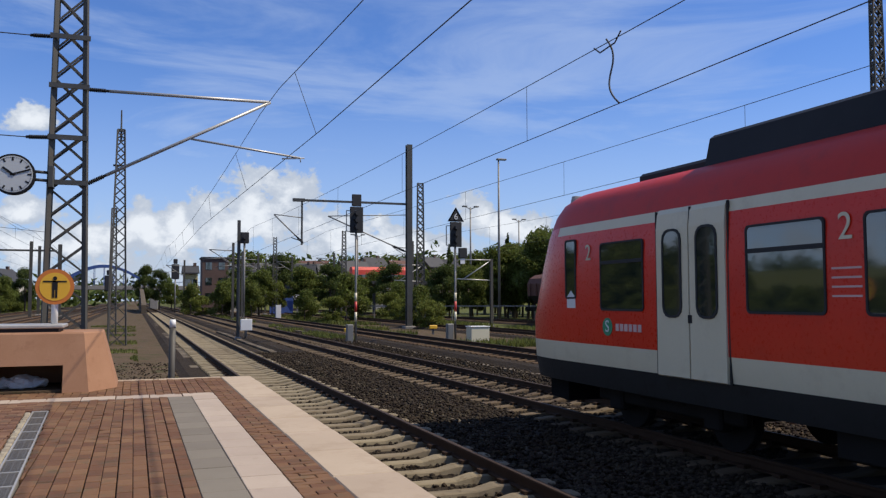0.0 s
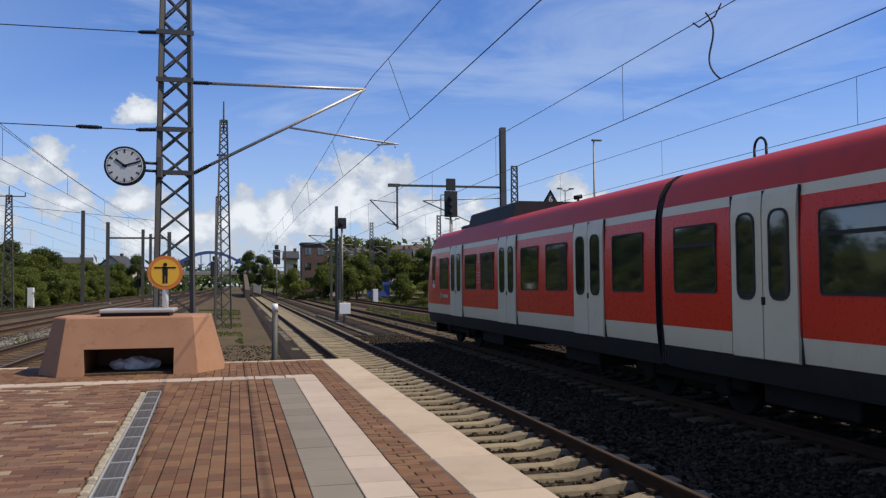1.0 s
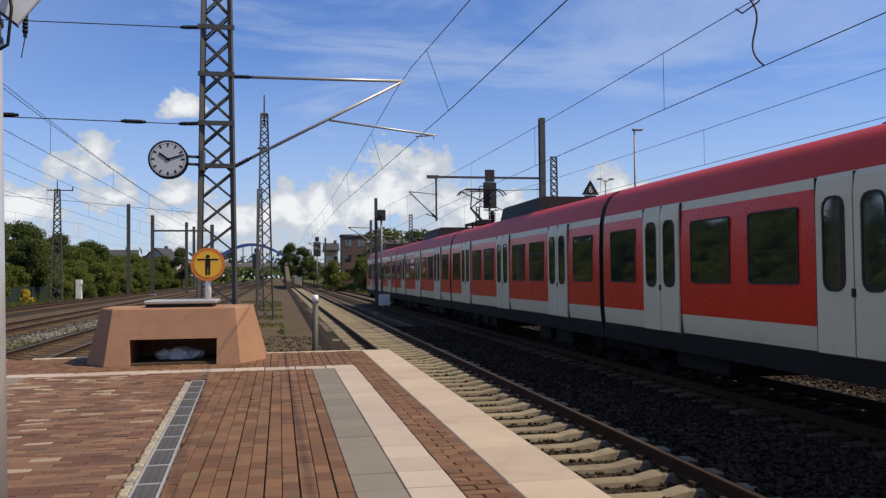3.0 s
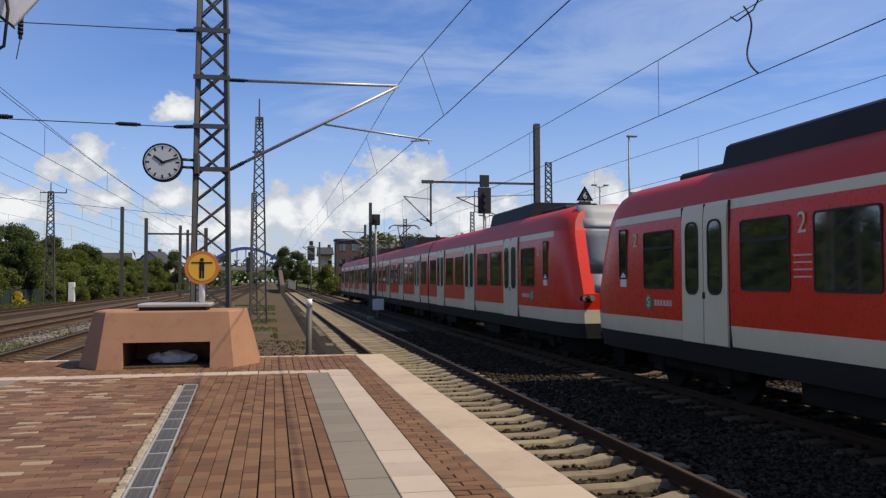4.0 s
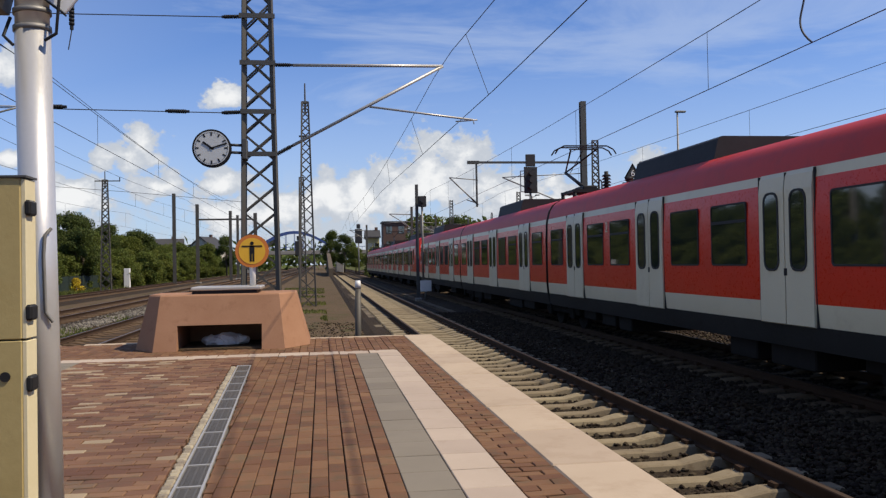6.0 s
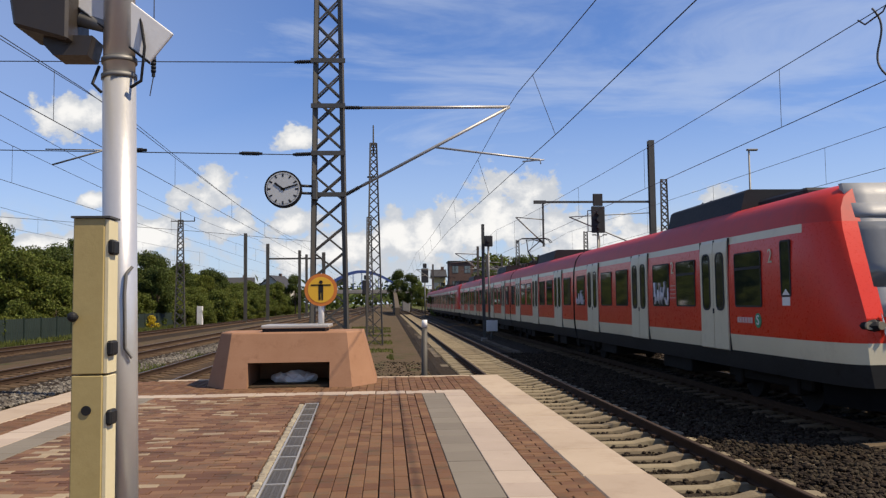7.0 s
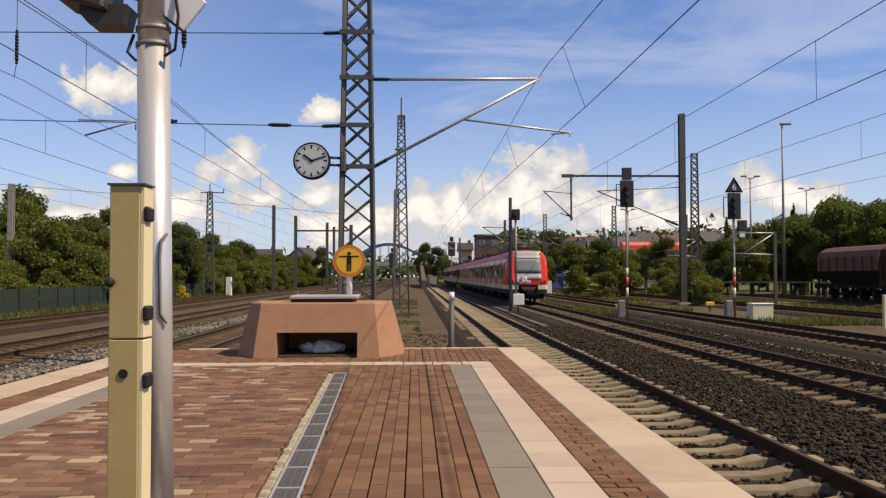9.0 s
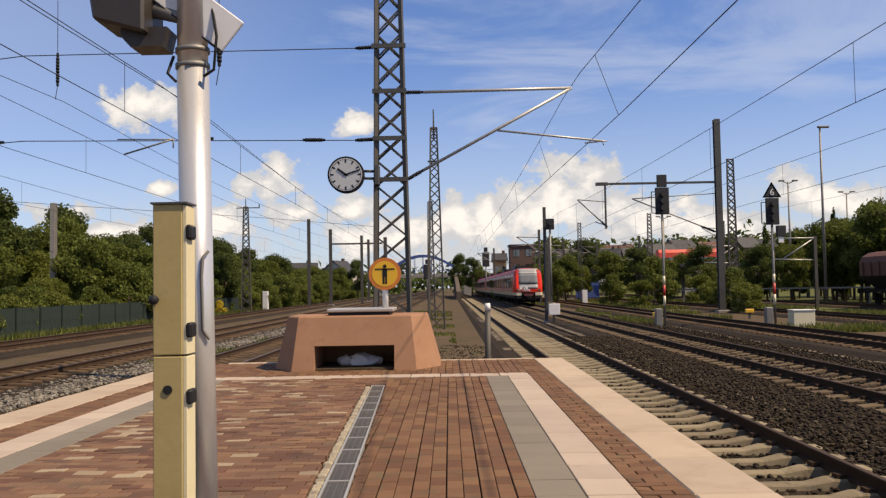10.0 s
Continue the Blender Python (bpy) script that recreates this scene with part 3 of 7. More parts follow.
def build_platform():
    rng = random.Random(11)
    p = base("platform", Matrix(), "station platform paved with red bricks and pale stripes", "platform", kind="structure")
    bm = BM()
    box(bm, L_SLAB + 0.06, X_SLAB - 0.10, -40, Y_END - 0.02, GROUND - 0.3, -0.052)
    part("core", bm, JOINT, p)
    # pale concrete walls under the edges
    bm = BM()
    box(bm, X_SLAB - 0.10, X_SLAB - 0.02, -40, Y_END - 0.03, GROUND - 0.3, -0.09)
    box(bm, L_SLAB + 0.02, L_SLAB + 0.06, -40, Y_END - 0.03, GROUND - 0.3, -0.09)
    part("edge_wall", bm, CONCRETE, p, "stained concrete wall below the platform edge")
    # edge slabs, one metre long, with a rounded nose
    def slab(w):
        return tile_mesh("edge_slab", w - 0.008, 0.984, SLAB, 0.085, 0.012)
    s_r, s_l = slab(X_SLAB - X_BRICK), slab(L_BRICK - L_SLAB)
    for k in range(17):
        y = Y_END - 0.5 - k
        if y > -3:
            lay("edge_slab", s_r, (X_SLAB + X_BRICK) / 2, y, p, rng)
            lay("edge_slab", s_l, (L_SLAB + L_BRICK) / 2, y, p, rng)
    # pale guide strips and grey strips
    pale, grey, pale_l = tile_mesh("pale_tile", 0.294, 0.388, PALE), tile_mesh("grey_tile", 0.284, 0.388, GREY_TILE), tile_mesh("pale_tile", 0.314, 0.388, PALE)
    y = Y_CROSS0 - 0.2
    while y > -1:
        lay("pale_tile", pale, (X_PALE + X_GREY) / 2, y, p, rng)
        lay("grey_tile", grey, (X_GREY + X_FIELD) / 2, y, p, rng, -0.001)
        lay("pale_tile", pale_l, (L_PALE + L_GREY) / 2, y, p, rng)
        lay("grey_tile", grey, (L_GREY + L_FIELD) / 2, y, p, rng, -0.001)
        y -= 0.4
    cross = tile_mesh("pale_tile", 0.388, Y_CROSS1 - Y_CROSS0 - 0.006, PALE)
    x = X_PALE - 0.2
    while x > L_PALE:
        lay("pale_tile", cross, x, (Y_CROSS0 + Y_CROSS1) / 2, p, rng)
        x -= 0.4
    # kerb along the end
    kerb = tile_mesh("kerb_stone", 0.994, 0.12, SLAB, 0.25, 0.01)
    x = X_BRICK - 0.5
    while x > L_BRICK:
        lay("kerb_stone", kerb, x, Y_END - 0.06, p, rng, 0.004)
        x -= 1.0
    # red pavers: columns along the platform, 20 x 10 cm
    fields = []     # x0, x1, y0, y1, kind
    fields.append((-1.08, X_FIELD, Y0 - 5, Y_CROSS0, "red"))
    fields.append((X_PALE, X_BRICK, Y0 - 5, Y_END - 0.12, "cross"))
    fields.append((L_BRICK, X_PALE, Y_CROSS1, Y_END - 0.12, "red"))
    fields.append((L_FIELD, -0.54, Y0 - 5, Y_CROSS0, "mixed"))
    fields.append((L_BRICK, L_PALE, Y0 - 5, Y_CROSS1, "cross"))
    one = tile_mesh("paver", 0.095, 0.190, PAVER_ONE, 0.05, 0.004)
    single = 0
    data = {"red": ([], []), "mixed": ([], []), "bleached": ([], [])}

    def add(kind, x, y, w, d, tone, side=0):
        if side:
            xl, xr = (drain_x(y) - 0.162, drain_x(y) + 0.09) if y < 10.3 else (drain_x(y) + 0.09, drain_x(y) + 0.09)
            a, b = x - w / 2, x + w / 2
            if side > 0:
                a = max(a, xr)
            else:
                b = min(b, xl)
            if b - a < 0.015:
                return
            x, w = (a + b) / 2, b - a
        v, f = data[kind]
        k = len(v)
        h = rng.uniform(-0.003, 0.001)
        tx, ty = rng.uniform(-0.003, 0.003), rng.uniform(-0.003, 0.003)
        b = 0.004
        for z, ins in ((-0.05, 0), (h - b, 0), (h, b)):
            for sx, sy in ((-1, -1), (1, -1), (1, 1), (-1, 1)):
                xx, yy = sx * (w / 2 - ins), sy * (d / 2 - ins)
                v.append((x + xx, y + yy, z + (tx * sx + ty * sy if z > -0.04 else 0)))
        for a in (0, 4):
            for i in range(4):
                j = (i + 1) % 4
                f.append((k + a + i, k + a + j, k + a + 4 + j, k + a + 4 + i))
        f.append((k + 8, k + 9, k + 10, k + 11))

    for x0, x1, y0, y1, kind in fields:
        if kind == "red":
            n = max(1, round((x1 - x0) / 0.102))
            w = (x1 - x0) / n
            for i in range(n):
                x = x0 + (i + 0.5) * w + (0.0012 if i % 2 == 0 else -0.0012)
                y = y1 - 0.1 - (0.1 if i % 2 else 0.0)
                while y > max(y0, -1):
                    if single < 300 and 4.3 < y < 7.6 and x > drain_x(y) + 0.16 and x1 < 0.5 and x < 0.4:
                        lay("paver", one, x, y, p, rng)
                        single += 1
                    else:
                        add("red", x, y, w - 0.006, 0.193, 0, 1 if x1 < 0.5 else 0)
                    y -= 0.2
        elif kind == "cross":
            n = max(1, round((x1 - x0) / 0.102))
            j = 0
            y = y1 - 0.05
            while y > max(y0, -1):
                x = x0 + (0.0 if j % 2 else -0.1)
                while x < x1 - 0.02:
                    a, b = max(x, x0), min(x + 0.2, x1)
                    if b - a > 0.05:
                        add("red", (a + b) / 2, y, b - a - 0.006, 0.096, 0)
                    x += 0.2
                y -= 0.101
                j += 1
        else:
            # the weathered field: pavers across, with bleached ones among them
            j = 0
            y = y1 - 0.05
            while y > max(y0, -1):
                x = x0 - (0.1 if j % 2 else 0.0)
                while x < x1 - 0.02:
                    a, b = max(x, x0), min(x + 0.2, x1)
                    if b - a > 0.05:
                        far = (x1 - (a + b) / 2) / (x1 - x0)
                        add("bleached" if rng.random() < 0.02 + 0.22 * far * far else "mixed", (a + b) / 2, y, b - a - 0.006, 0.096, 0, -1)
                    x += 0.2
                y -= 0.101
                j += 1
    for k, m in (("red", PAVER), ("mixed", PAVER_MIX), ("bleached", PAVER_BLEACHED)):
        tagged(part_data("field_of_pavers", *data[k], m, p), kind="stuff")
    # cobbles along the drain
    cob = tile_mesh("cobble", 0.066, 0.066, PALE_COBBLE, 0.05, 0.014)
    y = 10.2
    while y > -1:
        lay("cobble", cob, drain_x(y) - 0.122 + rng.uniform(-0.008, 0.008), y, p, rng, -0.004, rng.uniform(-14, 14))
        y -= 0.076


def build_drain():
    """The channel drain with its grating panels between two steel rims."""
    d = base("channel_drain", pose(drain_x(0), 0, 0, 0, 0, DRAIN_TURN), "grey steel channel drain let into the brick paving", "drain")
    w = DRAIN_W
    bm = BM()
    for s in (-1, 1):
        box(bm, s * w / 2 - 0.007, s * w / 2 + 0.007, -1.0, 10.22, -0.05, 0.004)
    box(bm, -w / 2, w / 2, 10.21, 10.235, -0.05, 0.004)
    part("rim", bm, ALU, d, "bright metal rim")
    bm = BM()
    box(bm, -w / 2, w / 2, -1.0, 10.2, -0.05, -0.03)
    part("trough", bm, BLACK, d)
    y = 10.2
    first = None
    while y > -0.6:
        if first is None:
            bm = BM()
            for k in range(24):
                box(bm, -w / 2 + 0.012, w / 2 - 0.012, -0.488 + k * 0.0207, -0.488 + k * 0.0207 + 0.0145, -0.022, -0.003)
            for x in (-0.045, 0, 0.045):
                box(bm, x - 0.005, x + 0.005, -0.49, -0.005, -0.024, -0.001)
            first = part("grating", bm, GRATE, d, "slotted steel grating", pose(0, y, 0))
            bm = BM()
            box(bm, -w / 2 + 0.006, w / 2 - 0.006, -0.016, 0.004, -0.03, 0.003)
            cross = part("cross_bar", bm, ALU, d, "bright metal cross bar", pose(0, y, 0))
        else:
            c_ = new("cross_bar", cross.data)
            c_.parent, c_.matrix_basis = d, pose(0, y, 0)
            g = new("grating", first.data)
            g.parent, g.matrix_basis = d, pose(0, y, 0)
            g["label"] = "slotted steel grating"
        y -= 0.5


build_platform()
build_drain()

# ---------------------------------------------------------------- the red train: two units of four cars
# Car space: x across, y along (towards the far end), z up from the rail top.
HALF = 1.51
SECTION = [(HALF - 0.10, 0.62, 0), (HALF - 0.03, 0.95, 0), (HALF - 0.005, 1.25, 1), (HALF, 1.6, 2), (HALF, 2.4, 2), (HALF - 0.02, 2.92, 2), (HALF - 0.045, 3.06, 3),
           (HALF - 0.10, 3.28, 4), (HALF - 0.22, 3.47, 4), (HALF - 0.42, 3.60, 4), (HALF - 0.75, 3.68, 4), (0.0, 3.72, 4)]
# what the strip above each point is made of: 0 skirt, 1 light band, 2 red wall, 3 light stripe, 4 red roof
STRIP = [0, 1, 2, 2, 2, 3, 4, 4, 4, 4, 4]
COLOURS = [SKIRT, TRAINGREY, TRAINRED, TRAINGREY, ROOFRED]


def shell(bm, stations):
    """The car's skin: a section swept along y; stations are (y, width factor, roof drop, nose)."""
    half = [(x, z) for x, z, _ in SECTION]
    rings = []
    for y, wf, drop, push in stations:
        ring = []
        for x, z in half:
            h = max(0.0, (z - 1.6) / 2.1)
            ring.append((x * wf, y - push * h, z - drop * max(0, (z - 2.6)) / 1.12))
        full = [bm.verts.new(p) for p in ring] + [bm.verts.new((-p[0], p[1], p[2])) for p in reversed(ring[:-1])]
        rings.append(full)
    m = len(half) - 1
    for a, b in zip(rings, rings[1:]):
        for i in range(2 * m):
            f = bm.faces.new((a[i], a[i + 1], b[i + 1], b[i]))
            f.material_index = STRIP[i if i < m else 2 * m - 1 - i]
            f.smooth = True
    for r in (rings[0], rings[-1]):
        f = bm.faces.new(r)
        f.material_index = 0
        for e in f.edges:
            e.smooth = False
    for a, b in zip(rings, rings[1:]):
        g = bm.faces.new((a[0], b[0], b[-1], a[-1]))
        g.material_index = 0
        for e in g.edges:
            e.smooth = False
    return rings


def rounded(w, h, r, n=3):
    pts = []
    for cx, cy, a0 in ((w / 2 - r, h / 2 - r, 0), (-w / 2 + r, h / 2 - r, 90), (-w / 2 + r, -h / 2 + r, 180), (w / 2 - r, -h / 2 + r, 270)):
        for k in range(n + 1):
            a = radians(a0 + 90 * k / n)
            pts.append((cx + r * math.cos(a), cy + r * math.sin(a)))
    return pts


def pane(parent, name, y, z, w, h, side, r=0.06, out=0.006, rim=0.026, top_light=False, label=""):
    """A flush window: dark rubber rim standing proud, glass inside it."""
    x = side * (HALF + out)
    bm = BM()
    o, i = rounded(w, h, r), rounded(w - 2 * rim, h - 2 * rim, max(0.02, r - rim * 0.5))
    n = len(o)
    rows = []
    for pts, xx in ((o, x - side * 0.03), (o, x + side * 0.008), (i, x + side * 0.008), (i, x - side * 0.002)):
        rows.append([bm.verts.new((xx, y + u, z + v)) for u, v in pts])
    for a, b in zip(rows, rows[1:]):
        for k in range(n):
            bm.faces.new((a[k], a[(k + 1) % n], b[(k + 1) % n], b[k]))
    if top_light:
        box(bm, x - 0.012, x + 0.012, y - w / 2 + rim, y + w / 2 - rim, z + h * 0.18, z + h * 0.18 + 0.05)
    win = part(name, bm, RUBBER, parent, label)
    bm = BM()
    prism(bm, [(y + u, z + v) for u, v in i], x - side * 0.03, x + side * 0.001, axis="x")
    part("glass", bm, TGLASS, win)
    return win


def door(parent, y, side):
    """A pair of light grey plug doors with tall narrow windows."""
    for s in (-1, 1):
        bm = BM()
        x = side * (HALF - 0.005)
        w = 0.655
        cy = y + s * (w / 2 + 0.012)
        y0, y1 = cy - w / 2, cy + w / 2
        prof = [(0.0, 0.935), (0.026, 0.95), (0.026, 2.80), (0.004, 3.00), (-0.03, 3.065), (-0.09, 3.065), (-0.09, 0.935)]
        prism(bm, [(x + side * u, z) for u, z in prof], y0, y1)
        leaf = part("door_leaf", bm, TRAINGREY, parent, "light grey sliding door leaf")
        w_ = pane(leaf, "door_window", cy, 2.24, 0.40, 1.12, side, 0.14, 0.026, 0.03)
        if s == side:
            bm = BM()
            box(bm, x + side * 0.015, x + side * 0.032, y - 0.05, y + 0.03, 1.62, 1.72, 0.004)
            part("door_button", bm, BLACK, leaf)
    bm = BM()
    for d in (-0.70, 0.0, 0.70):
        wd = 0.010
        box(bm, side * (HALF - 0.03), side * (HALF + 0.001), y + d - wd, y + d + wd, 0.93, 3.05)
    part("door_seal", bm, RUBBER, parent)


def bogie(parent, y):
    bm = BM()
    for s in (-1, 1):
        box(bm, s * 1.02 - 0.07, s * 1.02 + 0.07, y - 1.65, y + 1.65, 0.38, 0.60, 0.03)
        box(bm, s * 1.02 - 0.10, s * 1.02 + 0.10, y - 0.55, y + 0.55, 0.50, 0.78, 0.04)
        for k in (-1.1, 1.1):
            box(bm, s * 1.04 - 0.10, s * 1.04 + 0.10, y + k - 0.17, y + k + 0.17, 0.28, 0.60, 0.03)
    box(bm, -1.0, 1.0, y - 0.3, y + 0.3, 0.40, 0.66)
    b = part("bogie", bm, UNDER, parent, "dark running gear")
    for k in (-1.1, 1.1):
        bm = BM()
        for s in (-1, 1):
            rod(bm, (s * 0.69, y + k, 0.425), (s * 0.82, y + k, 0.425), 0.425, n=20)
        rod(bm, (-0.8, y + k, 0.425), (0.8, y + k, 0.425), 0.08, n=10)
        part("wheelset", bm, UNDER, b)


def roof_box(parent, y0, y1, h=0.42, w=0.95):
    bm = BM()
    z = 3.56
    prism(bm, [(-w - 0.1, z), (-w, z + h), (-w * 0.92, z + h + 0.05), (w * 0.92, z + h + 0.05), (w, z + h), (w + 0.1, z)], y0, y1)
    part("roof_box", bm, ROOFBOX, parent, "dark grey equipment housing on the roof")


def aerial(parent, y, x=-0.3):
    bm = BM()
    box(bm, x - 0.12, x + 0.12, y - 0.15, y + 0.15, 3.66, 3.76, 0.02)
    rod(bm, (x, y, 3.74), (x, y, 3.86), 0.03)
    rod(bm, (x - 0.09, y, 3.86), (x + 0.09, y, 3.90), 0.05, n=8)
    part("roof_aerial", bm, BLACK, parent)


def pantograph(parent, y):
    """A raised single-arm collector on four insulators, its knee towards the far end."""
    bm = BM()
    for sx in (-0.5, 0.5):
        for dy in (-0.6, 0.6):
            rod(bm, (sx, y + dy, 3.62), (sx, y + dy, 3.88), 0.07, 0.055)
    for sx in (-0.5, 0.5):
        bar(bm, (sx, y - 0.7, 3.92), (sx, y + 0.7, 3.92), 0.08)
    for dy in (-0.6, 0.1, 0.6):
        bar(bm, (-0.55, y + dy, 3.92), (0.55, y + dy, 3.92), 0.09)
    box(bm, -0.22, 0.22, y - 0.55, y + 0.35, 3.86, 4.08, 0.03)
    pg = part("pantograph", bm, BLACK, parent, "raised pantograph touching the overhead wire")
    knee = (0, y + 1.95, 4.72)
    bm = BM()
    rod(bm, (0, y - 0.1, 4.02), knee, 0.06, 0.045)
    rod(bm, (0.14, y + 0.2, 3.98), (0.05, y + 1.75, 4.58), 0.018)
    part("lower_arm", bm, BLACK, pg)
    bm = BM()
    for s in (-1, 1):
        rod(bm, knee, (s * 0.40, y + 0.02, 5.22), 0.026)
    rod(bm, (0.1, y + 1.8, 4.68), (0.0, y + 0.1, 5.2), 0.010)
    bar(bm, (-0.45, y + 0.02, 5.22), (0.45, y + 0.02, 5.22), 0.035)
    part("upper_arm", bm, BLACK, pg)
    for dy in (-0.18, 0.22):
        bm = BM()
        pts = [(-0.95, 5.06), (-0.86, 5.20), (-0.66, 5.30), (0.66, 5.30), (0.86, 5.20), (0.95, 5.06)]
        for p, q in zip(pts, pts[1:]):
            rod(bm, (p[0], y + dy, p[1]), (q[0], y + dy, q[1]), 0.022, n=6)
        part("collector_strip", bm, BLACK, pg)


def roof_loop(parent, y):
    """A small cable arch and a stack insulator on the roof."""
    bm = BM()
    for k in range(13):
        a0, a1 = radians(180 * k / 13), radians(180 * (k + 1) / 13)
        rod(bm, (-0.1, y + 0.15 * math.cos(a0), 3.96 + 0.16 * math.sin(a0)), (-0.1, y + 0.15 * math.cos(a1), 3.96 + 0.16 * math.sin(a1)), 0.02, n=6)
    for s in (-1, 1):
        rod(bm, (-0.1, y + s * 0.15, 3.66), (-0.1, y + s * 0.15, 3.97), 0.022)
    part("roof_cable_loop", bm, BLACK, parent)


def stack_insulator(parent, y):
    bm = BM()
    rod(bm, (-0.25, y, 3.62), (-0.25, y, 4.26), 0.06, n=8)
    core = part("stack_insulator", bm, BLACK, parent)
    for k in range(6):
        bm = BM()
        rod(bm, (-0.25, y, 3.70 + k * 0.085), (-0.25, y, 3.75 + k * 0.085), 0.13, 0.09, n=12)
        part("insulator_disc", bm, BLACK, core)


def underfloor(parent, y0, y1, rng):
    bm = BM()
    box(bm, -1.25, 1.25, y0, y1, 0.66, 0.9)
    tray = part("underframe", bm, UNDER, parent, "dark underframe")
    y = y0 + 0.3
    while y < y1 - 1.0:
        l = rng.uniform(0.7, 1.9)
        if abs(y + l / 2 - (y0 + y1) / 2) < 1.9:       # open gap under the middle of the car
            y += 0.4
            continue
        bm = BM()
        box(bm, -1.28, 1.28, y, min(y + l, y1 - 0.1), rng.uniform(0.30, 0.42), 0.7, 0.02)
        part("equipment_case", bm, UNDER, tray)
        y += l + rng.uniform(0.1, 0.5)


def digits(parent, text, y, z, side, size, material, label):
    c = bpy.data.curves.new("number", "FONT")
    c.body, c.size, c.extrude, c.align_x, c.align_y = text, size, 0.003, "CENTER", "CENTER"
    c.materials.append(material)
    o = new("class_number", c)
    o.parent = parent
    o.matrix_basis = pose(side * (HALF + 0.006), y, z, 90, 0, 90 if side > 0 else -90)
    o["label"] = label
    return o


def middle_car(second):
    """A middle car, 15.1 m long, its far end at y = 0."""
    rng = random.Random(31 + second)
    L = 15.1
    car = base("middle_car", Matrix(), "red and light grey middle car of a suburban electric train", "train car", "cars of the passing train")
    bm = BM()
    shell(bm, [(-0.11, 1, 0, 0), (-L + 0.11, 1, 0, 0)])
    part("body", bm, COLOURS, car)
    for side in (-1, 1):
        for d in (2.68, 7.55, 12.42):
            door(car, -d, side)
        for d, w in ((1.06, 1.14), (4.29, 1.14), (5.90, 1.16), (9.16, 1.14), (10.78, 1.16), (14.04, 1.14)):
            pane(car, "window", -d, 2.24, w, 0.98, side, top_light=rng.random() < 0.5)
        digits(car, "2", -5.10, 2.6, side, 0.34, TRAINGREY, "white class number two")
    for y in (-0.02,):
        bm = BM()
        prism(bm, [(-1.35, 0.7), (1.35, 0.7), (1.38, 3.1), (1.1, 3.5), (-1.1, 3.5), (-1.38, 3.1)], -0.15, 0.15)
        for k in range(3):
            prism(bm, [(-1.42, 0.65), (1.42, 0.65), (1.45, 3.12), (1.15, 3.56), (-1.15, 3.56), (-1.45, 3.12)], -0.095 + k * 0.07, -0.055 + k * 0.07)
        part("gangway", bm, RUBBER, car, "black rubber bellows between two cars")
    bogie(car, 0.0)
    underfloor(car, -L + 2.1, -2.1, rng)
    roof_loop(car, -0.65)
    if second:
        stack_insulator(car, -1.6)
        roof_box(car, -9.4, -5.6)
        aerial(car, -3.4)
    else:
        pantograph(car, -14.05)
        roof_box(car, -10.1, -6.4)
    return car


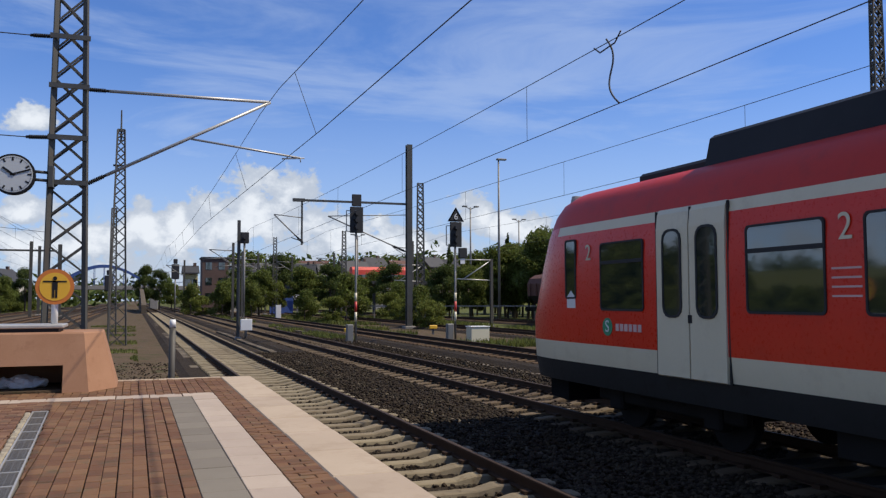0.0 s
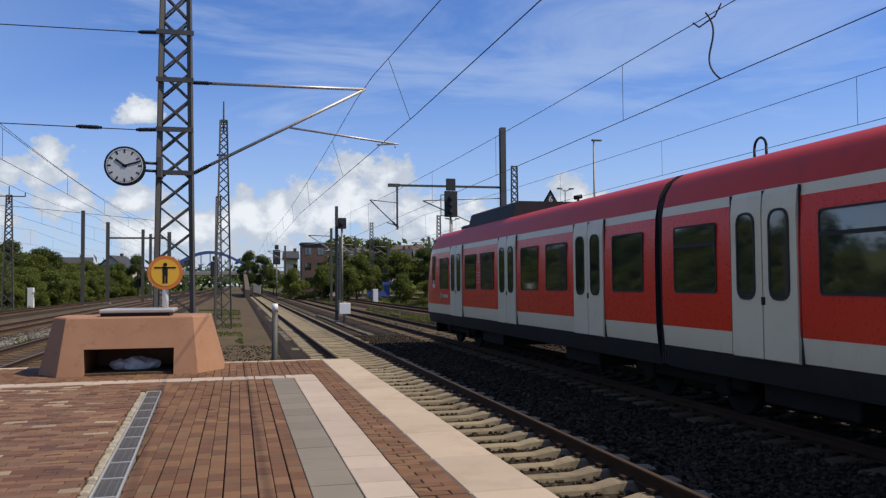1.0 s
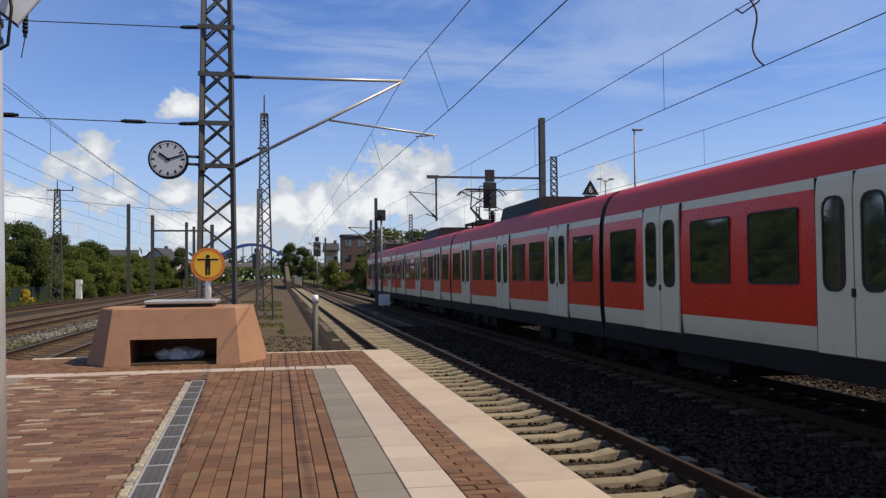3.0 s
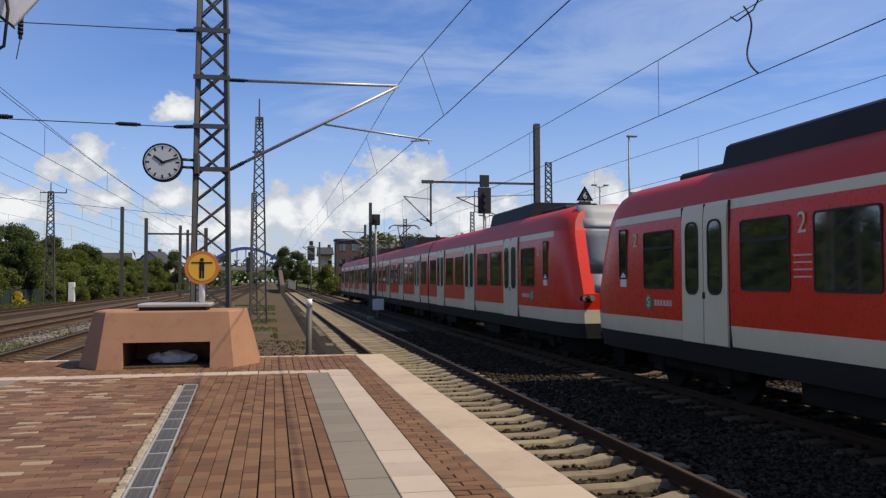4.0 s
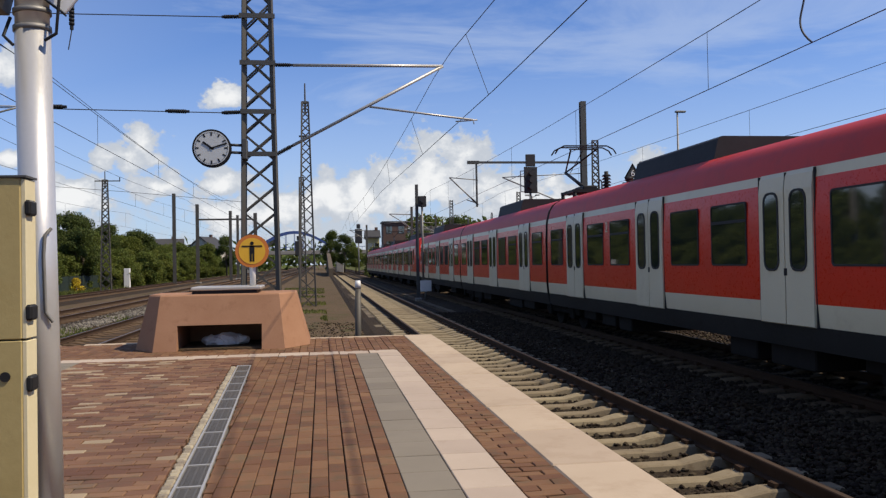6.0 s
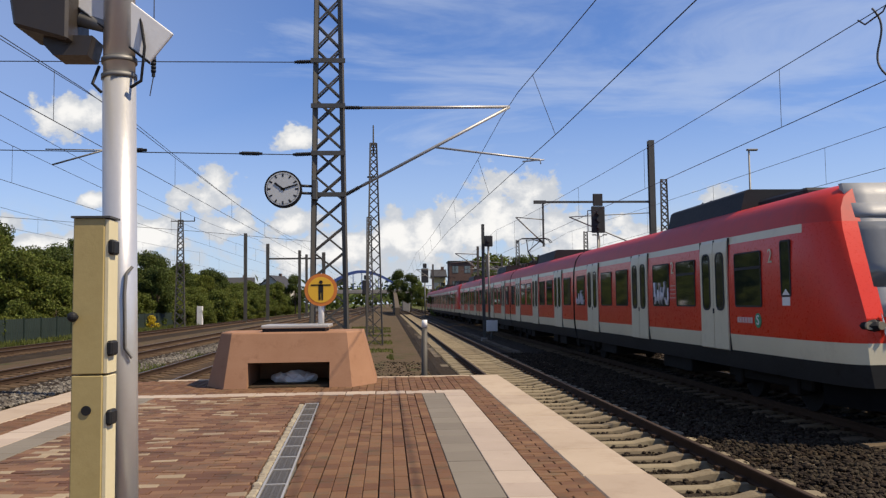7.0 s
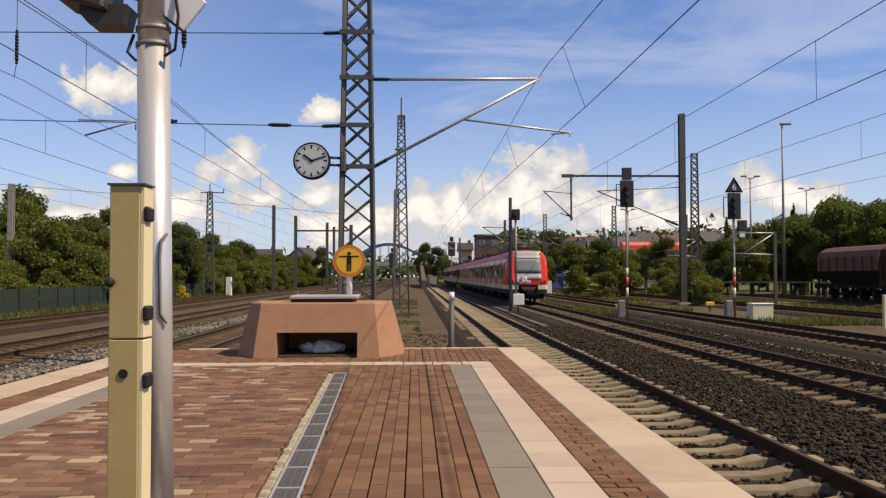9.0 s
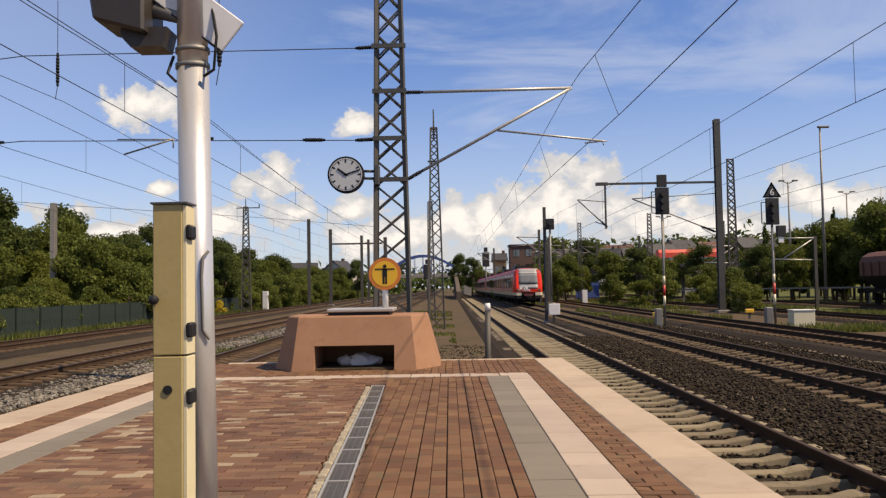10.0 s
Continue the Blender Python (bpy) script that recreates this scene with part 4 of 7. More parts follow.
def cab_car(rear):
    """A driving car, 17.65 m long with its cab at the far end (y = 0)."""
    rng = random.Random(77)
    L = 17.65
    car = base("driving_car", Matrix(), "red driving car with raked grey windscreen of a suburban electric train", "train car", "cars of the passing train")
    bm = BM()
    rings = shell(bm, [(-0.55, 0.80, 0.06, 0.85), (-0.64, 0.875, 0.045, 0.84), (-0.82, 0.925, 0.03, 0.80), (-1.1, 0.96, 0.015, 0.70), (-1.45, 0.985, 0.005, 0.52), (-1.95, 1, 0.0, 0.26), (-3.0, 1, 0, 0), (-L + 0.11, 1, 0, 0)])
    # the nose is red, over a light band and a grey skirt
    m = len(SECTION) - 1
    bm.faces.ensure_lookup_table()
    for f in bm.faces:
        c = f.calc_center_median()
        if c.y > -1.85 and f.material_index == 3:
            f.material_index = 2
    # close the nose with bands of its own
    for f in list(bm.faces):
        if len(f.verts) > 8 and f.calc_center_median().y > -2.5 and f.calc_center_median().y > -L / 2:
            bm.faces.remove(f)
    r = rings[0]
    for i in range(m):
        f = bm.faces.new((r[i], r[i + 1], r[2 * m - 1 - i], r[2 * m - i])) if i < m - 1 else bm.faces.new((r[i], r[i + 1], r[2 * m - i]))
        f.material_index = [0, 1, 2, 2, 2, 2, 4, 4, 4, 4, 4][i]
        for e in f.edges:
            if e.verts[0].co.x * e.verts[1].co.x > 0.01:
                e.smooth = False
    part("body", bm, COLOURS, car)

    def front(x, z, out=0.0):
        """A point on the raked front."""
        h = max(0.0, (z - 1.6) / 2.1)
        return (x, -0.55 - 0.85 * h + out, z - 0.06 * max(0, z - 2.6) / 1.12)

    def sheet(name, material, zs, half_of, parent, out=0.02, label=""):
        bm = BM()
        n = 6
        rows = []
        for z in zs:
            hw = half_of(z)
            rows.append([[bm.verts.new(front(hw * (2 * k / n - 1), z, o - 0.05 * abs(2 * k / n - 1) ** 3)) for k in range(n + 1)] for o in (out, -0.06)])
        for a, b in zip(rows, rows[1:]):
            for lay_ in (0, 1):
                for k in range(n):
                    f = bm.faces.new((a[lay_][k], a[lay_][k + 1], b[lay_][k + 1], b[lay_][k]))
                    f.smooth = True
            for k in (0, n):
                bm.faces.new((a[0][k], b[0][k], b[1][k], a[1][k]))
        for row in (rows[0], rows[-1]):
            for k in range(n):
                bm.faces.new((row[0][k], row[0][k + 1], row[1][k + 1], row[1][k]))
        return part(name, bm, material, parent, label)

    mask = sheet("front_mask", MASK, [1.62 + 0.208 * k for k in range(11)], lambda z: 1.10 - 0.10 * (z - 1.6) / 2, car, 0.035, "silver-grey panel round the windscreen")
    sheet("windscreen", WINDSHIELD, [2.05, 2.4, 2.65, 2.9, 3.05], lambda z: 0.99 - 0.08 * (z - 1.6) / 2, mask, 0.05, "large raked windscreen")
    sheet("destination_display", MASK, [3.12, 3.2, 3.36], lambda z: 0.95, mask, 0.05)
    bm = BM()
    rod(bm, front(0.1, 1.95, 0.06), front(-0.45, 2.65, 0.06), 0.018)
    part("windscreen_wiper", bm, BLACK, mask)
    for s in (-1, 1):
        bm = BM()
        a = Vector(front(s * 1.10, 1.50, -0.20))
        bmesh.ops.create_uvsphere(bm, u_segments=14, v_segments=8, radius=1.0, matrix=Matrix.Translation(a) @ Matrix.Diagonal((0.22, 0.27, 0.135, 1)))
        part("headlight_housing", bm, BLACK, car)
        bm = BM()
        for k in (-0.08, 0.08):
            rod(bm, (a.x + k, a.y + 0.10, a.z), (a.x + k, a.y + (0.27 if k * s < 0 else 0.24), a.z), 0.058, n=14)
        part("headlight", bm, [mat_lens], car, "round headlight lens")
    bm = BM()
    box(bm, -0.15, 0.15, -0.57, -0.515, 1.36, 1.58, 0.01)
    badge = part("badge", bm, WHITE, car, "white badge with red rim")
    bm = BM()
    for b in ((-0.12, 0.12, 1.535, 1.55), (-0.12, 0.12, 1.39, 1.405), (-0.12, -0.105, 1.39, 1.55), (0.105, 0.12, 1.39, 1.55), (-0.06, -0.02, 1.43, 1.51), (0.02, 0.06, 1.43, 1.51)):
        box(bm, b[0], b[1], -0.517, -0.511, b[2], b[3])
    part("badge_mark", bm, REDPAINT, badge)
    # coupler, and a proud black block whose colour gives the hollow's shade
    bm = BM()
    box(bm, -0.68, 0.68, -0.75, -0.50, 0.42, 1.27, 0.03)
    part("coupler_pocket", bm, mat_pitch, car, "black block painted as the shaded hollow round the coupler")
    bm = BM()
    prism(bm, [(-0.55, 1.12), (0.55, 1.12), (0.34, 0.88), (0.0, 0.80), (-0.34, 0.88)], -0.53, -0.44)
    part("coupler_cover", bm, mat_cover, car, "dull dark red cover in the coupler pocket")
    bm = BM()
    rod(bm, (0, -1.0, 0.72), (0, -0.25, 0.72), 0.10, n=10)
    box(bm, -0.22, 0.22, -0.32, -0.02, 0.55, 0.95, 0.05)
    rod(bm, (-0.1, -0.05, 0.74), (-0.1, 0.0, 0.74), 0.10, 0.06, n=10)
    part("coupler", bm, UNDER, car, "automatic coupler")
    bm = BM()
    prism(bm, [(-1.1, -0.80), (-1.26, -1.7), (1.26, -1.7), (1.1, -0.80), (0.72, -0.58), (-0.72, -0.58)], 0.28, 0.62, axis="z")
    part("snow_plough", bm, mat_pitch, car)
    for side in (-1, 1):
        for d in (5.23, 10.10, 14.97):
            door(car, -d, side)
        for d, w in ((3.69, 1.10), (6.80, 1.14), (8.42, 1.16), (11.71, 1.14), (13.34, 1.16), (16.58, 1.14)):
            pane(car, "window", -d, 2.24, w, 0.98, side, top_light=(d in (3.69, 6.80)))
        cw = pane(car, "window", -2.26, 2.38, 0.34, 0.92, side, 0.05, 0.004, 0.03)
        digits(car, "2", -2.80, 2.6, side, 0.34, TRAINGREY, "white class number two")
        digits(car, "2", -7.62, 2.6, side, 0.38, TRAINGREY, "white class number two")
        # crest, line mark and lettering bars
        bm = BM()
        x = side * (HALF + 0.003)
        prism(bm, [(-2.40, 1.78), (-2.14, 1.78), (-2.14, 1.95), (-2.27, 2.05), (-2.40, 1.95)], x - 0.004, x + 0.004, axis="x")
        part("crest", bm, WHITE, car, "small white crest")
        bm = BM()
        prism(bm, [(-3.32 + 0.13 * math.cos(radians(24 * k)), 1.52 + 0.13 * math.sin(radians(24 * k))) for k in range(15)], x - 0.004, x + 0.004, axis="x")
        disc = part("line_mark", bm, mat_green, car, "round green mark with white letter")
        s_ = digits(disc, "S", -3.32, 1.52, side, 0.24, WHITE, "")
        s_.matrix_basis = pose(side * (HALF + 0.010), -3.32, 1.52, 90, 0, 90 if side > 0 else -90)
        bm = BM()
        for k in range(6):
            box(bm, x - 0.004, x + 0.004, -3.62 - k * 0.11, -3.54 - k * 0.11, 1.47, 1.57)
        part("lettering_bars", bm, mat_faded, car)
        bm = BM()
        for k in range(4):
            box(bm, x - 0.003, x + 0.003, -7.44, -7.80, 2.2 - k * 0.09, 2.22 - k * 0.09)
        part("notice_bars", bm, mat_faded, car)
    roof_box(car, -9.2, -4.95)
    bm = BM()
    box(bm, -0.75, 0.75, -4.85, -3.0, 3.62, 3.80, 0.05)
    part("roof_box", bm, ROOFBOX, car, "low dark roof housing behind the cab")
    aerial(car, -4.2, 0.0)
    aerial(car, -11.7)
    bogie(car, -4.0)
    underfloor(car, -15.2, -6.2, rng)
    return car


mat_cover = mat("coupler_cover_red", (0.10, 0.02, 0.018), (0.17, 0.04, 0.035), 0.45, coarse=5, fine=20, bump=0.2)
mat_pitch = mat("pitch_black", (0.005, 0.005, 0.005), (0.009, 0.009, 0.009), 0.9, coarse=3, fine=30, bump=0.1)
mat_pitch.node_tree.nodes["Principled BSDF"].inputs["Specular IOR Level"].default_value = 0.05
mat_lens = mat("lamp_lens", (0.20, 0.17, 0.12), (0.27, 0.23, 0.16), 0.2, coarse=3, fine=30, bump=0.0)
mat_green = mat("mark_green", (0.02, 0.20, 0.09), (0.03, 0.24, 0.11), 0.5, coarse=3, fine=30, bump=0.0)
mat_faded = mat("faded_white", (0.50, 0.33, 0.30), (0.58, 0.42, 0.38), 0.5, coarse=3, fine=30, bump=0.0)
mat_spray = mat("spray_paint", (0.66, 0.62, 0.62), (0.75, 0.72, 0.72), 0.5, coarse=3, fine=30, bump=0.0)


def scrawl(car, name, label, place, seed, n, w, h):
    """Sprayed scribble: short bent strokes on a surface given by place(u, v)."""
    rng = random.Random(seed)
    c = bpy.data.curves.new(name, "CURVE")
    c.dimensions, c.bevel_depth, c.bevel_resolution = "3D", 0.022, 0
    for k in range(n):
        s = c.splines.new("POLY")
        s.points.add(4)
        u, v = (k + rng.uniform(0.1, 0.5)) / n * w, rng.uniform(0.1, 0.4) * h
        for q in s.points:
            q.co = (*place(u, v), 1)
            u += rng.uniform(-0.5, 0.9) * w / n
            v = min(h, max(0.0, v + rng.choice((-1, 1)) * rng.uniform(0.25, 0.75) * h))
    c.materials.append(mat_spray)
    o = new(name, c)
    o.parent = car
    o["label"] = label


def build_train():
    cabs, mids1, mids2 = cab_car(False), middle_car(False), middle_car(True)
    cars = []
    unit = 65.5
    for u in range(2):
        s0 = unit if u == 0 else 0.0       # far end of the unit, measured from the joint between the units
        for k in range(4):
            src = (cabs, mids1, mids2, cabs)[k]
            car = src if u == 0 and k < 3 else copy_thing(src, Matrix())
            if k in (0, 1, 2):
                off, turn = s0 - (0.0, 17.65, 32.75)[k], 0
            else:
                off, turn = s0 - unit, 180
            cars.append((car, off, turn))
    # the gangway at the last joint belongs to the second middle car's near end
    for car, off, turn in cars:
        if car.name.startswith("driving_car") and turn == 180:
            bm = BM()
            for k in range(3):
                prism(bm, [(-1.42, 0.65), (1.42, 0.65), (1.45, 3.12), (1.15, 3.56), (-1.15, 3.56), (-1.45, 3.12)], -17.65 + 0.095 - k * 0.07, -17.65 + 0.055 - k * 0.07)
            part("gangway", bm, RUBBER, car, "black rubber bellows between two cars")
            bogie(car, -17.65)
    last = cars[7][0]

    def nose(u, v):
        z = 1.36 + v
        h = max(0.0, (z - 1.6) / 2.1)
        return (0.98 - u, -0.505 - 0.85 * h, z)
    scrawl(last, "graffiti", "white sprayed scribble on the red nose", nose, 4, 11, 0.85, 0.46)
    for y0, seed, n, w, h in ((-17.02, 8, 5, 0.85, 0.42), (-8.90, 6, 9, 0.98, 0.50)):
        scrawl(last, "graffiti", "white sprayed scribble on a window", lambda u, v: (HALF + 0.02, y0 + u, 1.80 + v), seed, n, w, h)
    return cars


TRAIN = build_train()


def motions():
    """The train pulls away along its straight track, gaining speed."""
    reached = {1.0: -36.02, 7.0: 76.25, 7.5: 87.65, 8.0: 98.5, 8.5: 110.3, 9.0: 122.8, 9.5: 135.6, 10.0: 148.6}
    for car, off, turn in TRAIN:
        rows = []
        for k in range(21):
            t = k * 0.5
            s = reached.get(t, -51.77 + 15.03 * t + 0.542 * t ** 2 + 0.02175 * t ** 3 - 0.00913 * t ** 4 + 0.00066 * t ** 5)
            rows.append((t, pose(MAIN, s + off, RAIL, 0, 0, turn)))
        walk(car, rows)


# ---------------------------------------------------------------- things on and behind the platform end
def build_planter():
    """The big trough of pink concrete: battered walls, bevelled corners, a wide mouth in front, a lid on top."""
    p = base("concrete_trough", pose(-1.44, 12.90, 0), "large battered trough of pink concrete with a dark mouth", "planter")
    H_ = 0.79
    bm = BM()

    def ring(z, w0, w1, d, c):
        # octagon-like outline: long sides with cut corners
        return [(-w0 + c, -d), (w0 - c, -d), (w0, -d + c * 1.6), (w0, d), (-w0, d), (-w0, -d + c * 1.6)]
    lo = ring(0, 1.25, 1.25, 0.80, 0.34)
    hi = ring(H_, 1.05, 1.05, 0.62, 0.22)
    a = [bm.verts.new((x, y, 0)) for x, y in lo]
    b = [bm.verts.new((x, y, H_ - 0.02)) for x, y in hi]
    c = [bm.verts.new((x * 0.985, y * 0.975, H_)) for x, y in hi]
    n = 6
    for u, v in ((a, b), (b, c)):
        for i in range(n):
            if u is a and i == 0:
                continue
            bm.faces.new((u[i], u[(i + 1) % n], v[(i + 1) % n], v[i]))
    bm.faces.new(c)
    # front wall with the mouth
    def fr(x, z):
        k = z / (H_ - 0.02)
        return (x, -0.80 + 0.18 * k, z)
    mx, mz = 0.585, 0.36
    o = [fr(-mx, 0), fr(-mx, mz), fr(mx, mz), fr(mx, 0)]
    o = [bm.verts.new(q) for q in o]
    bm.faces.new((a[0], o[0], o[1], b[0]))
    bm.faces.new((o[1], o[2], b[1], b[0]))
    bm.faces.new((o[3], a[1], b[1], o[2]))
    # the mouth's inside
    i_ = [bm.verts.new((x, 0.45, z)) for x, z in ((-mx, 0), (-mx, mz), (mx, mz), (mx, 0))]
    for k in range(3):
        bm.faces.new((o[k], o[k + 1], i_[k + 1], i_[k]))
    bm.faces.new(i_)
    bmesh.ops.bevel(bm, geom=[e for e in bm.edges if len(e.link_faces) == 2 and e.calc_face_angle(0) > 0.3], offset=0.018, segments=2, affect="EDGES")
    part("trough_body", bm, SANDSTONE, p)
    bm = BM()
    box(bm, -0.57, 0.57, -0.70, 0.44, 0.002, 0.03)
    part("mouth_floor", bm, EARTH, p)
    bm = BM()
    rng = random.Random(3)
    bmesh.ops.create_icosphere(bm, subdivisions=4, radius=1.0, matrix=pose(0.02, -0.15, 0.10) @ Matrix.Diagonal((0.34, 0.17, 0.09, 1)))
    for v in bm.verts:
        v.co += Vector(noise.noise_vector(v.co * 9)) * 0.06 + Vector(noise.noise_vector(v.co * 30)) * 0.015
        v.co.z = max(v.co.z, 0.032)
    tagged(part("plastic_sack", bm, WHITE, None, at=pose(-1.44, 12.90, 0.0)), "crumpled pale sack lying inside the trough", "sack")
    bm = BM()
    box(bm, -0.44, 0.56, -0.44, 0.42, H_ + 0.05, H_ + 0.10, 0.012)
    part("lid", bm, ALU, p, "thin pale metal lid")
    # black block filling the gap between lid and trough
    bm = BM()
    box(bm, -0.42, 0.50, -0.42, 0.34, H_ - 0.01, H_ + 0.055)
    part("lid_rim", bm, BLACK, p)


def build_stop_sign():
    s = base("warning_sign", pose(-1.02, 12.72, 0.83), "round yellow sign with orange rim and black standing figure", "sign")
    bm = BM()
    rod(bm, (0, 0.06, 0.0), (0, 0.06, 0.62), 0.045, n=12)
    part("post", bm, WHITE, s, "short white tube")
    zc = 0.58

    def disc(r, y0, y1, m, name, parent):
        bm = BM()
        rod(bm, (0, y0, zc), (0, y1, zc), r, n=40)
        return part(name, bm, m, parent)
    disc(0.247, 0.012, 0.0, ORANGE, "rim", s)
    disc(0.195, 0.0, -0.004, YELLOW, "face", s)
    bm = BM()
    y0, y1 = -0.008, -0.003
    rod(bm, (0, y1, zc + 0.115), (0, y0, zc + 0.115), 0.028, n=16)
    for b in ((-0.15, 0.15, 0.062, 0.082), (-0.036, 0.036, -0.045, 0.082), (-0.034, -0.006, -0.155, -0.045), (0.006, 0.034, -0.155, -0.045)):
        box(bm, b[0], b[1], y0, y1, zc + b[2], zc + b[3])
    part("pictogram", bm, BLACK, s, "plain black figure shape")


def lattice(bm, x, y, z0, z1, w0, w1, leg=0.06, brace=0.035, step=None, kx=True, deep=1.0):
    """Four angle legs with zigzag bracing between them."""
    corners = ((-1, -1), (1, -1), (1, 1), (-1, 1))

    def at(c, z):
        w = w0 + (w1 - w0) * (z - z0) / (z1 - z0)
        return Vector((x + c[0] * w / 2, y + c[1] * w / 2 * deep, z))
    for c in corners:
        bar(bm, at(c, z0), at(c, z1), leg)
    z, flip = z0, False
    while z < z1 - 0.05:
        w = w0 + (w1 - w0) * (z - z0) / (z1 - z0)
        nz = min(z1, z + (step or w * 0.95))
        for i in range(4):
            a, b = corners[i], corners[(i + 1) % 4]
            if kx:
                bar(bm, at(a, z), at(b, nz), brace)
                bar(bm, at(b, z), at(a, nz), brace)
            else:
                bar(bm, at(a if flip else b, z), at(b if flip else a, nz), brace)
        z, flip = nz, not flip


def insulator(bm, a, b, r=0.045, n=9, index=0):
    """A ribbed insulator: close discs on a core."""
    a, b = Vector(a), Vector(b)
    for k in range(n):
        p, q = a.lerp(b, 0.12 + 0.76 * k / n), a.lerp(b, 0.12 + 0.76 * (k + 0.7) / n)
        rod(bm, p, q, r * 0.9, n=8, index=index)
    rod(bm, a, b, r * 0.62, n=6, index=index)


MAST = Vector((-1.30, 18.5, 0))


def build_main_mast():
    x, y = MAST.x, MAST.y
    m = base("catenary_mast", pose(0, 0, 0), "tall grey lattice mast behind the platform end", "mast", "overhead line masts")
    bm = BM()
    lattice(bm, x, y, GROUND - 0.2, 11.5, 0.80, 0.42, 0.085, 0.036, 0.57, deep=0.35)
    part("lattice_frame", bm, MASTSTEEL, m)
    bm = BM()
    box(bm, x - 0.65, x + 0.65, y - 0.65, y + 0.65, GROUND - 0.4, GROUND + 0.05, 0.05)
    part("footing", bm, CONCRETE, m)
    # cantilever over the near track
    bm = BM()
    rod(bm, (x + 0.75, y, 5.58), (2.78, y, 5.61), 0.035)
    rod(bm, (x + 0.72, y, 3.81), (2.78, y, 5.61), 0.035)
    rod(bm, (1.10, y, 4.68), (3.45, y, 4.40), 0.024)
    rod(bm, (3.05, y, 4.36), (3.55, y, 4.40), 0.016)
    rod(bm, (3.45, y, 4.42), (3.47, y, 4.30), 0.012)
    part("cantilever", bm, ALU, m, "pale tubular bracket carrying the overhead wire")
    for p0, p1 in (((x + 0.28, y, 5.58), (x + 0.75, y, 5.58)), ((x + 0.34, y, 3.60), (x + 0.72, y, 3.81)), ((x - 0.75, y - 0.1, 6.58), (x - 0.28, y - 0.1, 6.60)),
                   ((x - 0.78, y - 0.1, 4.50), (x - 0.30, y - 0.1, 4.52)), ((-3.25, y - 0.1, 4.53), (-2.75, y - 0.1, 4.52))):
        bm = BM()
        insulator(bm, p0, p1, 0.05)
        part("insulator", bm, BLACK, m)
    for z in (5.58, 3.60, 6.60, 4.52):
        bm = BM()
        box(bm, x - 0.38, x + 0.38, y - 0.20, y - 0.16, z - 0.05, z + 0.05)
        part("bracket_plate", bm, DARKSTEEL, m)
    wire("cross_wire", [(x - 0.75, y - 0.1, 6.58), (-9.5, y - 0.1, 6.55), (-22, y + 4, 6.6)], 0.011, CABLE, "", parent=m)
    wire("cross_wire", [(x - 0.78, y - 0.1, 4.50), (-9.5, y - 0.1, 4.62), (-22, y + 4, 4.7)], 0.011, CABLE, "", parent=m)
    wire("loose_cable", [(x + 0.3, y - 0.4, -0.85), (x + 0.25, y - 0.4, -0.2), (x + 0.1, y - 0.36, 0.2), (x - 0.35, y - 0.36, 0.5)], 0.03, BLACK, "", parent=m)


def build_clock():
    x, y, z, r = -2.26, 18.15, 3.69, 0.40
    c = base("station_clock", pose(x, y, z), "round white station clock on a bracket at the mast", "clock")
    bm = BM()
    rod(bm, (0, 0.10, 0), (0, -0.08, 0), r, n=48)
    part("case", bm, BLACK, c, "dark blue-black round case")
    bm = BM()
    rod(bm, (0, -0.08, 0), (0, -0.092, 0), r * 0.90, n=48)
    face = part("dial", bm, CLOCKFACE, c, "white dial with black strokes")
    bm = BM()
    for k in range(60):
        a = radians(k * 6)
        big = k % 5 == 0
        r0, r1 = (0.66, 0.85) if big else (0.81, 0.85)
        m = Matrix.Rotation(a, 4, "Y")
        if big:
            hour = BM()
            box(hour, -0.016, 0.016, -0.096, -0.0915, r0 * r, r1 * r, m=m)
            part("hour_mark", hour, BLACK, face)
        else:
            box(bm, -0.005, 0.005, -0.096, -0.0915, r0 * r, r1 * r, m=m)
    tagged(part("minute_marks", bm, BLACK, face), kind="stuff")
    for name, ang, ln, w in (("hour_hand", 306, 0.55, 0.021), ("minute_hand", 72, 0.83, 0.016)):
        bm = BM()
        box(bm, -w, w, -0.105, -0.099, -0.12 * r, ln * r, m=Matrix.Rotation(radians(ang), 4, "Y"))
        part(name, bm, BLACK, face)
    bm = BM()
    for dz in (-0.08, 0.08):
        rod(bm, (r - 0.01, 0.0, dz), (0.66, 0.1, dz), 0.03)
    box(bm, 0.62, 0.72, -0.02, 0.35, -0.22, 0.22, 0.01)
    part("bracket", bm, DARKSTEEL, c)


def build_end_post():
    p = base("marker_post", pose(0.60, 14.45, GROUND - 0.2), "slim weathered post with white cap behind the platform end", "post")
    bm = BM()
    rod(bm, (0, 0, 0), (0.02, 0, 1.86), 0.055, 0.05, n=12)
    part("shaft", bm, MASTSTEEL, p)
    bm = BM()
    rod(bm, (0.02, 0, 1.85), (0.02, 0, 1.98), 0.055, 0.045, n=12)
    part("cap", bm, WHITE, p)


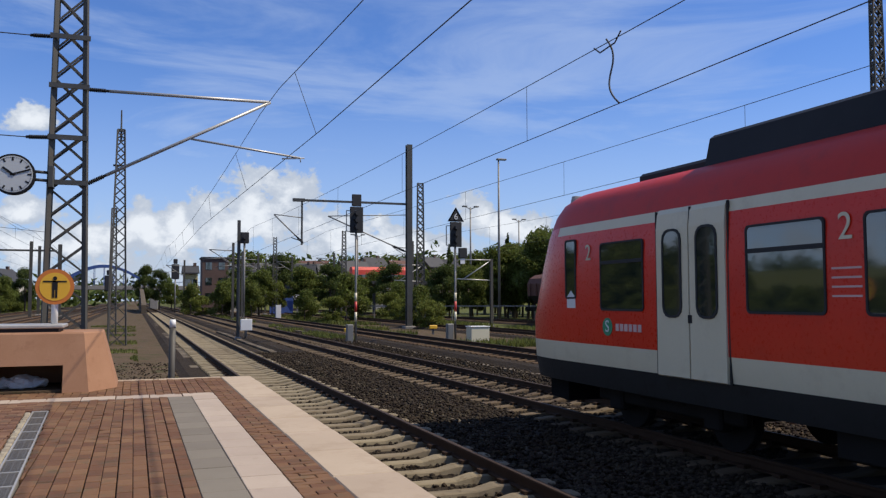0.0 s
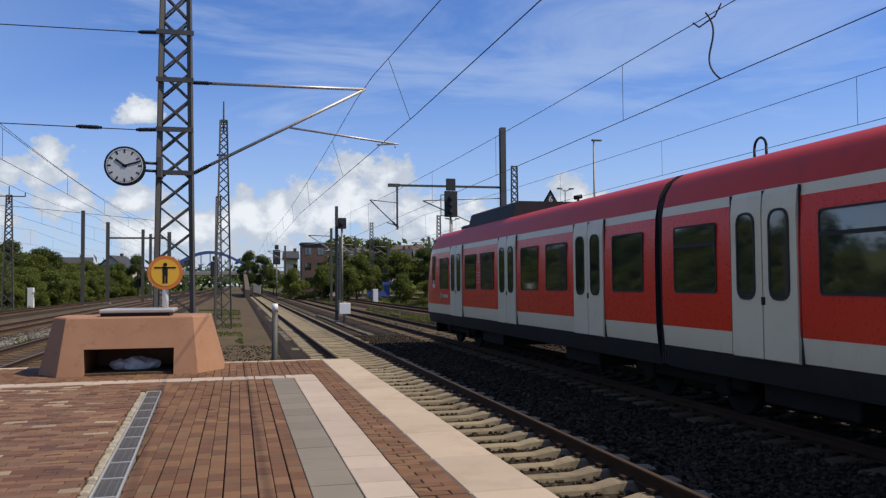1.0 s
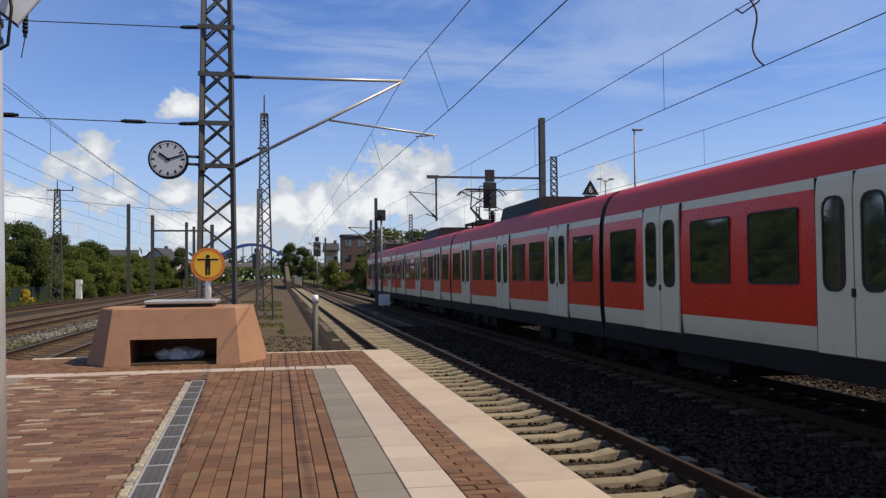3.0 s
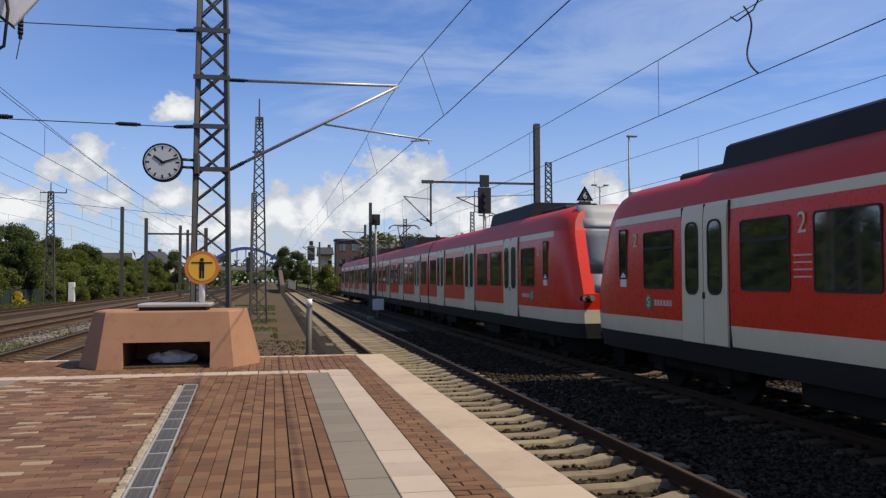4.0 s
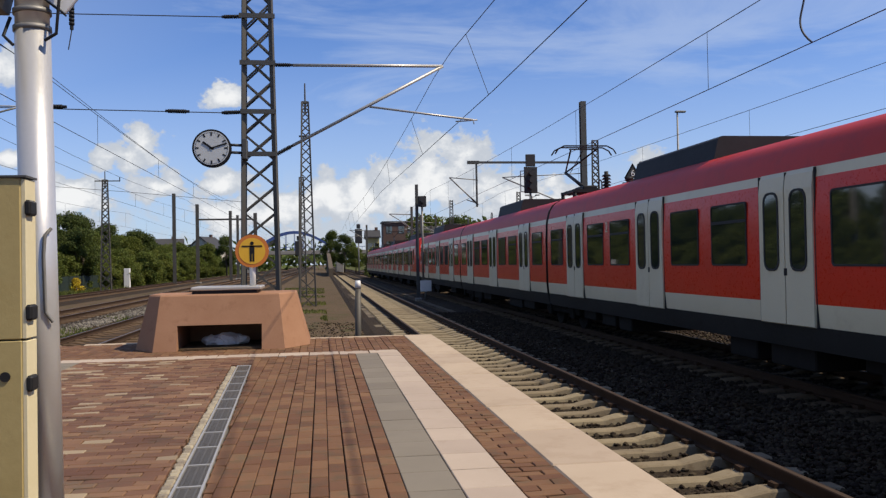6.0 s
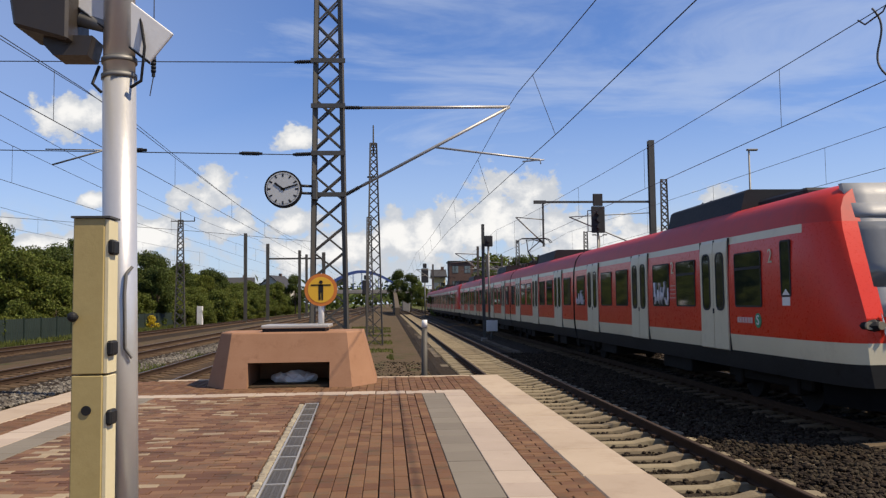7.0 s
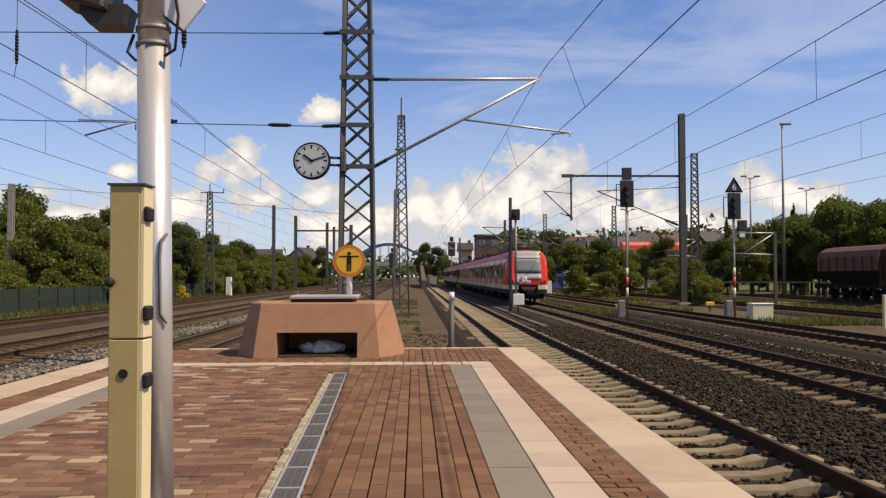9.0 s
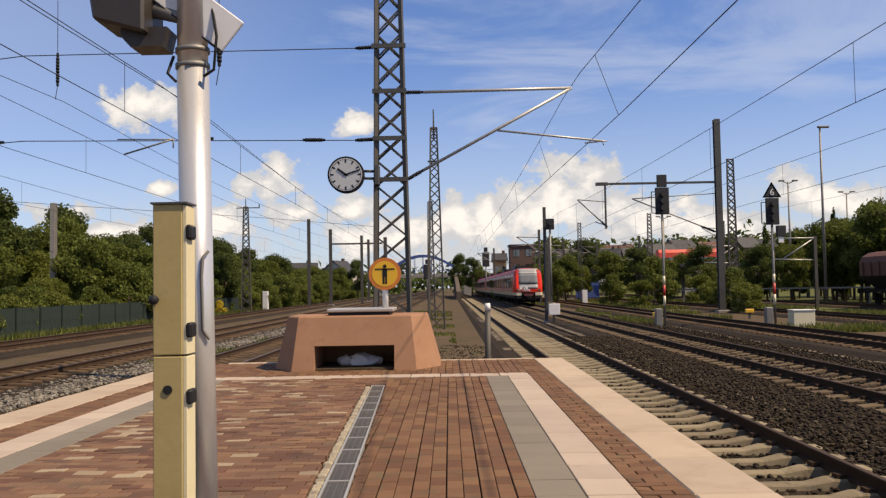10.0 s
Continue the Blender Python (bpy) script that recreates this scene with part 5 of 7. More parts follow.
def build_pole():
    """The silver lamp and loudspeaker pole with the wooden casing strapped to it."""
    p = base("platform_pole", pose(POLE[0], POLE[1], 0), "silver-painted steel pole with strapped fittings on the platform", "pole")
    bm = BM()
    rod(bm, (0, 0, 0), (-0.035, 0, 2.18), 0.071, 0.069, n=28)
    rod(bm, (-0.035, 0, 2.18), (-0.05, 0, 3.6), 0.066, 0.064, n=28)
    rod(bm, (0, 0, 0.0), (0, 0, 0.03), 0.12, n=24)
    part("shaft", bm, SILVER, p)
    for z in (2.17, 2.24):
        bm = BM()
        rod(bm, (-0.035, 0, z), (-0.036, 0, z + 0.02), 0.074, n=28)
        part("pole_clamp", bm, GALV, p)
    wire("conduit", [(0.045, -0.05, 1.36), (0.025, -0.065, 1.33), (0.02, -0.068, 1.25), (0.025, -0.066, 1.02), (0.05, -0.055, 0.98)], 0.007, GALV, "", parent=p)
    wire("cable", [(0.055, -0.02, 2.45), (0.085, -0.05, 2.30), (0.075, -0.06, 2.15), (0.03, -0.06, 2.12)], 0.007, BLACK, "", parent=p)
    wire("cable", [(-0.11, -0.03, 2.22), (-0.13, -0.05, 2.14), (-0.09, -0.06, 2.10)], 0.007, BLACK, "", parent=p)
    # loudspeaker horn on the pole
    s = base("loudspeaker", pose(POLE[0] - 0.22, POLE[1] - 0.02, 2.385), "dark brown loudspeaker horn clamped to the silver pole", "loudspeaker")
    bm = BM()
    prism(bm, [(-0.20, -0.03), (0.02, -0.09), (0.02, 0.22), (-0.24, 0.22)], -0.13, 0.13)
    bmesh.ops.bevel(bm, geom=bm.edges[:], offset=0.012, segments=1, affect="EDGES")
    part("horn", bm, mat_brown, s)
    bm = BM()
    prism(bm, [(-0.10, -0.09), (-0.06, -0.135), (0.08, -0.135), (0.10, -0.05), (-0.10, -0.05)], -0.07, 0.07)
    part("driver", bm, mat_brown, s)
    bm = BM()
    rod(bm, (0.02, 0, 0.04), (0.21, 0.02, 0.0), 0.03, n=10)
    part("arm", bm, GALV, s)
    # edge of a hanging sign above
    g = base("hanging_sign", pose(POLE[0] + 0.10, POLE[1] - 0.02, 2.24), "tilted flat sign fixed near the pole top", "sign")
    bm = BM()
    box(bm, 0.0, 0.16, -0.01, 0.01, 0.0, 0.55, 0.004, m=Matrix.Rotation(radians(-52), 4, "Y"))
    part("panel", bm, WHITE, g)
    bm = BM()
    box(bm, -0.006, 0.0, -0.02, 0.02, 0.0, 0.56, m=Matrix.Rotation(radians(-52), 4, "Y"))
    part("frame", bm, BLACK, g)
    # wooden casing
    w = base("wooden_casing", pose(WOOD[0], WOOD[1], 0), "tall ochre wooden casing strapped to the silver pole", "casing")
    top = WOOD[2]
    bm = BM()
    box(bm, -0.075, 0.045, -0.055, 0.055, 0.0, 0.925, 0.004)
    part("lower_box", bm, [OCHRE], w)
    bm = BM()
    box(bm, -0.075, 0.045, -0.055, 0.055, 0.93, top, 0.004)
    part("upper_box", bm, [OCHRE], w)
    bm = BM()
    box(bm, 0.045, 0.062, -0.05, 0.06, 0.0, 0.923, 0.002)
    box(bm, 0.045, 0.062, -0.05, 0.06, 0.932, top - 0.004, 0.002)
    # sunlight on this face is painted in by the paler wood colour
    part("side_board", bm, CREAM, w, "side board with sunlight put into its pale colour")
    bm = BM()
    box(bm, -0.083, 0.068, -0.063, 0.065, top, top + 0.008)
    part("cap", bm, DARKSTEEL, w)
    for z in (0.76, 1.03, 1.43):
        bm = BM()
        box(bm, 0.055, 0.082, -0.055, 0.02, z - 0.03, z + 0.03, 0.008)
        part("strap", bm, BLACK, w)
    bm = BM()
    rod(bm, (-0.015, -0.054, 0.79), (-0.015, -0.06, 0.79), 0.019, n=16)
    part("keyhole", bm, BLACK, w)
    bm = BM()
    rod(bm, (-0.06, -0.05, 1.155), (-0.06, -0.085, 1.155), 0.011, n=12)
    bmesh.ops.create_uvsphere(bm, u_segments=14, v_segments=8, radius=0.020, matrix=Matrix.Translation((-0.06, -0.09, 1.155)))
    part("knob", bm, BLACK, w)


POLE = (-1.117, 3.62)
WOOD = (-1.165, 3.42, 1.545)
mat_brown = mat("dark_brown_plastic", (0.0220, 0.0168, 0.0128), (0.0340, 0.0264, 0.0200), 0.5, coarse=3, fine=30, bump=0.05)
build_planter()
build_stop_sign()
build_main_mast()
build_clock()
build_end_post()
build_pole()

# ---------------------------------------------------------------- masts, signals, wires, boxes along the line
def lattice_mast(x, y, top, w0, w1, label, brace=0.05, arms=(), ground=GROUND - 0.25, step=None, peak=0.0, leg=0.07):
    m = base("lattice_mast", pose(x, y, 0), label, "mast", "overhead line masts")
    bm = BM()
    lattice(bm, 0, 0, ground, top, w0, w1, leg, brace, step, deep=0.35)
    if peak:
        rod(bm, (0, 0, top - 0.6), (0, 0, top + peak), 0.06, 0.04, n=6)
        bar(bm, (-w1 / 2, 0, top), (w1 / 2, 0, top), leg)
    part("lattice_frame", bm, MASTSTEEL, m)
    for z, x0, x1 in arms:
        bm = BM()
        bar(bm, (x0, 0, z), (x1, 0, z), 0.09)
        part("cross_arm", bm, MASTSTEEL, m)
        for xe in (x0, x1):
            if abs(xe) > w0:
                bm = BM()
                insulator(bm, (xe, 0, z - 0.05), (xe, 0, z + 0.35), 0.06, 4)
                part("insulator", bm, BLACK, m)
    return m


def steel_post(name, x, y, top, w, label, material=MASTSTEEL, taper=1.0):
    m = base(name, pose(x, y, 0), label, "mast", "overhead line masts")
    bm = BM()
    # an I-section post
    h = w / 2
    o = [(-h, -h), (h, -h), (h, -h * 0.72), (h * 0.16, -h * 0.72), (h * 0.16, h * 0.72), (h, h * 0.72), (h, h), (-h, h), (-h, h * 0.72), (-h * 0.16, h * 0.72), (-h * 0.16, -h * 0.72), (-h, -h * 0.72)]
    prism(bm, o, GROUND - 0.3, top, axis="z")
    part("shaft", bm, material, m)
    bm = BM()
    box(bm, -w, w, -w, w, GROUND - 0.3, GROUND + 0.02, 0.03)
    part("footing", bm, CONCRETE, m)
    return m


def tower_light(x, y, top, kind, label):
    m = base("yard_lamp", pose(x, y, 0), label, "lamp post", "yard lamps")
    bm = BM()
    rod(bm, (0, 0, GROUND - 0.3), (0, 0, top), 0.15, 0.08, n=10)
    part("pole", bm, GALV, m)
    for s in ((-1, 1) if kind == 2 else (1,)):
        bm = BM()
        if kind == 2:
            rod(bm, (0, 0, top - 0.25), (s * 0.75, -0.1, top + 0.1), 0.05)
            box(bm, s * 0.5, s * 1.05, -0.3, 0.2, top + 0.02, top + 0.18, 0.03)
        else:
            box(bm, -0.2, 0.85, -0.2, 0.2, top - 0.02, top + 0.16, 0.04)
        part("lamp_head", bm, GALV, m)
    return m


def colour_signal(x, y, z_head, z_top, w, label, low=None, six=False):
    s = base("railway_signal", pose(x, y, 0), label, "railway signal", "colour light signals")
    bm = BM()
    rod(bm, (0, 0.1, GROUND - 0.3), (0, 0.1, z_head + 0.2), 0.058, n=12)
    part("pole", bm, GALV, s)
    # red and white bands on the pole
    for k, (a, b, m) in enumerate(((0.95, 1.45, TRAINGREY), (1.45, 2.0, REDPAINT), (2.0, 2.45, TRAINGREY))):
        bm = BM()
        rod(bm, (0, 0.1, GROUND + a), (0, 0.1, GROUND + b), 0.066, n=12)
        part("band", bm, m, s, "painted band")
    bm = BM()
    box(bm, -w / 2, w / 2, -0.05, 0.05, z_head, z_top, 0.03)
    for k in range(3):
        zz = z_head + 0.3 + k * 0.36
        rod(bm, (0, -0.05, zz), (0, -0.28, zz), 0.12, n=12)
    head = part("signal_head", bm, SIGNALBLACK, s, "black screen with hooded lamps")
    if six:
        bm = BM()
        prism(bm, [(-0.46, z_top + 0.02), (0.46, z_top + 0.02), (0.0, z_top + 0.78)], -0.03, 0.03)
        tri = part("number_plate_triangle", bm, SIGNALBLACK, s, "black triangular speed board")
        bm = BM()
        o, i = [(-0.46, 0.02), (0.46, 0.02), (0.0, 0.78)], [(-0.36, 0.075), (0.36, 0.075), (0.0, 0.665)]
        for k in range(3):
            a, b, c, d = o[k], o[(k + 1) % 3], i[(k + 1) % 3], i[k]
            vs = [bm.verts.new((u, -0.036, z_top + v)) for u, v in (a, b, c, d)]
            bm.faces.new(vs)
        bmesh.ops.solidify(bm, geom=bm.faces[:], thickness=0.004)
        part("border", bm, WHITE, tri)
        c = bpy.data.curves.new("six", "FONT")
        c.body, c.size, c.extrude, c.align_x, c.align_y = "6", 0.46, 0.004, "CENTER", "CENTER"
        c.materials.append(WHITE)
        o_ = new("digit", c)
        o_.parent, o_.matrix_basis = tri, pose(0, -0.045, z_top + 0.27, 90, 0, 0)
    else:
        bm = BM()
        box(bm, -w / 2 + 0.1, w / 2 - 0.1, -0.06, 0.06, z_top + 0.02, z_top + 0.65, 0.02)
        part("upper_screen", bm, SIGNALBLACK, s)
    if low:
        bm = BM()
        box(bm, 0.16, 0.62, -0.1, 0.1, low - 0.55, low, 0.03)
        part("side_screen", bm, SIGNALBLACK, s)
        bm = BM()
        box(bm, 0.24, 0.5, -0.06, -0.03, low - 0.85, low - 0.57)
        part("white_plate", bm, WHITE, s)
    bm = BM()
    bar(bm, (-w / 2 - 0.15, 0.15, z_head + 0.1), (-w / 2 - 0.15, 0.15, z_top - 0.2), 0.04)
    bar(bm, (-w / 2 - 0.15, 0.15, z_head + 0.1), (0, 0.15, z_head + 0.05), 0.04)
    bar(bm, (-w / 2 - 0.15, 0.15, z_top - 0.2), (0, 0.15, z_top - 0.2), 0.04)
    part("guard_frame", bm, GALV, s)
    bm = BM()
    box(bm, -0.50, -0.16, -0.1, 0.25, GROUND - 0.2, GROUND + 0.82, 0.03)
    part("junction_box", bm, GALV, s, "grey junction box at the foot")
    return s


def catenary(x, y0, y1, z_contact, z_mess, sag, supports, label, r=0.0082, drop=9.0, xm=None):
    """Contact wire, sagging messenger wire and droppers of one track, as one thing."""
    e = base("overhead_line", Matrix(), label, "overhead wire", "overhead lines")
    cw = [(x(y), y, z_contact) for y in np.linspace(y0, y1, 28)]
    wire("contact_wire", cw, r, CABLE, "", parent=e)

    def mz(y):
        for a, b in zip(supports, supports[1:]):
            if a <= y <= b:
                u = (y - a) / (b - a)
                return z_mess - sag * 4 * u * (1 - u)
        return z_mess
    xm = xm or x
    pts = [(xm(y), y, mz(y)) for y in np.arange(y0, y1, 2.5)]
    wire("messenger_wire", pts, r, CABLE, "", parent=e)
    y = y0 + 2.0
    while y < min(y1, 90):
        wire("dropper", [(x(y), y, z_contact), (xm(y), y, mz(y))], 0.006, CABLE, "", parent=e)
        y += drop
    return e


def build_line():
    # overhead lines, track by track
    catenary(lambda y: 3.28 - 0.010 * (y - 18.5) if y < 18.5 else max(2.75, 3.28 - 0.03 * (y - 18.5)), -40, 260, 4.46, 5.72, 0.45, [-45, 18.5, 75, 135, 200, 270], "overhead wires above the rusty track beside the platform", 0.0080, xm=lambda y: 2.78 - 0.037 * (y - 18.5) if y < 18.5 else 2.78 - 0.004 * (y - 18.5))
    catenary(lambda y: MAIN + 0.003 * (y - 20), -40, 260, 4.62, 6.55, 0.75, [-32, 62, 120, 180, 270], "overhead wires above the train's track")
    catenary(lambda y: THIRD, -40, 260, 4.75, 6.45, 0.6, [-42, 62, 120, 180, 270], "overhead wires above the third track")
    catenary(lambda y: FOURTH + 0.02 * y, -20, 260, 4.8, 6.5, 0.6, [-42, 62, 120, 180, 270], "overhead wires above the weedy track")
    catenary(lambda y: SIDE, -40, 260, 4.72, 5.75, 0.4, [-45, 18.5, 75, 135, 200, 270], "overhead wires above the track behind the platform")
    catenary(lambda y: LEFT_A, -40, 260, 4.85, 6.1, 0.5, [-45, 20, 80, 140, 200, 270], "overhead wires above the brown track")
    catenary(lambda y: LEFT_B, -40, 260, 4.9, 6.2, 0.5, [-45, 20, 80, 140, 200, 270], "overhead wires above the outer track")
    # connecting cable hanging between the wires of the train's track
    pts = []
    for k in range(17):
        u = k / 16
        pts.append((MAIN - 0.02 + 0.05 * math.sin(u * 6), 12.75 - 0.42 * u + 0.42 * math.sin(u * math.pi) * (u - 0.35) * 1.2, 5.88 - 1.26 * u))
    wire("jumper_cable", pts, 0.017, CABLE, "bent connecting cable between two overhead wires")
    wire("jumper_cable", [(MAIN, 13.2, 5.84), (MAIN, 13.0, 5.70), (MAIN, 12.5, 5.74), (MAIN, 12.3, 5.90)], 0.014, CABLE, "short looped connecting cable at an overhead wire")
    # cross-span fittings over the tracks on the far side of the platform
    f = base("cross_span", Matrix(), "registration arms and insulators on the cross wire", "overhead fitting")
    y = 18.4
    for xc in (SIDE, LEFT_A):
        bm = BM()
        rod(bm, (xc + 0.15, y, 4.6), (xc - 0.95, y, 4.28), 0.02)
        rod(bm, (xc + 0.15, y, 4.62), (xc + 0.15, y, 4.40), 0.016)
        rod(bm, (xc + 0.15, y, 4.6), (xc - 1.1, y, 4.62), 0.014)
        part("steady_arm", bm, GALV, f)
        bm = BM()
        insulator(bm, (xc + 0.45, y, 4.6), (xc + 1.05, y, 4.6), 0.055)
        part("insulator", bm, BLACK, f)
    for xc, yy, z0, z1 in ((-3.62, 13.0, 4.75, 5.35), (-8.75, 18.4, 5.85, 6.6)):
        bm = BM()
        insulator(bm, (xc, yy, z0), (xc, yy, z1), 0.045, 8)
        part("insulator", bm, BLACK, f)
        wire("tie_wire", [(xc, yy, z1), (xc, yy, z1 + 1.2)], 0.008, CABLE, "", parent=f)
        wire("tie_wire", [(xc, yy, z0), (xc - 0.05, yy, z0 - 0.3)], 0.008, CABLE, "", parent=f)
    # feeder lines on the far side
    for x, z, yb in ((-14.0, 8.2, -30), (-9.2, 7.9, -30)):
        wire("feeder_line", [(x, yb + k * 10, z - 0.6 * math.sin(math.pi * ((k * 10) % 60) / 60)) for k in range(26)], 0.011, CABLE, "thin feeder wire strung along the tracks", group="feeder wires")
    wire("feeder_line", [(-40, 55, 8.4), (-28.7, 60, 7.7), (-15, 66, 7.0), (-6, 70, 6.4)], 0.018, CABLE, "thin wire from a concrete post towards the tracks", group="feeder wires")

    # masts
    lattice_mast(-0.75, 45.0, 9.9, 0.85, 0.34, "slender grey lattice mast on the grass strip", 0.045, ((8.05, -0.35, 0.35),), peak=1.0)
    lattice_mast(-1.30, 58.0, 7.2, 0.5, 0.28, "thin lattice mast behind a taller one", 0.04, peak=0.5)
    lattice_mast(-19.6, 80.0, 9.3, 0.95, 0.45, "dark lattice mast in front of the green hedge", 0.06, ((9.2, -0.9, 1.3),), peak=0.8)
    lattice_mast(25.2, 74.0, 12.2, 0.85, 0.55, "lattice mast beyond the heavy steel mast", 0.06)
    lattice_mast(28.1, 25.0, 14.0, 0.75, 0.45, "tall lattice mast at the far sidings", 0.05)
    lattice_mast(22.2, 92.0, 9.0, 0.7, 0.4, "far lattice mast between the sidings", 0.06)
    lattice_mast(17.6, 112.0, 9.6, 0.7, 0.4, "far lattice mast between the sidings", 0.06)
    h = steel_post("steel_mast", 20.3, 62.4, 13.5, 0.44, "heavy dark steel mast carrying a long bracket", DARKSTEEL)
    bm = BM()
    bar(bm, (-9.2, 0, 8.75), (0, 0, 8.75), 0.16)
    bar(bm, (-8.5, 0, 8.7), (-8.5, 0, 5.35), 0.13)
    bar(bm, (-9.2, 0, 8.75), (-8.3, 0, 8.75), 0.24)
    part("bracket_beam", bm, DARKSTEEL, h)
    bm = BM()
    rod(bm, (-8.4, 0, 5.5), (-10.6, 0, 7.6), 0.05)
    rod(bm, (-8.4, 0, 7.4), (-10.6, 0, 7.6), 0.035)
    rod(bm, (-9.3, 0, 5.9), (-8.4, 0, 5.6), 0.04)
    rod(bm, (0.0, 0, 7.9), (-6.5, 0, 7.6), 0.035)
    rod(bm, (-0.3, 0, 5.0), (-6.5, 0, 7.6), 0.05)
    part("cantilever", bm, GALV, h)
    bm = BM()
    insulator(bm, (-0.3, 0, 5.0), (-1.4, 0, 5.45), 0.10, 6)
    insulator(bm, (-8.4, 0, 5.5), (-8.9, 0, 5.98), 0.09, 5)
    part("insulator", bm, BLACK, h)
    for x, y, top, w in ((-16.9, 100.0, 9.7, 0.36), (-16.0, 112.0, 9.3, 0.4), (-11.8, 112.0, 8.4, 0.35), (-9.6, 125.0, 8.9, 0.5), (-13.6, 140, 9.5, 0.4)):
        steel_post("steel_mast", x, y, top, w, "distant grey steel mast beside the tracks by the thicket")
    steel_post("concrete_post", -28.7, 60.0, 7.8, 0.36, "plain concrete post above the hedge", CONCRETE)
    bm = BM()
    bar(bm, (-16.0, 112.0, 7.3), (-9.0, 112.0, 7.3), 0.22)
    tagged(part("portal_beam", bm, MASTSTEEL), "steel beam between distant masts", "portal beam")
    s = steel_post("steel_mast", 5.55, 48.3, 5.75, 0.17, "dark slim post beside a small signal", DARKSTEEL)
    # far masts with cantilevers beyond the train
    for x, y, top in ((10.3, 95, 7.6), (12.5, 105, 7.2), (16.5, 120, 7.8), (19.0, 130, 7.6), (27.0, 118, 8.0), (33, 100, 8.6), (7.0, 130, 7.2), (24, 135, 8.2)):
        k = steel_post("steel_mast", x, y, top, 0.26, "distant slim mast with a bracket over the sidings")
        bm = BM()
        rod(bm, (0, 0, top - 0.9), (-2.6, 0, top - 0.8), 0.05)
        rod(bm, (0, 0, top - 2.4), (-2.6, 0, top - 0.8), 0.05)
        rod(bm, (-1.2, 0, top - 1.7), (-3.2, 0, top - 1.9), 0.035)
        part("cantilever", bm, GALV, k)
    for x, y, top, sgn in ((27.2, 62, 4.5, -1), (36.0, 58, 4.7, 1), (27.5, 80, 4.8, -1)):
        k = steel_post("steel_mast", x, y, top, 0.22, "slim mast with pale triangular bracket before the trees")
        bm = BM()
        rod(bm, (0, 0, top - 0.1), (sgn * 2.6, 0, top - 0.1), 0.045)
        rod(bm, (sgn * 2.5, 0, top - 1.7), (0, 0, top - 0.1), 0.045)
        rod(bm, (0, 0, top - 1.75), (sgn * 3.0, 0, top - 1.65), 0.045)
        part("cantilever", bm, ALU, k)
    # signals
    colour_signal(10.8, 42.0, 4.68, 6.05, 0.70, "black colour-light signal on a banded pole")
    colour_signal(15.95, 41.0, 3.99, 5.32, 0.66, "black signal with a triangular number board", low=3.95, six=True)
    g = base("railway_signal", pose(5.83, 48.0, 0), "small black signal on a thin pole with a white box", "railway signal", "colour light signals")
    bm = BM()
    rod(bm, (0, 0.05, 0.1), (0, 0.05, 4.6), 0.06, n=10)
    rod(bm, (0.12, 0.05, GROUND - 0.3), (0.12, 0.05, 0.2), 0.07, n=10)
    part("pole", bm, GALV, g)
    bm = BM()
    box(bm, -0.22, 0.24, -0.12, 0.1, 4.42, 5.05, 0.03)
    rod(bm, (0, -0.12, 4.75), (0, -0.35, 4.75), 0.12, n=12)
    part("signal_head", bm, SIGNALBLACK, g)
    bm = BM()
    box(bm, -0.18, 0.46, -0.1, 0.12, -0.50, 0.14, 0.02)
    part("white_box", bm, WHITE, g, "white equipment box")
    for x, y, z in ((6.6, 150, 7.4), (-4.0, 150, 5.4)):
        k = base("railway_signal", pose(x, y, 0), "distant black signal over the tracks", "railway signal", "colour light signals")
        bm = BM()
        rod(bm, (0, 0.1, GROUND - 0.3), (0, 0.1, z - 1.5), 0.12, n=8)
        part("pole", bm, GALV, k)
        bm = BM()
        box(bm, -0.65, 0.65, -0.1, 0.1, z - 2.6, z, 0.1)
        box(bm, -0.35, 0.35, -0.1, 0.1, z + 0.05, z + 0.9, 0.1)
        part("signal_head", bm, SIGNALBLACK, k)
    # yard lamps
    tower_light(35.1, 78.0, 15.6, 1, "tall grey yard lamp with flat head")
    tower_light(38.9, 95.0, 12.6, 2, "grey yard lamp with two heads")
    tower_light(52.7, 110.0, 12.8, 2, "grey yard lamp with two heads")
    tower_light(30.5, 118.0, 10.6, 2, "distant grey yard lamp with two heads")
    tower_light(37.2, 36.0, 11.5, 2, "grey yard lamp with two heads beyond the train")
    # boxes and small things at the trackside
    bm = BM()
    box(bm, -0.5, 0.5, -0.35, 0.35, 0, 0.78, 0.015)
    b = base("cable_cabinet", pose(16.6, 39.6, GROUND - 0.1), "low pale grey concrete cable cabinet", "cabinet")
    part("body", bm, TRAINGREY, b)
    bm = BM()
    box(bm, -0.53, 0.53, -0.38, 0.38, 0.785, 0.83, 0.01)
    part("cover", bm, WHITE, b)
    for x, y in ((11.5, 46.5), (17.7, 49.5)):
        k = base("track_magnet", pose(x, y, GROUND - 0.1), "small yellow marker box on a low stand", "marker", "yellow markers")
        bm = BM()
        box(bm, -0.25, 0.25, -0.1, 0.1, 0.35, 0.58, 0.03)
        part("plate", bm, YELLOW, k)
        bm = BM()
        box(bm, -0.06, 0.06, -0.05, 0.05, 0, 0.36)
        part("stand", bm, DARKSTEEL, k)
    for x, y, h_, lab in ((19.4, 33.8, 1.35, "plain cream marker post between the sidings"), (-20.4, 92.0, 2.1, "white marker post before the green fence"), (15.5, 96.0, 1.6, "white marker post in the grass")):
        k = base("marker_post", pose(x, y, GROUND - 0.2), lab, "post", "marker posts")
        bm = BM()
        w_ = 0.075 if y < 50 else 0.28
        box(bm, -w_, w_, -w_, w_, 0, h_ + 0.1, 0.015)
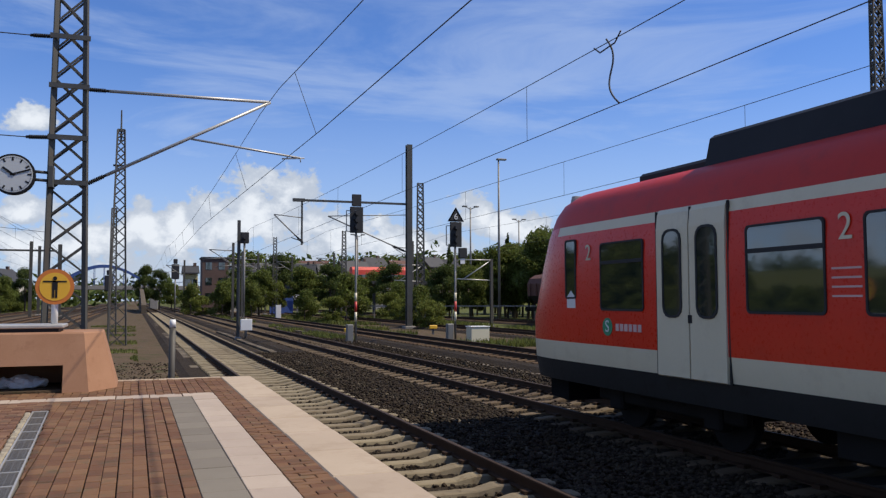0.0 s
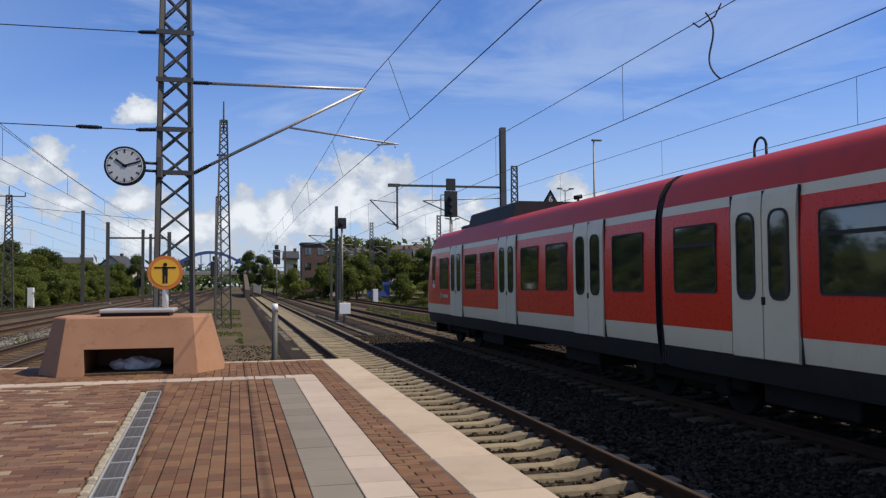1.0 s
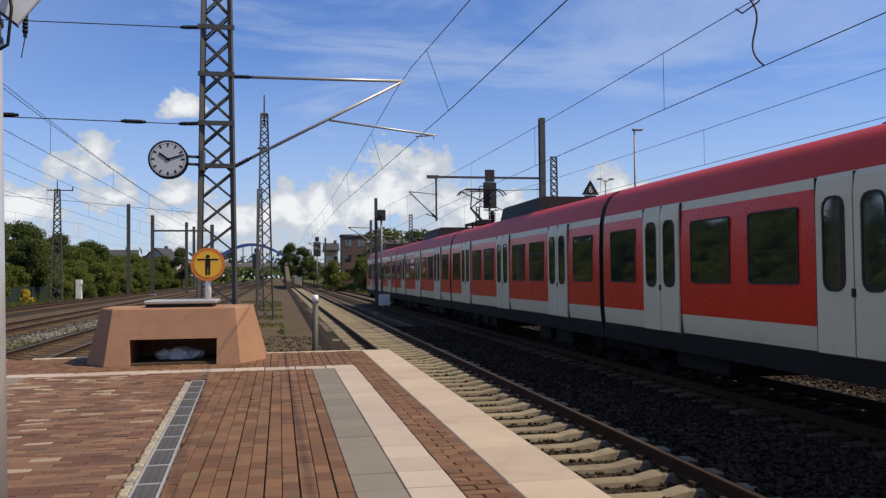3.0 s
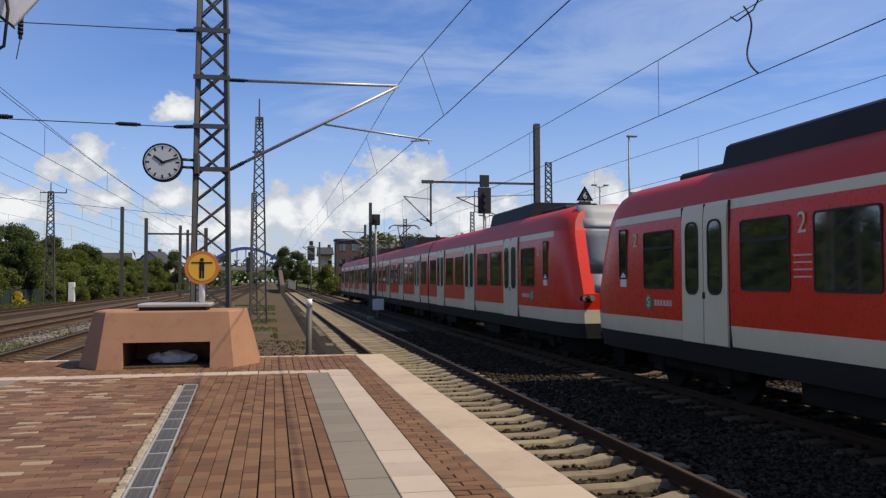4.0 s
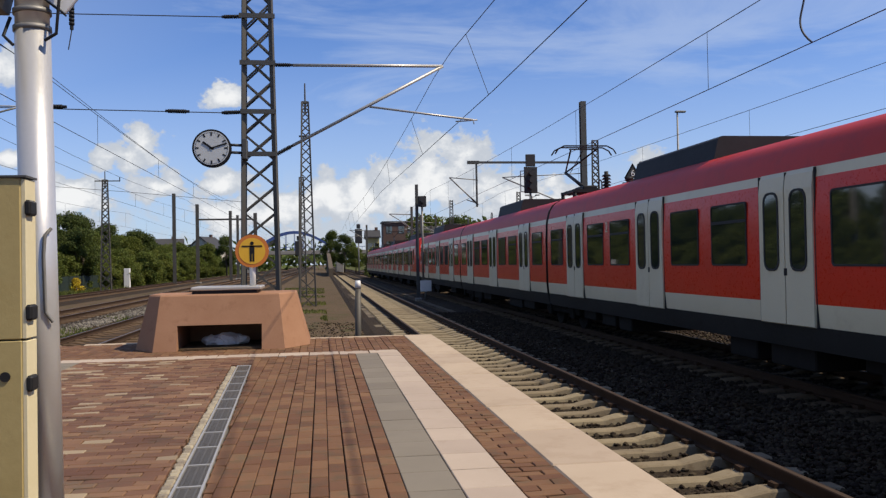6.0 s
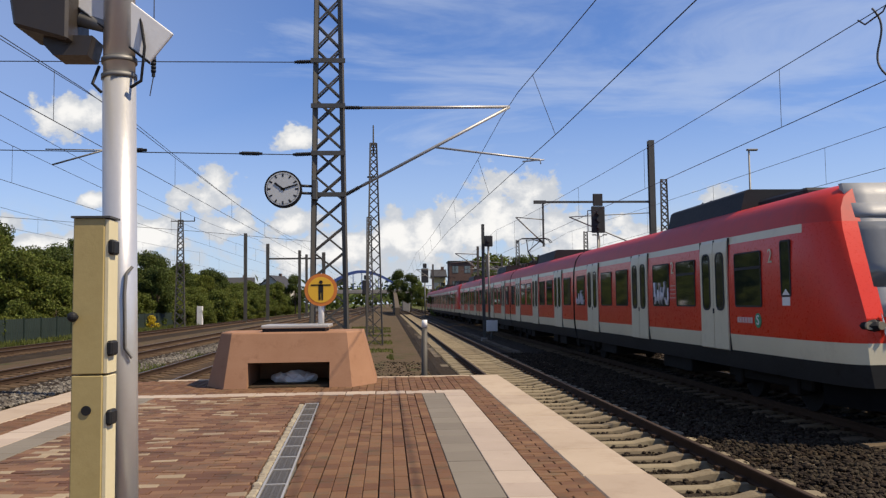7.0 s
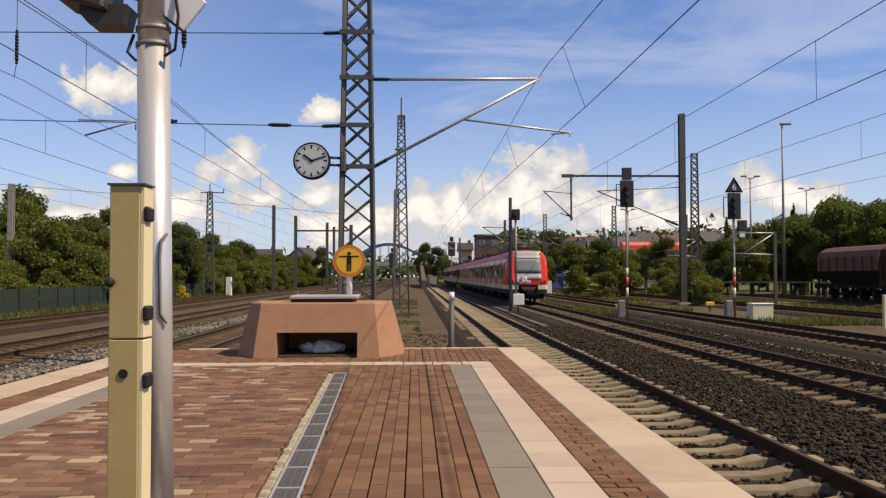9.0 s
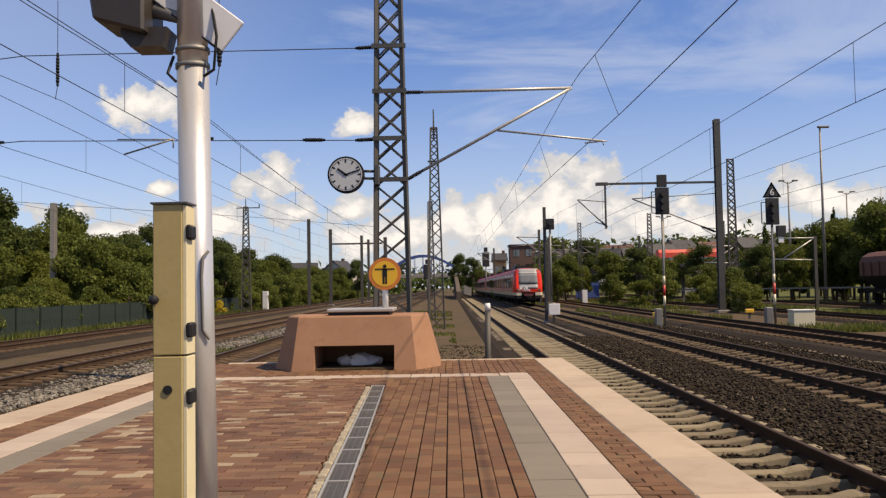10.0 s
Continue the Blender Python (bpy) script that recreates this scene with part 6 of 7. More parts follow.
        part("shaft", bm, CREAM if y < 50 else WHITE, k)
    k = base("triangle_board", pose(23.6, 128.0, GROUND), "white downward triangle on a blue board", "sign")
    bm = BM()
    prism(bm, [(-0.9, 2.9), (0.9, 2.9), (0, 1.5)], -0.05, 0.05)
    part("triangle", bm, WHITE, k)
    bm = BM()
    box(bm, -0.1, 0.1, 0.06, 0.2, -0.3, 2.6)
    part("post", bm, GALV, k)
    bm = BM()
    box(bm, -4.2, -0.6, 0.3, 0.6, 0.0, 2.9, 0.05)
    part("blue_board", bm, BLUE, k)
    # concrete cable trough lids beside the train's track and beyond
    for x, y0, y1, lab in ((1.92, 14, 85, "row of pale edging slabs along the rusty track"), (5.55, 4, 60, "row of pale cable trough lids between the tracks"), (11.0, 8, 70, "row of pale cable trough lids beyond the train's track")):
        t = base("cable_trough", Matrix(), lab, "cable trough")
        verts, faces = [], []
        rng = random.Random(int(x * 7))
        y = y0
        while y < y1:
            k = len(verts)
            dz = rng.uniform(-0.02, 0.01)
            c = x + 0.03 * math.sin(y * 0.4)
            for z in (GROUND - 0.2, GROUND - 0.07 + dz):
                verts += [(c - 0.13, y, z), (c + 0.13, y, z), (c + 0.13, y + 0.97, z), (c - 0.13, y + 0.97, z)]
            faces += [(k + 4, k + 5, k + 6, k + 7), (k, k + 1, k + 5, k + 4), (k + 1, k + 2, k + 6, k + 5), (k + 2, k + 3, k + 7, k + 6), (k + 3, k, k + 4, k + 7)]
            y += 1.0
        tagged(part_data("trough_cover", verts, faces, TROUGH, t), kind="stuff")
    # low railing by the sidings
    r = base("pipe_railing", Matrix(), "low grey pipe railing along the sidings", "railing")
    bm = BM()
    bar(bm, (20, 86, 0.55), (47, 66, 0.55), 0.13)
    part("rail_pipe", bm, GALV, r)
    for k in range(9):
        bm = BM()
        u = k / 8
        bar(bm, (20 + 27 * u, 86 - 20 * u, GROUND - 0.2), (20 + 27 * u, 86 - 20 * u, 0.55), 0.09)
        part("railing_post", bm, GALV, r)


build_line()


# ---------------------------------------------------------------- hopper wagons on the siding
def hopper(y, material, label):
    w = base("hopper_wagon", pose(SIDING, y, RAIL), label, "freight wagon", "parked hopper wagons")
    bm = BM()
    prof = [(-1.45, 2.2), (-1.48, 3.2), (-1.25, 3.65), (-0.75, 3.95), (0, 4.05), (0.75, 3.95), (1.25, 3.65), (1.48, 3.2), (1.45, 2.2), (0.75, 1.15), (-0.75, 1.15)]
    rows = []
    for y_, f in ((-4.3, 0), (-3.3, 1), (3.3, 1), (4.3, 0)):
        rows.append([bm.verts.new((x * (1 if f else 0.98), y_ if z > 2.0 else y_ * 0.72, z)) for x, z in prof])
    n = len(prof)
    for a, b in zip(rows, rows[1:]):
        for i in range(n):
            g = bm.faces.new((a[i], a[(i + 1) % n], b[(i + 1) % n], b[i]))
            g.material_index = 1 if i in (8, 9, 10) else 0
    bm.faces.new(rows[0])
    bm.faces.new(rows[-1])
    hop = part("hopper_body", bm, [material, UNDER], w)
    for k in range(7):
        yy = -3.6 + 1.2 * k
        for s in (-1, 1):
            bm = BM()
            bar(bm, (s * 1.52, yy, 2.2), (s * 1.54, yy, 3.25), 0.08)
            part("rib", bm, material, hop)
    bm = BM()
    for s in (-1, 1):
        box(bm, s * 1.15 - 0.09, s * 1.15 + 0.09, -4.9, 4.9, 0.95, 1.2)
        for yy in (-4.3, 4.3):
            bar(bm, (s * 1.3, yy, 1.0), (s * 1.3, yy, 2.6), 0.07)
        for yy in (-4.95, 4.95):
            rod(bm, (s * 0.88, yy, 1.05), (s * 0.88, yy * 1.10, 1.05), 0.10)
            rod(bm, (s * 0.88, yy * 1.10, 1.05), (s * 0.88, yy * 1.112, 1.05), 0.23, n=14)
    for yy in (-4.9, 4.9):
        box(bm, -1.3, 1.3, yy - 0.08, yy + 0.08, 0.9, 1.25)
    part("underframe", bm, UNDER, w)
    for yy in (-3.0, -1.2, 1.2, 3.0):
        bm = BM()
        for s in (-1, 1):
            rod(bm, (s * 0.69, yy, 0.46), (s * 0.82, yy, 0.46), 0.46, n=18)
            box(bm, s * 1.0 - 0.1, s * 1.0 + 0.1, yy - 0.22, yy + 0.22, 0.35, 0.95, 0.03)
        rod(bm, (-0.8, yy, 0.46), (0.8, yy, 0.46), 0.08, n=8)
        part("wheelset", bm, UNDER, w)
    return w


hopper(60.0, WAGONBROWN, "rust-brown hopper wagon standing on the siding")
hopper(49.0, WAGONGREY, "pale grey hopper wagon with darkened sides on the siding")
hopper(38.0, WAGONBROWN, "rust-brown hopper wagon at the end of the row")

# ---------------------------------------------------------------- hedge, trees, houses, bridge
def leaf_cloud(rng, clumps, n, leaf, flat=1.0):
    """Small bent leaf faces gathered in clumps; clumps are (centre, radii)."""
    verts, faces = [], []
    weights = np.array([r[0] * r[1] * r[2] for _, r in clumps]) ** 0.7
    weights /= weights.sum()
    pick = rng.choice(len(clumps), n, p=weights)
    for k in pick:
        c, r = clumps[k]
        d = rng.normal(size=3)
        d /= np.linalg.norm(d) + 1e-9
        rad = rng.uniform(0.55, 1.08) if rng.random() < 0.85 else rng.uniform(0.1, 0.6)
        p = np.array(c) + d * np.array(r) * rad
        a = rng.normal(size=3) + d * 0.6
        a /= np.linalg.norm(a)
        b = np.cross(a, rng.normal(size=3))
        b /= np.linalg.norm(b) + 1e-9
        c2 = np.cross(a, b)
        s = leaf * rng.uniform(0.6, 1.5)
        i = len(verts)
        verts += [tuple(p - b * s), tuple(p - c2 * s * 0.55 + a * s * 0.2), tuple(p + b * s), tuple(p + c2 * s * 0.55 + a * s * 0.2)]
        faces += [(i, i + 1, i + 2), (i, i + 2, i + 3)]
    return verts, faces


def make_tree(seed, height, spread, trunk, material, n, leaf, label, shape="round", category="tree"):
    rng = np.random.default_rng(seed)
    rr = random.Random(seed)
    t = base("tree" if category == "tree" else "shrub", pose(0, 0, -500), label, category)
    clumps = []
    if shape == "cone":
        for k in range(26):
            u = k / 26
            a = rr.uniform(0, 6.28)
            w = spread * (1 - u) ** 0.85 * rr.uniform(0.45, 0.9)
            clumps.append(((math.cos(a) * w, math.sin(a) * w, height * (0.12 + 0.86 * u)), (0.28 * spread * (1.15 - u), 0.28 * spread * (1.15 - u), height * 0.05)))
    else:
        m = 36 if category == "tree" else 20
        for k in range(m):
            a, u = rr.uniform(0, 6.28), rr.uniform(0, 1)
            low = 0.30 if category == "tree" else 0.08
            z = height * (low + (0.92 - low) * u)
            w = spread * math.sin(math.pi * (0.18 + 0.75 * u)) * rr.uniform(0.35, 1.0)
            s = spread * rr.uniform(0.20, 0.38)
            clumps.append(((math.cos(a) * w * 0.8, math.sin(a) * w * 0.8, z), (s, s, s * rr.uniform(0.6, 0.9))))
    bm = BM()
    rod(bm, (0, 0, -0.3), (0.05 * height * rr.uniform(-1, 1), 0.03 * height, height * 0.55), trunk, trunk * 0.5, n=9)
    for c, r in clumps[:8]:
        rod(bm, (0, 0, height * rr.uniform(0.2, 0.5)), c, trunk * 0.35, trunk * 0.1, n=6)
    part("trunk", bm, BARK, t)
    v, f = leaf_cloud(rng, clumps, n, leaf)
    part_data("crown", v, f, material, t)
    return t


def plant(src, x, y, s, rng, z=GROUND - 0.2):
    t = copy_thing(src, pose(x, y, z, 0, 0, rng.uniform(0, 360)))
    k = s * rng.uniform(0.9, 1.1)
    t.scale = (k, k * rng.uniform(0.9, 1.1), k * rng.uniform(0.92, 1.12))
    return t


def build_green():
    rng = random.Random(21)
    kinds = {
        "mid": make_tree(1, 7.0, 2.7, 0.16, LEAF_A, 12000, 0.105, "leafy green broadleaf tree in the trackside thicket"),
        "bright": make_tree(2, 6.4, 2.5, 0.14, LEAF_B, 12000, 0.105, "fresh light green broadleaf tree in the trackside thicket"),
        "dark": make_tree(3, 8.2, 2.8, 0.18, LEAF_C, 12000, 0.11, "dark green broadleaf tree in the thicket"),
        "fir": make_tree(4, 11.0, 2.1, 0.16, LEAF_C, 6000, 0.15, "dark narrow conifer above the thicket", "cone"),
        "shrub": make_tree(5, 2.6, 1.6, 0.05, LEAF_B, 5500, 0.075, "light green bush beside the tracks", category="bush"),
        "bush": make_tree(6, 3.2, 1.9, 0.06, LEAF_A, 6000, 0.08, "green bush beside the tracks", category="bush"),
        "bloom": make_tree(7, 2.1, 1.1, 0.05, BLOOM, 1500, 0.10, "yellow flowering broom bush by the fence", category="bush"),
    }
    src = list(kinds.values())
    for k, g in (("mid", "thicket trees"), ("bright", "thicket trees"), ("dark", "thicket trees"), ("fir", "conifers"), ("shrub", "trackside bushes"), ("bush", "trackside bushes")):
        kinds[k]["group"] = g
    # the thicket behind the green fence: low in front, taller behind
    y = 24.0
    while y < 230:
        low = 0.42 if y < 52 else 0.7 if y < 60 else 1.0
        plant(kinds[rng.choice(("bush", "shrub", "bush"))], -22.9 - rng.uniform(0, 0.8), y, (rng.uniform(0.9, 1.3) if y < 80 else 1.2) * max(0.7, low), rng)
        plant(kinds[rng.choice(("mid", "bright", "mid", "dark"))], -25.6 - rng.uniform(0, 2.0), y + rng.uniform(-1, 1), rng.uniform(0.70, 0.92) * low, rng)
        plant(kinds[rng.choice(("mid", "bright", "mid", "dark"))], -30.5 - rng.uniform(0, 3), y + rng.uniform(-1, 1), rng.uniform(0.95, 1.15) * low, rng)
        y += 2.8 if y < 100 else 4.2
    for k in range(12):
        plant(kinds["bush" if k % 2 else "shrub"], -20.6 - rng.uniform(0, 0.8), 88 + k * 5, rng.uniform(0.8, 1.3), rng)
    plant(kinds["bloom"], -21.6, 78.0, 0.8, rng)
    plant(kinds["fir"], -19.9 - 3, 84.0, 0.62, rng)
    plant(kinds["fir"], -24.5, 86.0, 0.66, rng)
    plant(kinds["dark"], -22.3, 82.5, 0.8, rng)
    # wooded rise farther left
    for k in range(75):
        x = -40 - 62 * rng.random() ** 1.3
        plant(kinds[rng.choice(("mid", "dark", "bright", "mid"))], x, max(94, -1.65 * x) + rng.uniform(0, 45), 1.1, rng, GROUND - 0.4 + max(0.0, (-44 - x) * 0.122))
    # trees behind the freight wagons
    for k in range(46):
        u = k / 45
        plant(kinds[rng.choice(("mid", "bright", "mid", "mid"))], 38 + rng.uniform(0, 8) + 3 * u, 40 + 62 * u + rng.uniform(-2, 2), rng.uniform(0.95, 1.3), rng)
    for k in range(14):
        plant(kinds[rng.choice(("mid", "dark"))], 52 + rng.uniform(0, 22), 45 + 70 * rng.random(), rng.uniform(1.3, 1.6), rng)
    for x, y, s in ((41, 63, 0.95), (47, 70, 1.1), (42.5, 92, 0.9), (50, 78, 1.05), (38, 100, 0.85), (56, 66, 1.15), (46, 110, 0.9)):
        plant(kinds["fir"], x, y, s, rng)
    # shrubs and trees among the sidings
    for x, y, s, k in ((21.4, 60.5, 0.8, "shrub"), (22.4, 62.5, 0.75, "shrub"), (21.9, 64.0, 0.9, "bush"), (18.8, 82, 1.0, "shrub"), (17.0, 88, 1.1, "bush"), (20.5, 84, 1.25, "bush"), (24.5, 78, 0.9, "shrub"),
                       (23.5, 96, 1.3, "bush"), (14.0, 108, 1.2, "bush"), (10.8, 112, 1.5, "bush"), (12.4, 118, 0.75, "mid"), (15.6, 112, 0.95, "mid"), (18.4, 116, 0.85, "bright"), (21.5, 112, 0.9, "mid"), (25, 112, 0.85, "dark"), (28.5, 108, 0.9, "mid"), (32, 106, 0.9, "dark"),
                       (8.6, 118, 1.2, "shrub"), (7.6, 124, 1.2, "bush"), (30, 96, 1.2, "bush"), (27, 90, 1.2, "shrub"), (34, 92, 0.8, "dark"), (36, 88, 0.85, "mid"), (2.3, 210, 1.2, "dark"), (5.5, 205, 1.1, "dark"), (7.8, 195, 0.9, "mid"), (-26, 160, 1.0, "mid"), (-22, 165, 0.9, "mid"), (-19, 172, 0.9, "dark"), (16.5, 140, 1.0, "dark"), (20.5, 145, 1.0, "mid"), (24.5, 150, 1.1, "dark"), (29, 150, 1.1, "mid"), (34, 145, 1.1, "dark"), (39, 140, 1.1, "mid"), (44, 132, 1.1, "dark"), (49, 128, 1.1, "mid"), (55, 124, 1.2, "dark")):
        plant(kinds[k], x, y, s, rng)
    for o in src:
        for ch in list(o.children):
            bpy.data.objects.remove(ch)
        bpy.data.objects.remove(o)


def build_grass():
    rng = np.random.default_rng(9)

    def field(n, x0, x1, y0, y1, h, label, keep=None, z=GROUND - 0.17):
        x, y = rng.uniform(x0, x1, n), y0 + (y1 - y0) * rng.uniform(0, 1, n) ** 1.3
        if keep is not None:
            ok = keep(x, y)
            x, y = x[ok], y[ok]
        n = len(x)
        a = rng.uniform(0, 6.28, n)
        hh = h * rng.uniform(0.4, 1.4, n)
        w = hh * 0.11 + 0.01
        lx, ly = rng.normal(0, 0.35, n) * hh, rng.normal(0, 0.35, n) * hh
        v = np.empty((n, 3, 3))
        v[:, 0] = np.stack([x - np.cos(a) * w, y - np.sin(a) * w, np.full(n, z)], -1)
        v[:, 1] = np.stack([x + np.cos(a) * w, y + np.sin(a) * w, np.full(n, z)], -1)
        v[:, 2] = np.stack([x + lx, y + ly, z + hh], -1)
        f = np.arange(3 * n).reshape(-1, 3)
        tagged(part_data("grass", v.reshape(-1, 3).tolist(), f.tolist(), GRASS), label, "grass", kind="stuff")

    def patchy(scale, cut):
        return lambda x, y: np.array([noise.noise((a * scale, b * scale, 3.0)) > cut for a, b in zip(x, y)])
    field(14000, -3.4, 0.2, 32, 80, 0.10, "patchy green grass strip behind the platform", patchy(0.22, 0.05))
    field(9000, 9.9, 11.6, 45, 120, 0.25, "weeds along the train's track", patchy(0.15, 0.0))
    field(16000, 15.8, 20.7, 36, 130, 0.28, "rough grass between the sidings", patchy(0.12, 0.02))
    field(12000, 24.6, 27.2, 34, 110, 0.35, "tall rough grass beside the siding", patchy(0.1, -0.3))
    field(12000, -22.6, -20.2, 20, 120, 0.35, "long grass below the green fence")
    field(5000, -9.2, -7.9, 20, 70, 0.2, "weeds in the gravel between the tracks", patchy(0.3, 0.1))


def build_fence():
    f = base("green_fence", Matrix(), "dark green mesh fence along the outer track", "fence")
    post = tile_mesh("fence_post", 0.08, 0.08, GREENFENCE, 1.95, 0.0)
    bm = BM()
    fold = [(0.03 * (1 if k % 4 < 2 else -1), 0.0625 * k) for k in range(40)]
    prism(bm, fold + [(u + 0.02, v) for u, v in reversed(fold)], -1.8, -0.08, axis="z")
    panel = bpy.data.meshes.new("fence_panel")
    bm.to_mesh(panel)
    bm.free()
    panel.materials.append(GREENFENCE)
    for k in range(40):
        y = 22 + k * 2.5
        for me, name in ((post, "fence_post"), (panel, "fence_panel")):
            o = new(name, me)
            o.parent, o.matrix_basis = f, pose(-22.0, y + (0.02 if me is panel else 0), 0.60)


def house(x, y, z, w, d, h, roof, wall_m, roof_m, label, turn=0, floors=2, flat=False):
    e = base("house", pose(x, y, z, 0, 0, turn), label, "house", "houses on the rise")
    bm = BM()
    box(bm, -w / 2, w / 2, -d / 2, d / 2, -4, h)
    if not flat:
        prism(bm, [(-d / 2, h), (d / 2, h), (0, h + roof)], -w / 2 + 0.02, w / 2 - 0.02, axis="x")
    part("wall", bm, wall_m, e)
    bm = BM()
    if flat:
        box(bm, -w / 2 - 0.2, w / 2 + 0.2, -d / 2 - 0.2, d / 2 + 0.2, h, h + 0.3)
    else:
        for s in (-1, 1):
            n = Vector((0, s * roof, d / 2)).normalized() * 0.18
            o = [(s * (d / 2 + 0.4), h - 0.4 * roof / (d / 2)), (0, h + roof), (0, h + roof + 0.25), (s * (d / 2 + 0.4), h - 0.4 * roof / (d / 2) + 0.25)]
            prism(bm, o, -w / 2 - 0.3, w / 2 + 0.3, axis="x")
    part("roof", bm, roof_m, e)
    if not flat:
        bm = BM()
        box(bm, w * 0.2, w * 0.2 + 0.6, -0.3, 0.3, h + roof * 0.5, h + roof + 0.8)
        part("chimney", bm, mat_brick, e)
    n = max(2, int(w / 2.6))
    for fl in range(floors):
        for k in range(n):
            bm = BM()
            cx = -w / 2 + (k + 0.5) * w / n
            cz = 1.2 + fl * 2.8
            if cz + 1.3 > h + 0.3:
                continue
            box(bm, cx - 0.55, cx + 0.55, -d / 2 - 0.04, -d / 2 + 0.02, cz, cz + 1.3)
            part("window", bm, TGLASS, e)
    return e


mat_brick = mat("brick_wall", (0.075, 0.045, 0.034), (0.12, 0.07, 0.052), 0.85, coarse=0.5, fine=8, bump=0.3)
mat_plaster = mat("pale_plaster", (0.36, 0.33, 0.28), (0.46, 0.43, 0.37), 0.85, coarse=0.4, fine=8, bump=0.1)
mat_slate = mat("slate_roof", (0.020, 0.020, 0.022), (0.040, 0.038, 0.038), 0.7, coarse=0.6, fine=8, bump=0.2)
mat_tileroof = mat("tile_roof", (0.09, 0.042, 0.03), (0.13, 0.06, 0.042), 0.75, coarse=0.6, fine=8, bump=0.2)
mat_ochrewall = mat("ochre_plaster", (0.46, 0.36, 0.14), (0.54, 0.43, 0.19), 0.85, coarse=0.4, fine=8, bump=0.1)
mat_signal_red = mat("bright_red_sheet", (0.55, 0.05, 0.03), (0.62, 0.07, 0.04), 0.5, coarse=0.4, fine=8, bump=0.05)


def build_distance():
    rng = random.Random(41)
    bm = BM()
    prism(bm, [(-44, GROUND - 0.3), (-110, GROUND + 7.8), (-300, GROUND + 7.8), (-300, GROUND - 1)], 90, 260)
    tagged(part("rising_bank", bm, GRASSY), "grassy bank rising behind the thicket", "hill", kind="structure")
    # wooded rise with houses beyond the sidings
    bm = BM()
    nx, ny = 40, 12
    grid = []
    for j in range(ny):
        row = []
        for i in range(nx):
            x, y = -30 + 330 * i / (nx - 1), 175 + 260 * j / (ny - 1)
            u = min(1.0, j / 5.0)
            side = max(0.0, min(1.0, (x - 6) / 55))
            row.append(bm.verts.new((x, y, GROUND - 1.0 + 12.0 * (3 * u * u - 2 * u ** 3) * side + rng.uniform(-0.4, 0.4))))
        grid.append(row)
    for j in range(ny - 1):
        for i in range(nx - 1):
            bm.faces.new((grid[j][i], grid[j][i + 1], grid[j + 1][i + 1], grid[j + 1][i]))
    tagged(part("hillside", bm, GRASSY), "distant grassy rise beyond the sidings", "hill", kind="structure")
    for k in range(22):
        x = 30 + 5.2 * k + rng.uniform(-2, 2)
        y = 232 + rng.uniform(-22, 26)
        z = 0.6 + (y - 205) * 0.12 + min(1, (x - 30) / 40) * 1.6
        house(x, y, z, rng.uniform(6, 9), rng.uniform(6, 8), rng.uniform(3.0, 4.6), rng.uniform(2.6, 3.6),
              rng.choice((mat_plaster, mat_brick, mat_brick, mat_slate)), rng.choice((mat_slate, mat_slate, mat_slate, mat_tileroof)), "distant gabled house with dark roof on the rise", rng.uniform(-25, 25))
    house(13.9, 160, 0.0, 4.6, 5, 8.8, 0, mat_brick, mat_slate, "dark brick block beyond the tracks", 0, 3, True)
    house(10.4, 172, 0.0, 2.6, 4, 6.6, 1.2, mat_ochrewall, mat_slate, "small ochre house beyond the tracks", 0, 2)
    house(18.2, 168, 0.0, 3.2, 5, 7.6, 0, mat_plaster, mat_slate, "pale house beside the brick block", 0, 2, True)
    house(-27.0, 205, 0.0, 7.0, 6, 5.6, 2.4, mat_plaster, mat_slate, "white gabled house behind the thicket", 70, 2)
    house(-38.0, 210, 0.0, 9.0, 7, 5.2, 2.6, mat_plaster, mat_slate, "pale gabled house behind the thicket", 10, 2)
    # dark canopy over a far platform, with a red train roof behind it
    c = base("platform_canopy", pose(44, 118, GROUND), "long dark canopy over a far platform", "canopy")
    bm = BM()
    prism(bm, [(-3.2, 4.3), (0, 3.8), (3.2, 4.3), (3.2, 4.75), (0, 4.25), (-3.2, 4.75)], -13, 13, axis="x")
    part("roof", bm, mat_slate, c)
    for k in range(6):
        bm = BM()
        box(bm, -11 + k * 4.4 - 0.18, -11 + k * 4.4 + 0.18, -0.18, 0.18, -0.3, 4.0)
        part("column", bm, MASTSTEEL, c)
    r = base("parked_train", pose(54, 188, 5.2), "bright red roof of a parked train", "train")
    bm = BM()
    prism(bm, [(-1.5, 0), (-1.5, 2.9), (-1.0, 3.6), (1.0, 3.6), (1.5, 2.9), (1.5, 0)], -7, 7, axis="x")
    part("body", bm, mat_signal_red, r)
    bm = BM()
    box(bm, -7.1, 7.1, -1.53, 1.53, 1.1, 1.8)
    part("window_band", bm, TGLASS, r)
    bm = BM()
    box(bm, -9, 9, -2, 2, -7.8, 0.0)
    tagged(part("embankment", bm, CONCRETE, at=pose(54, 188, 5.2)), "grey retaining wall under the parked train", "wall", kind="structure")
    # blue arch bridge across the tracks
    b = base("arch_bridge", pose(-7.2, 225, 0), "distant road bridge with a dark blue steel arch", "bridge")
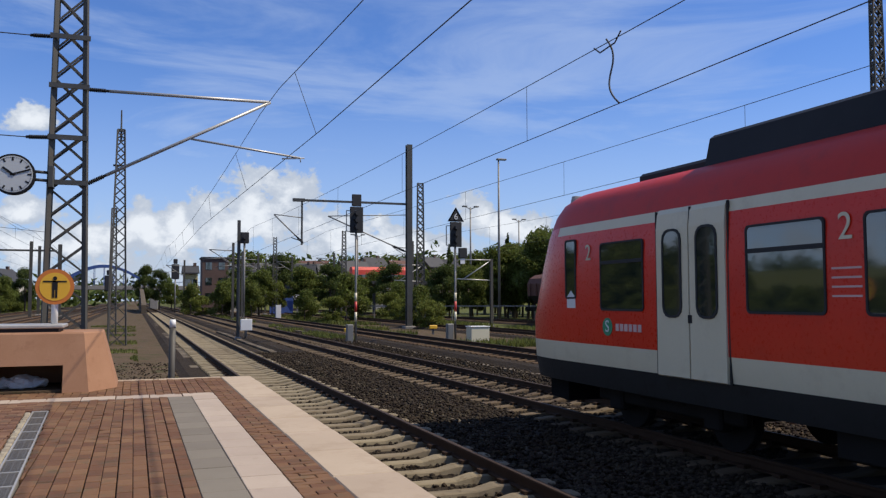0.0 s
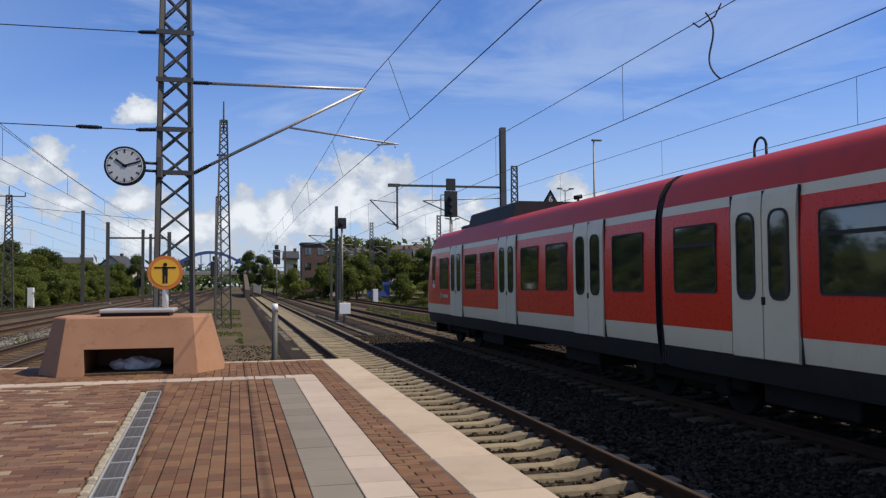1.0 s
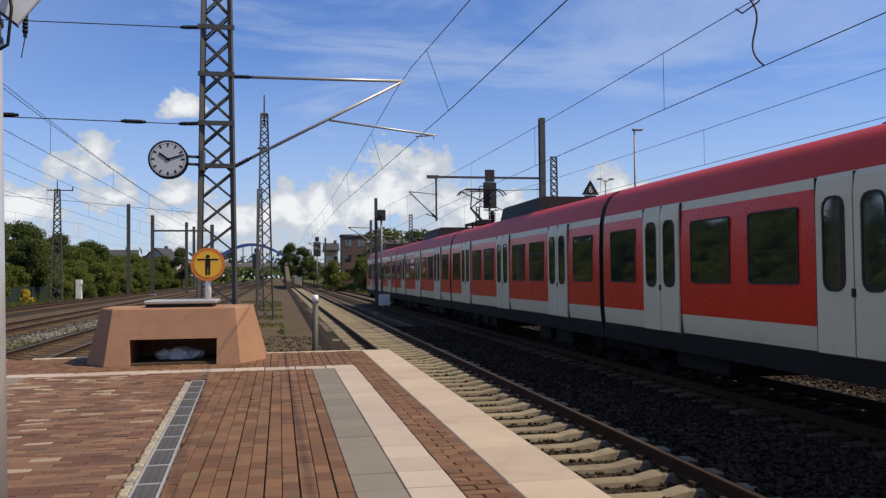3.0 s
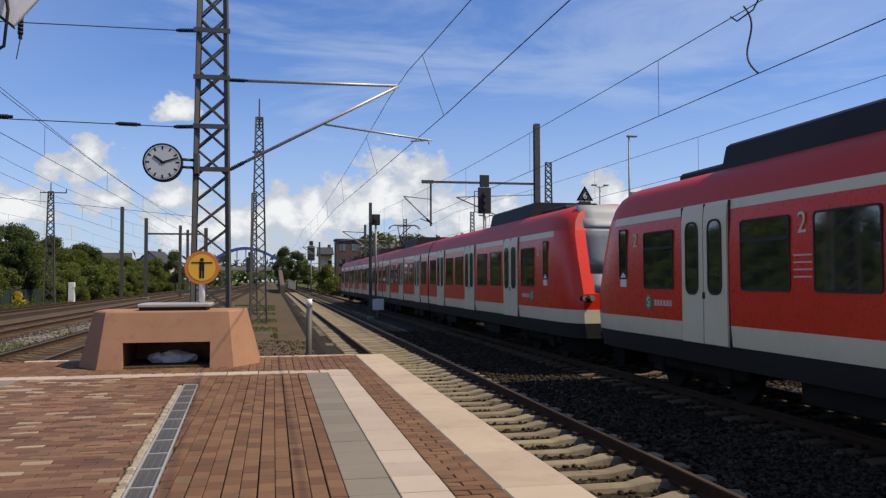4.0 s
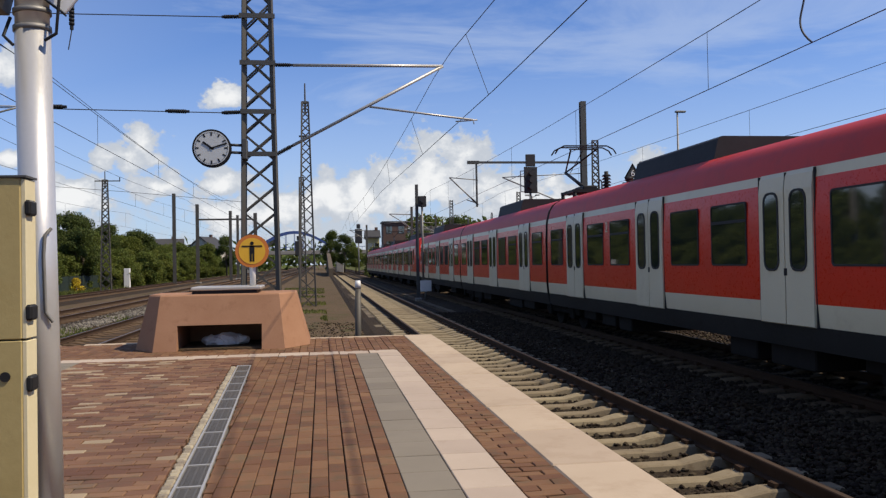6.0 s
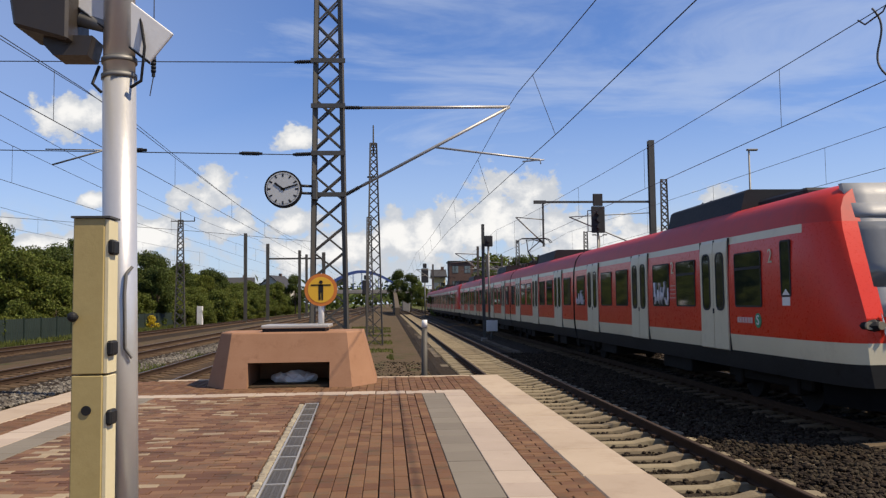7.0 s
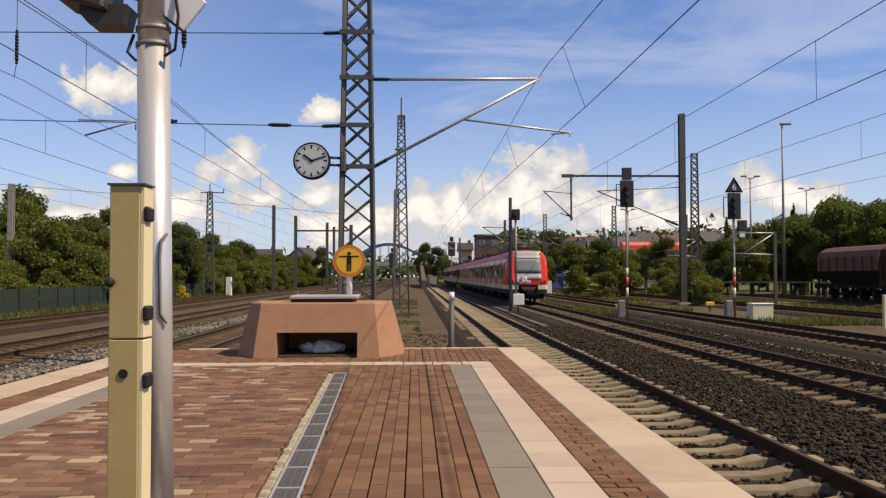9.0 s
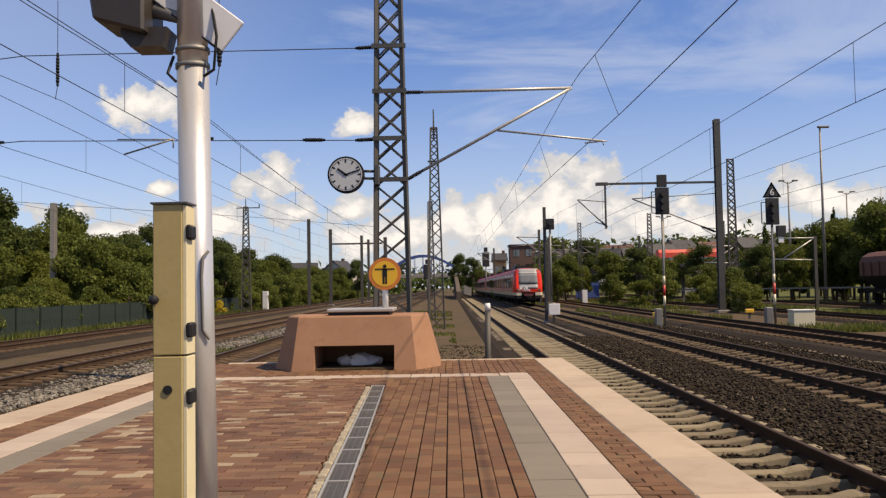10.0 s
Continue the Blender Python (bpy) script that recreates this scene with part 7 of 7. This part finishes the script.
    for yy in (0.0, 6.0):
        bm = BM()
        pts = [(-11.5 + 23 * k / 20, 4.6 + 5.3 * math.sin(math.pi * k / 20)) for k in range(21)]
        prism(bm, [(u, v + 0.28) for u, v in pts] + [(u, v - 0.28) for u, v in reversed(pts)], yy - 0.25, yy + 0.25)
        part("arch", bm, BLUE, b)
        for k in range(2, 19, 2):
            bm = BM()
            rod(bm, (pts[k][0], yy, 4.6), (pts[k][0], yy, pts[k][1]), 0.07, n=6)
            part("hanger", bm, BLUE, b)
    bm = BM()
    box(bm, -38, 30, -0.6, 6.6, 3.9, 4.9, 0.05)
    part("deck", bm, CONCRETE, b)
    for x in (-30, -12, 12.0):
        bm = BM()
        box(bm, x - 1.0, x + 1.0, 0, 6, GROUND - 0.5, 3.9, 0.1)
        part("pier", bm, CONCRETE, b)
    bm = BM()
    bar(bm, (-38, -0.5, 5.8), (30, -0.5, 5.8), 0.12)
    for k in range(35):
        bar(bm, (-38 + 2 * k, -0.5, 4.8), (-38 + 2 * k, -0.5, 5.8), 0.08)
    part("parapet", bm, BLUE, b)
    # a retaining wall beside the far track
    bm = BM()
    prism(bm, [(150, GROUND - 0.2), (215, GROUND - 0.2), (215, 4.2), (190, 3.2), (165, 1.6), (150, 0.4)], 1.2, 2.0, axis="x")
    tagged(part("retaining_wall", bm, TROUGH), "pale sloping retaining wall beside the far tracks", "wall", kind="structure")
    # far woods closing the horizon
    rng2 = np.random.default_rng(55)
    clumps = []
    for k in range(420):
        x = rng2.uniform(-420, 520)
        y = rng2.uniform(300, 430)
        h = rng2.uniform(7, 13) + (min(12, max(0, (x - 20) * 0.12)) if x > 20 else min(14, max(0, (-60 - x) * 0.1)))
        clumps.append(((x, y, h * 0.45), (rng2.uniform(6, 12), 5, h * 0.55)))
    v, f = leaf_cloud(rng2, clumps, 26000, 1.5)
    tagged(part_data("far_woods", v, f, LEAF_C), "dark woods along the horizon", "woods", kind="stuff")
    clumps = []
    for k in range(120):
        x = rng2.uniform(28, 150)
        y = rng2.uniform(195, 275)
        z = 2.0 + (y - 195) * 0.16
        clumps.append(((x, y, z), (rng2.uniform(2.0, 4.5), 3, rng2.uniform(2.0, 4.0))))
    v, f = leaf_cloud(rng2, clumps, 22000, 0.55)
    tagged(part_data("hillside_trees", v, f, LEAF_A), "trees and bushes between the houses on the rise", "woods", kind="stuff")


build_green()
build_grass()
build_fence()
build_distance()

motions()
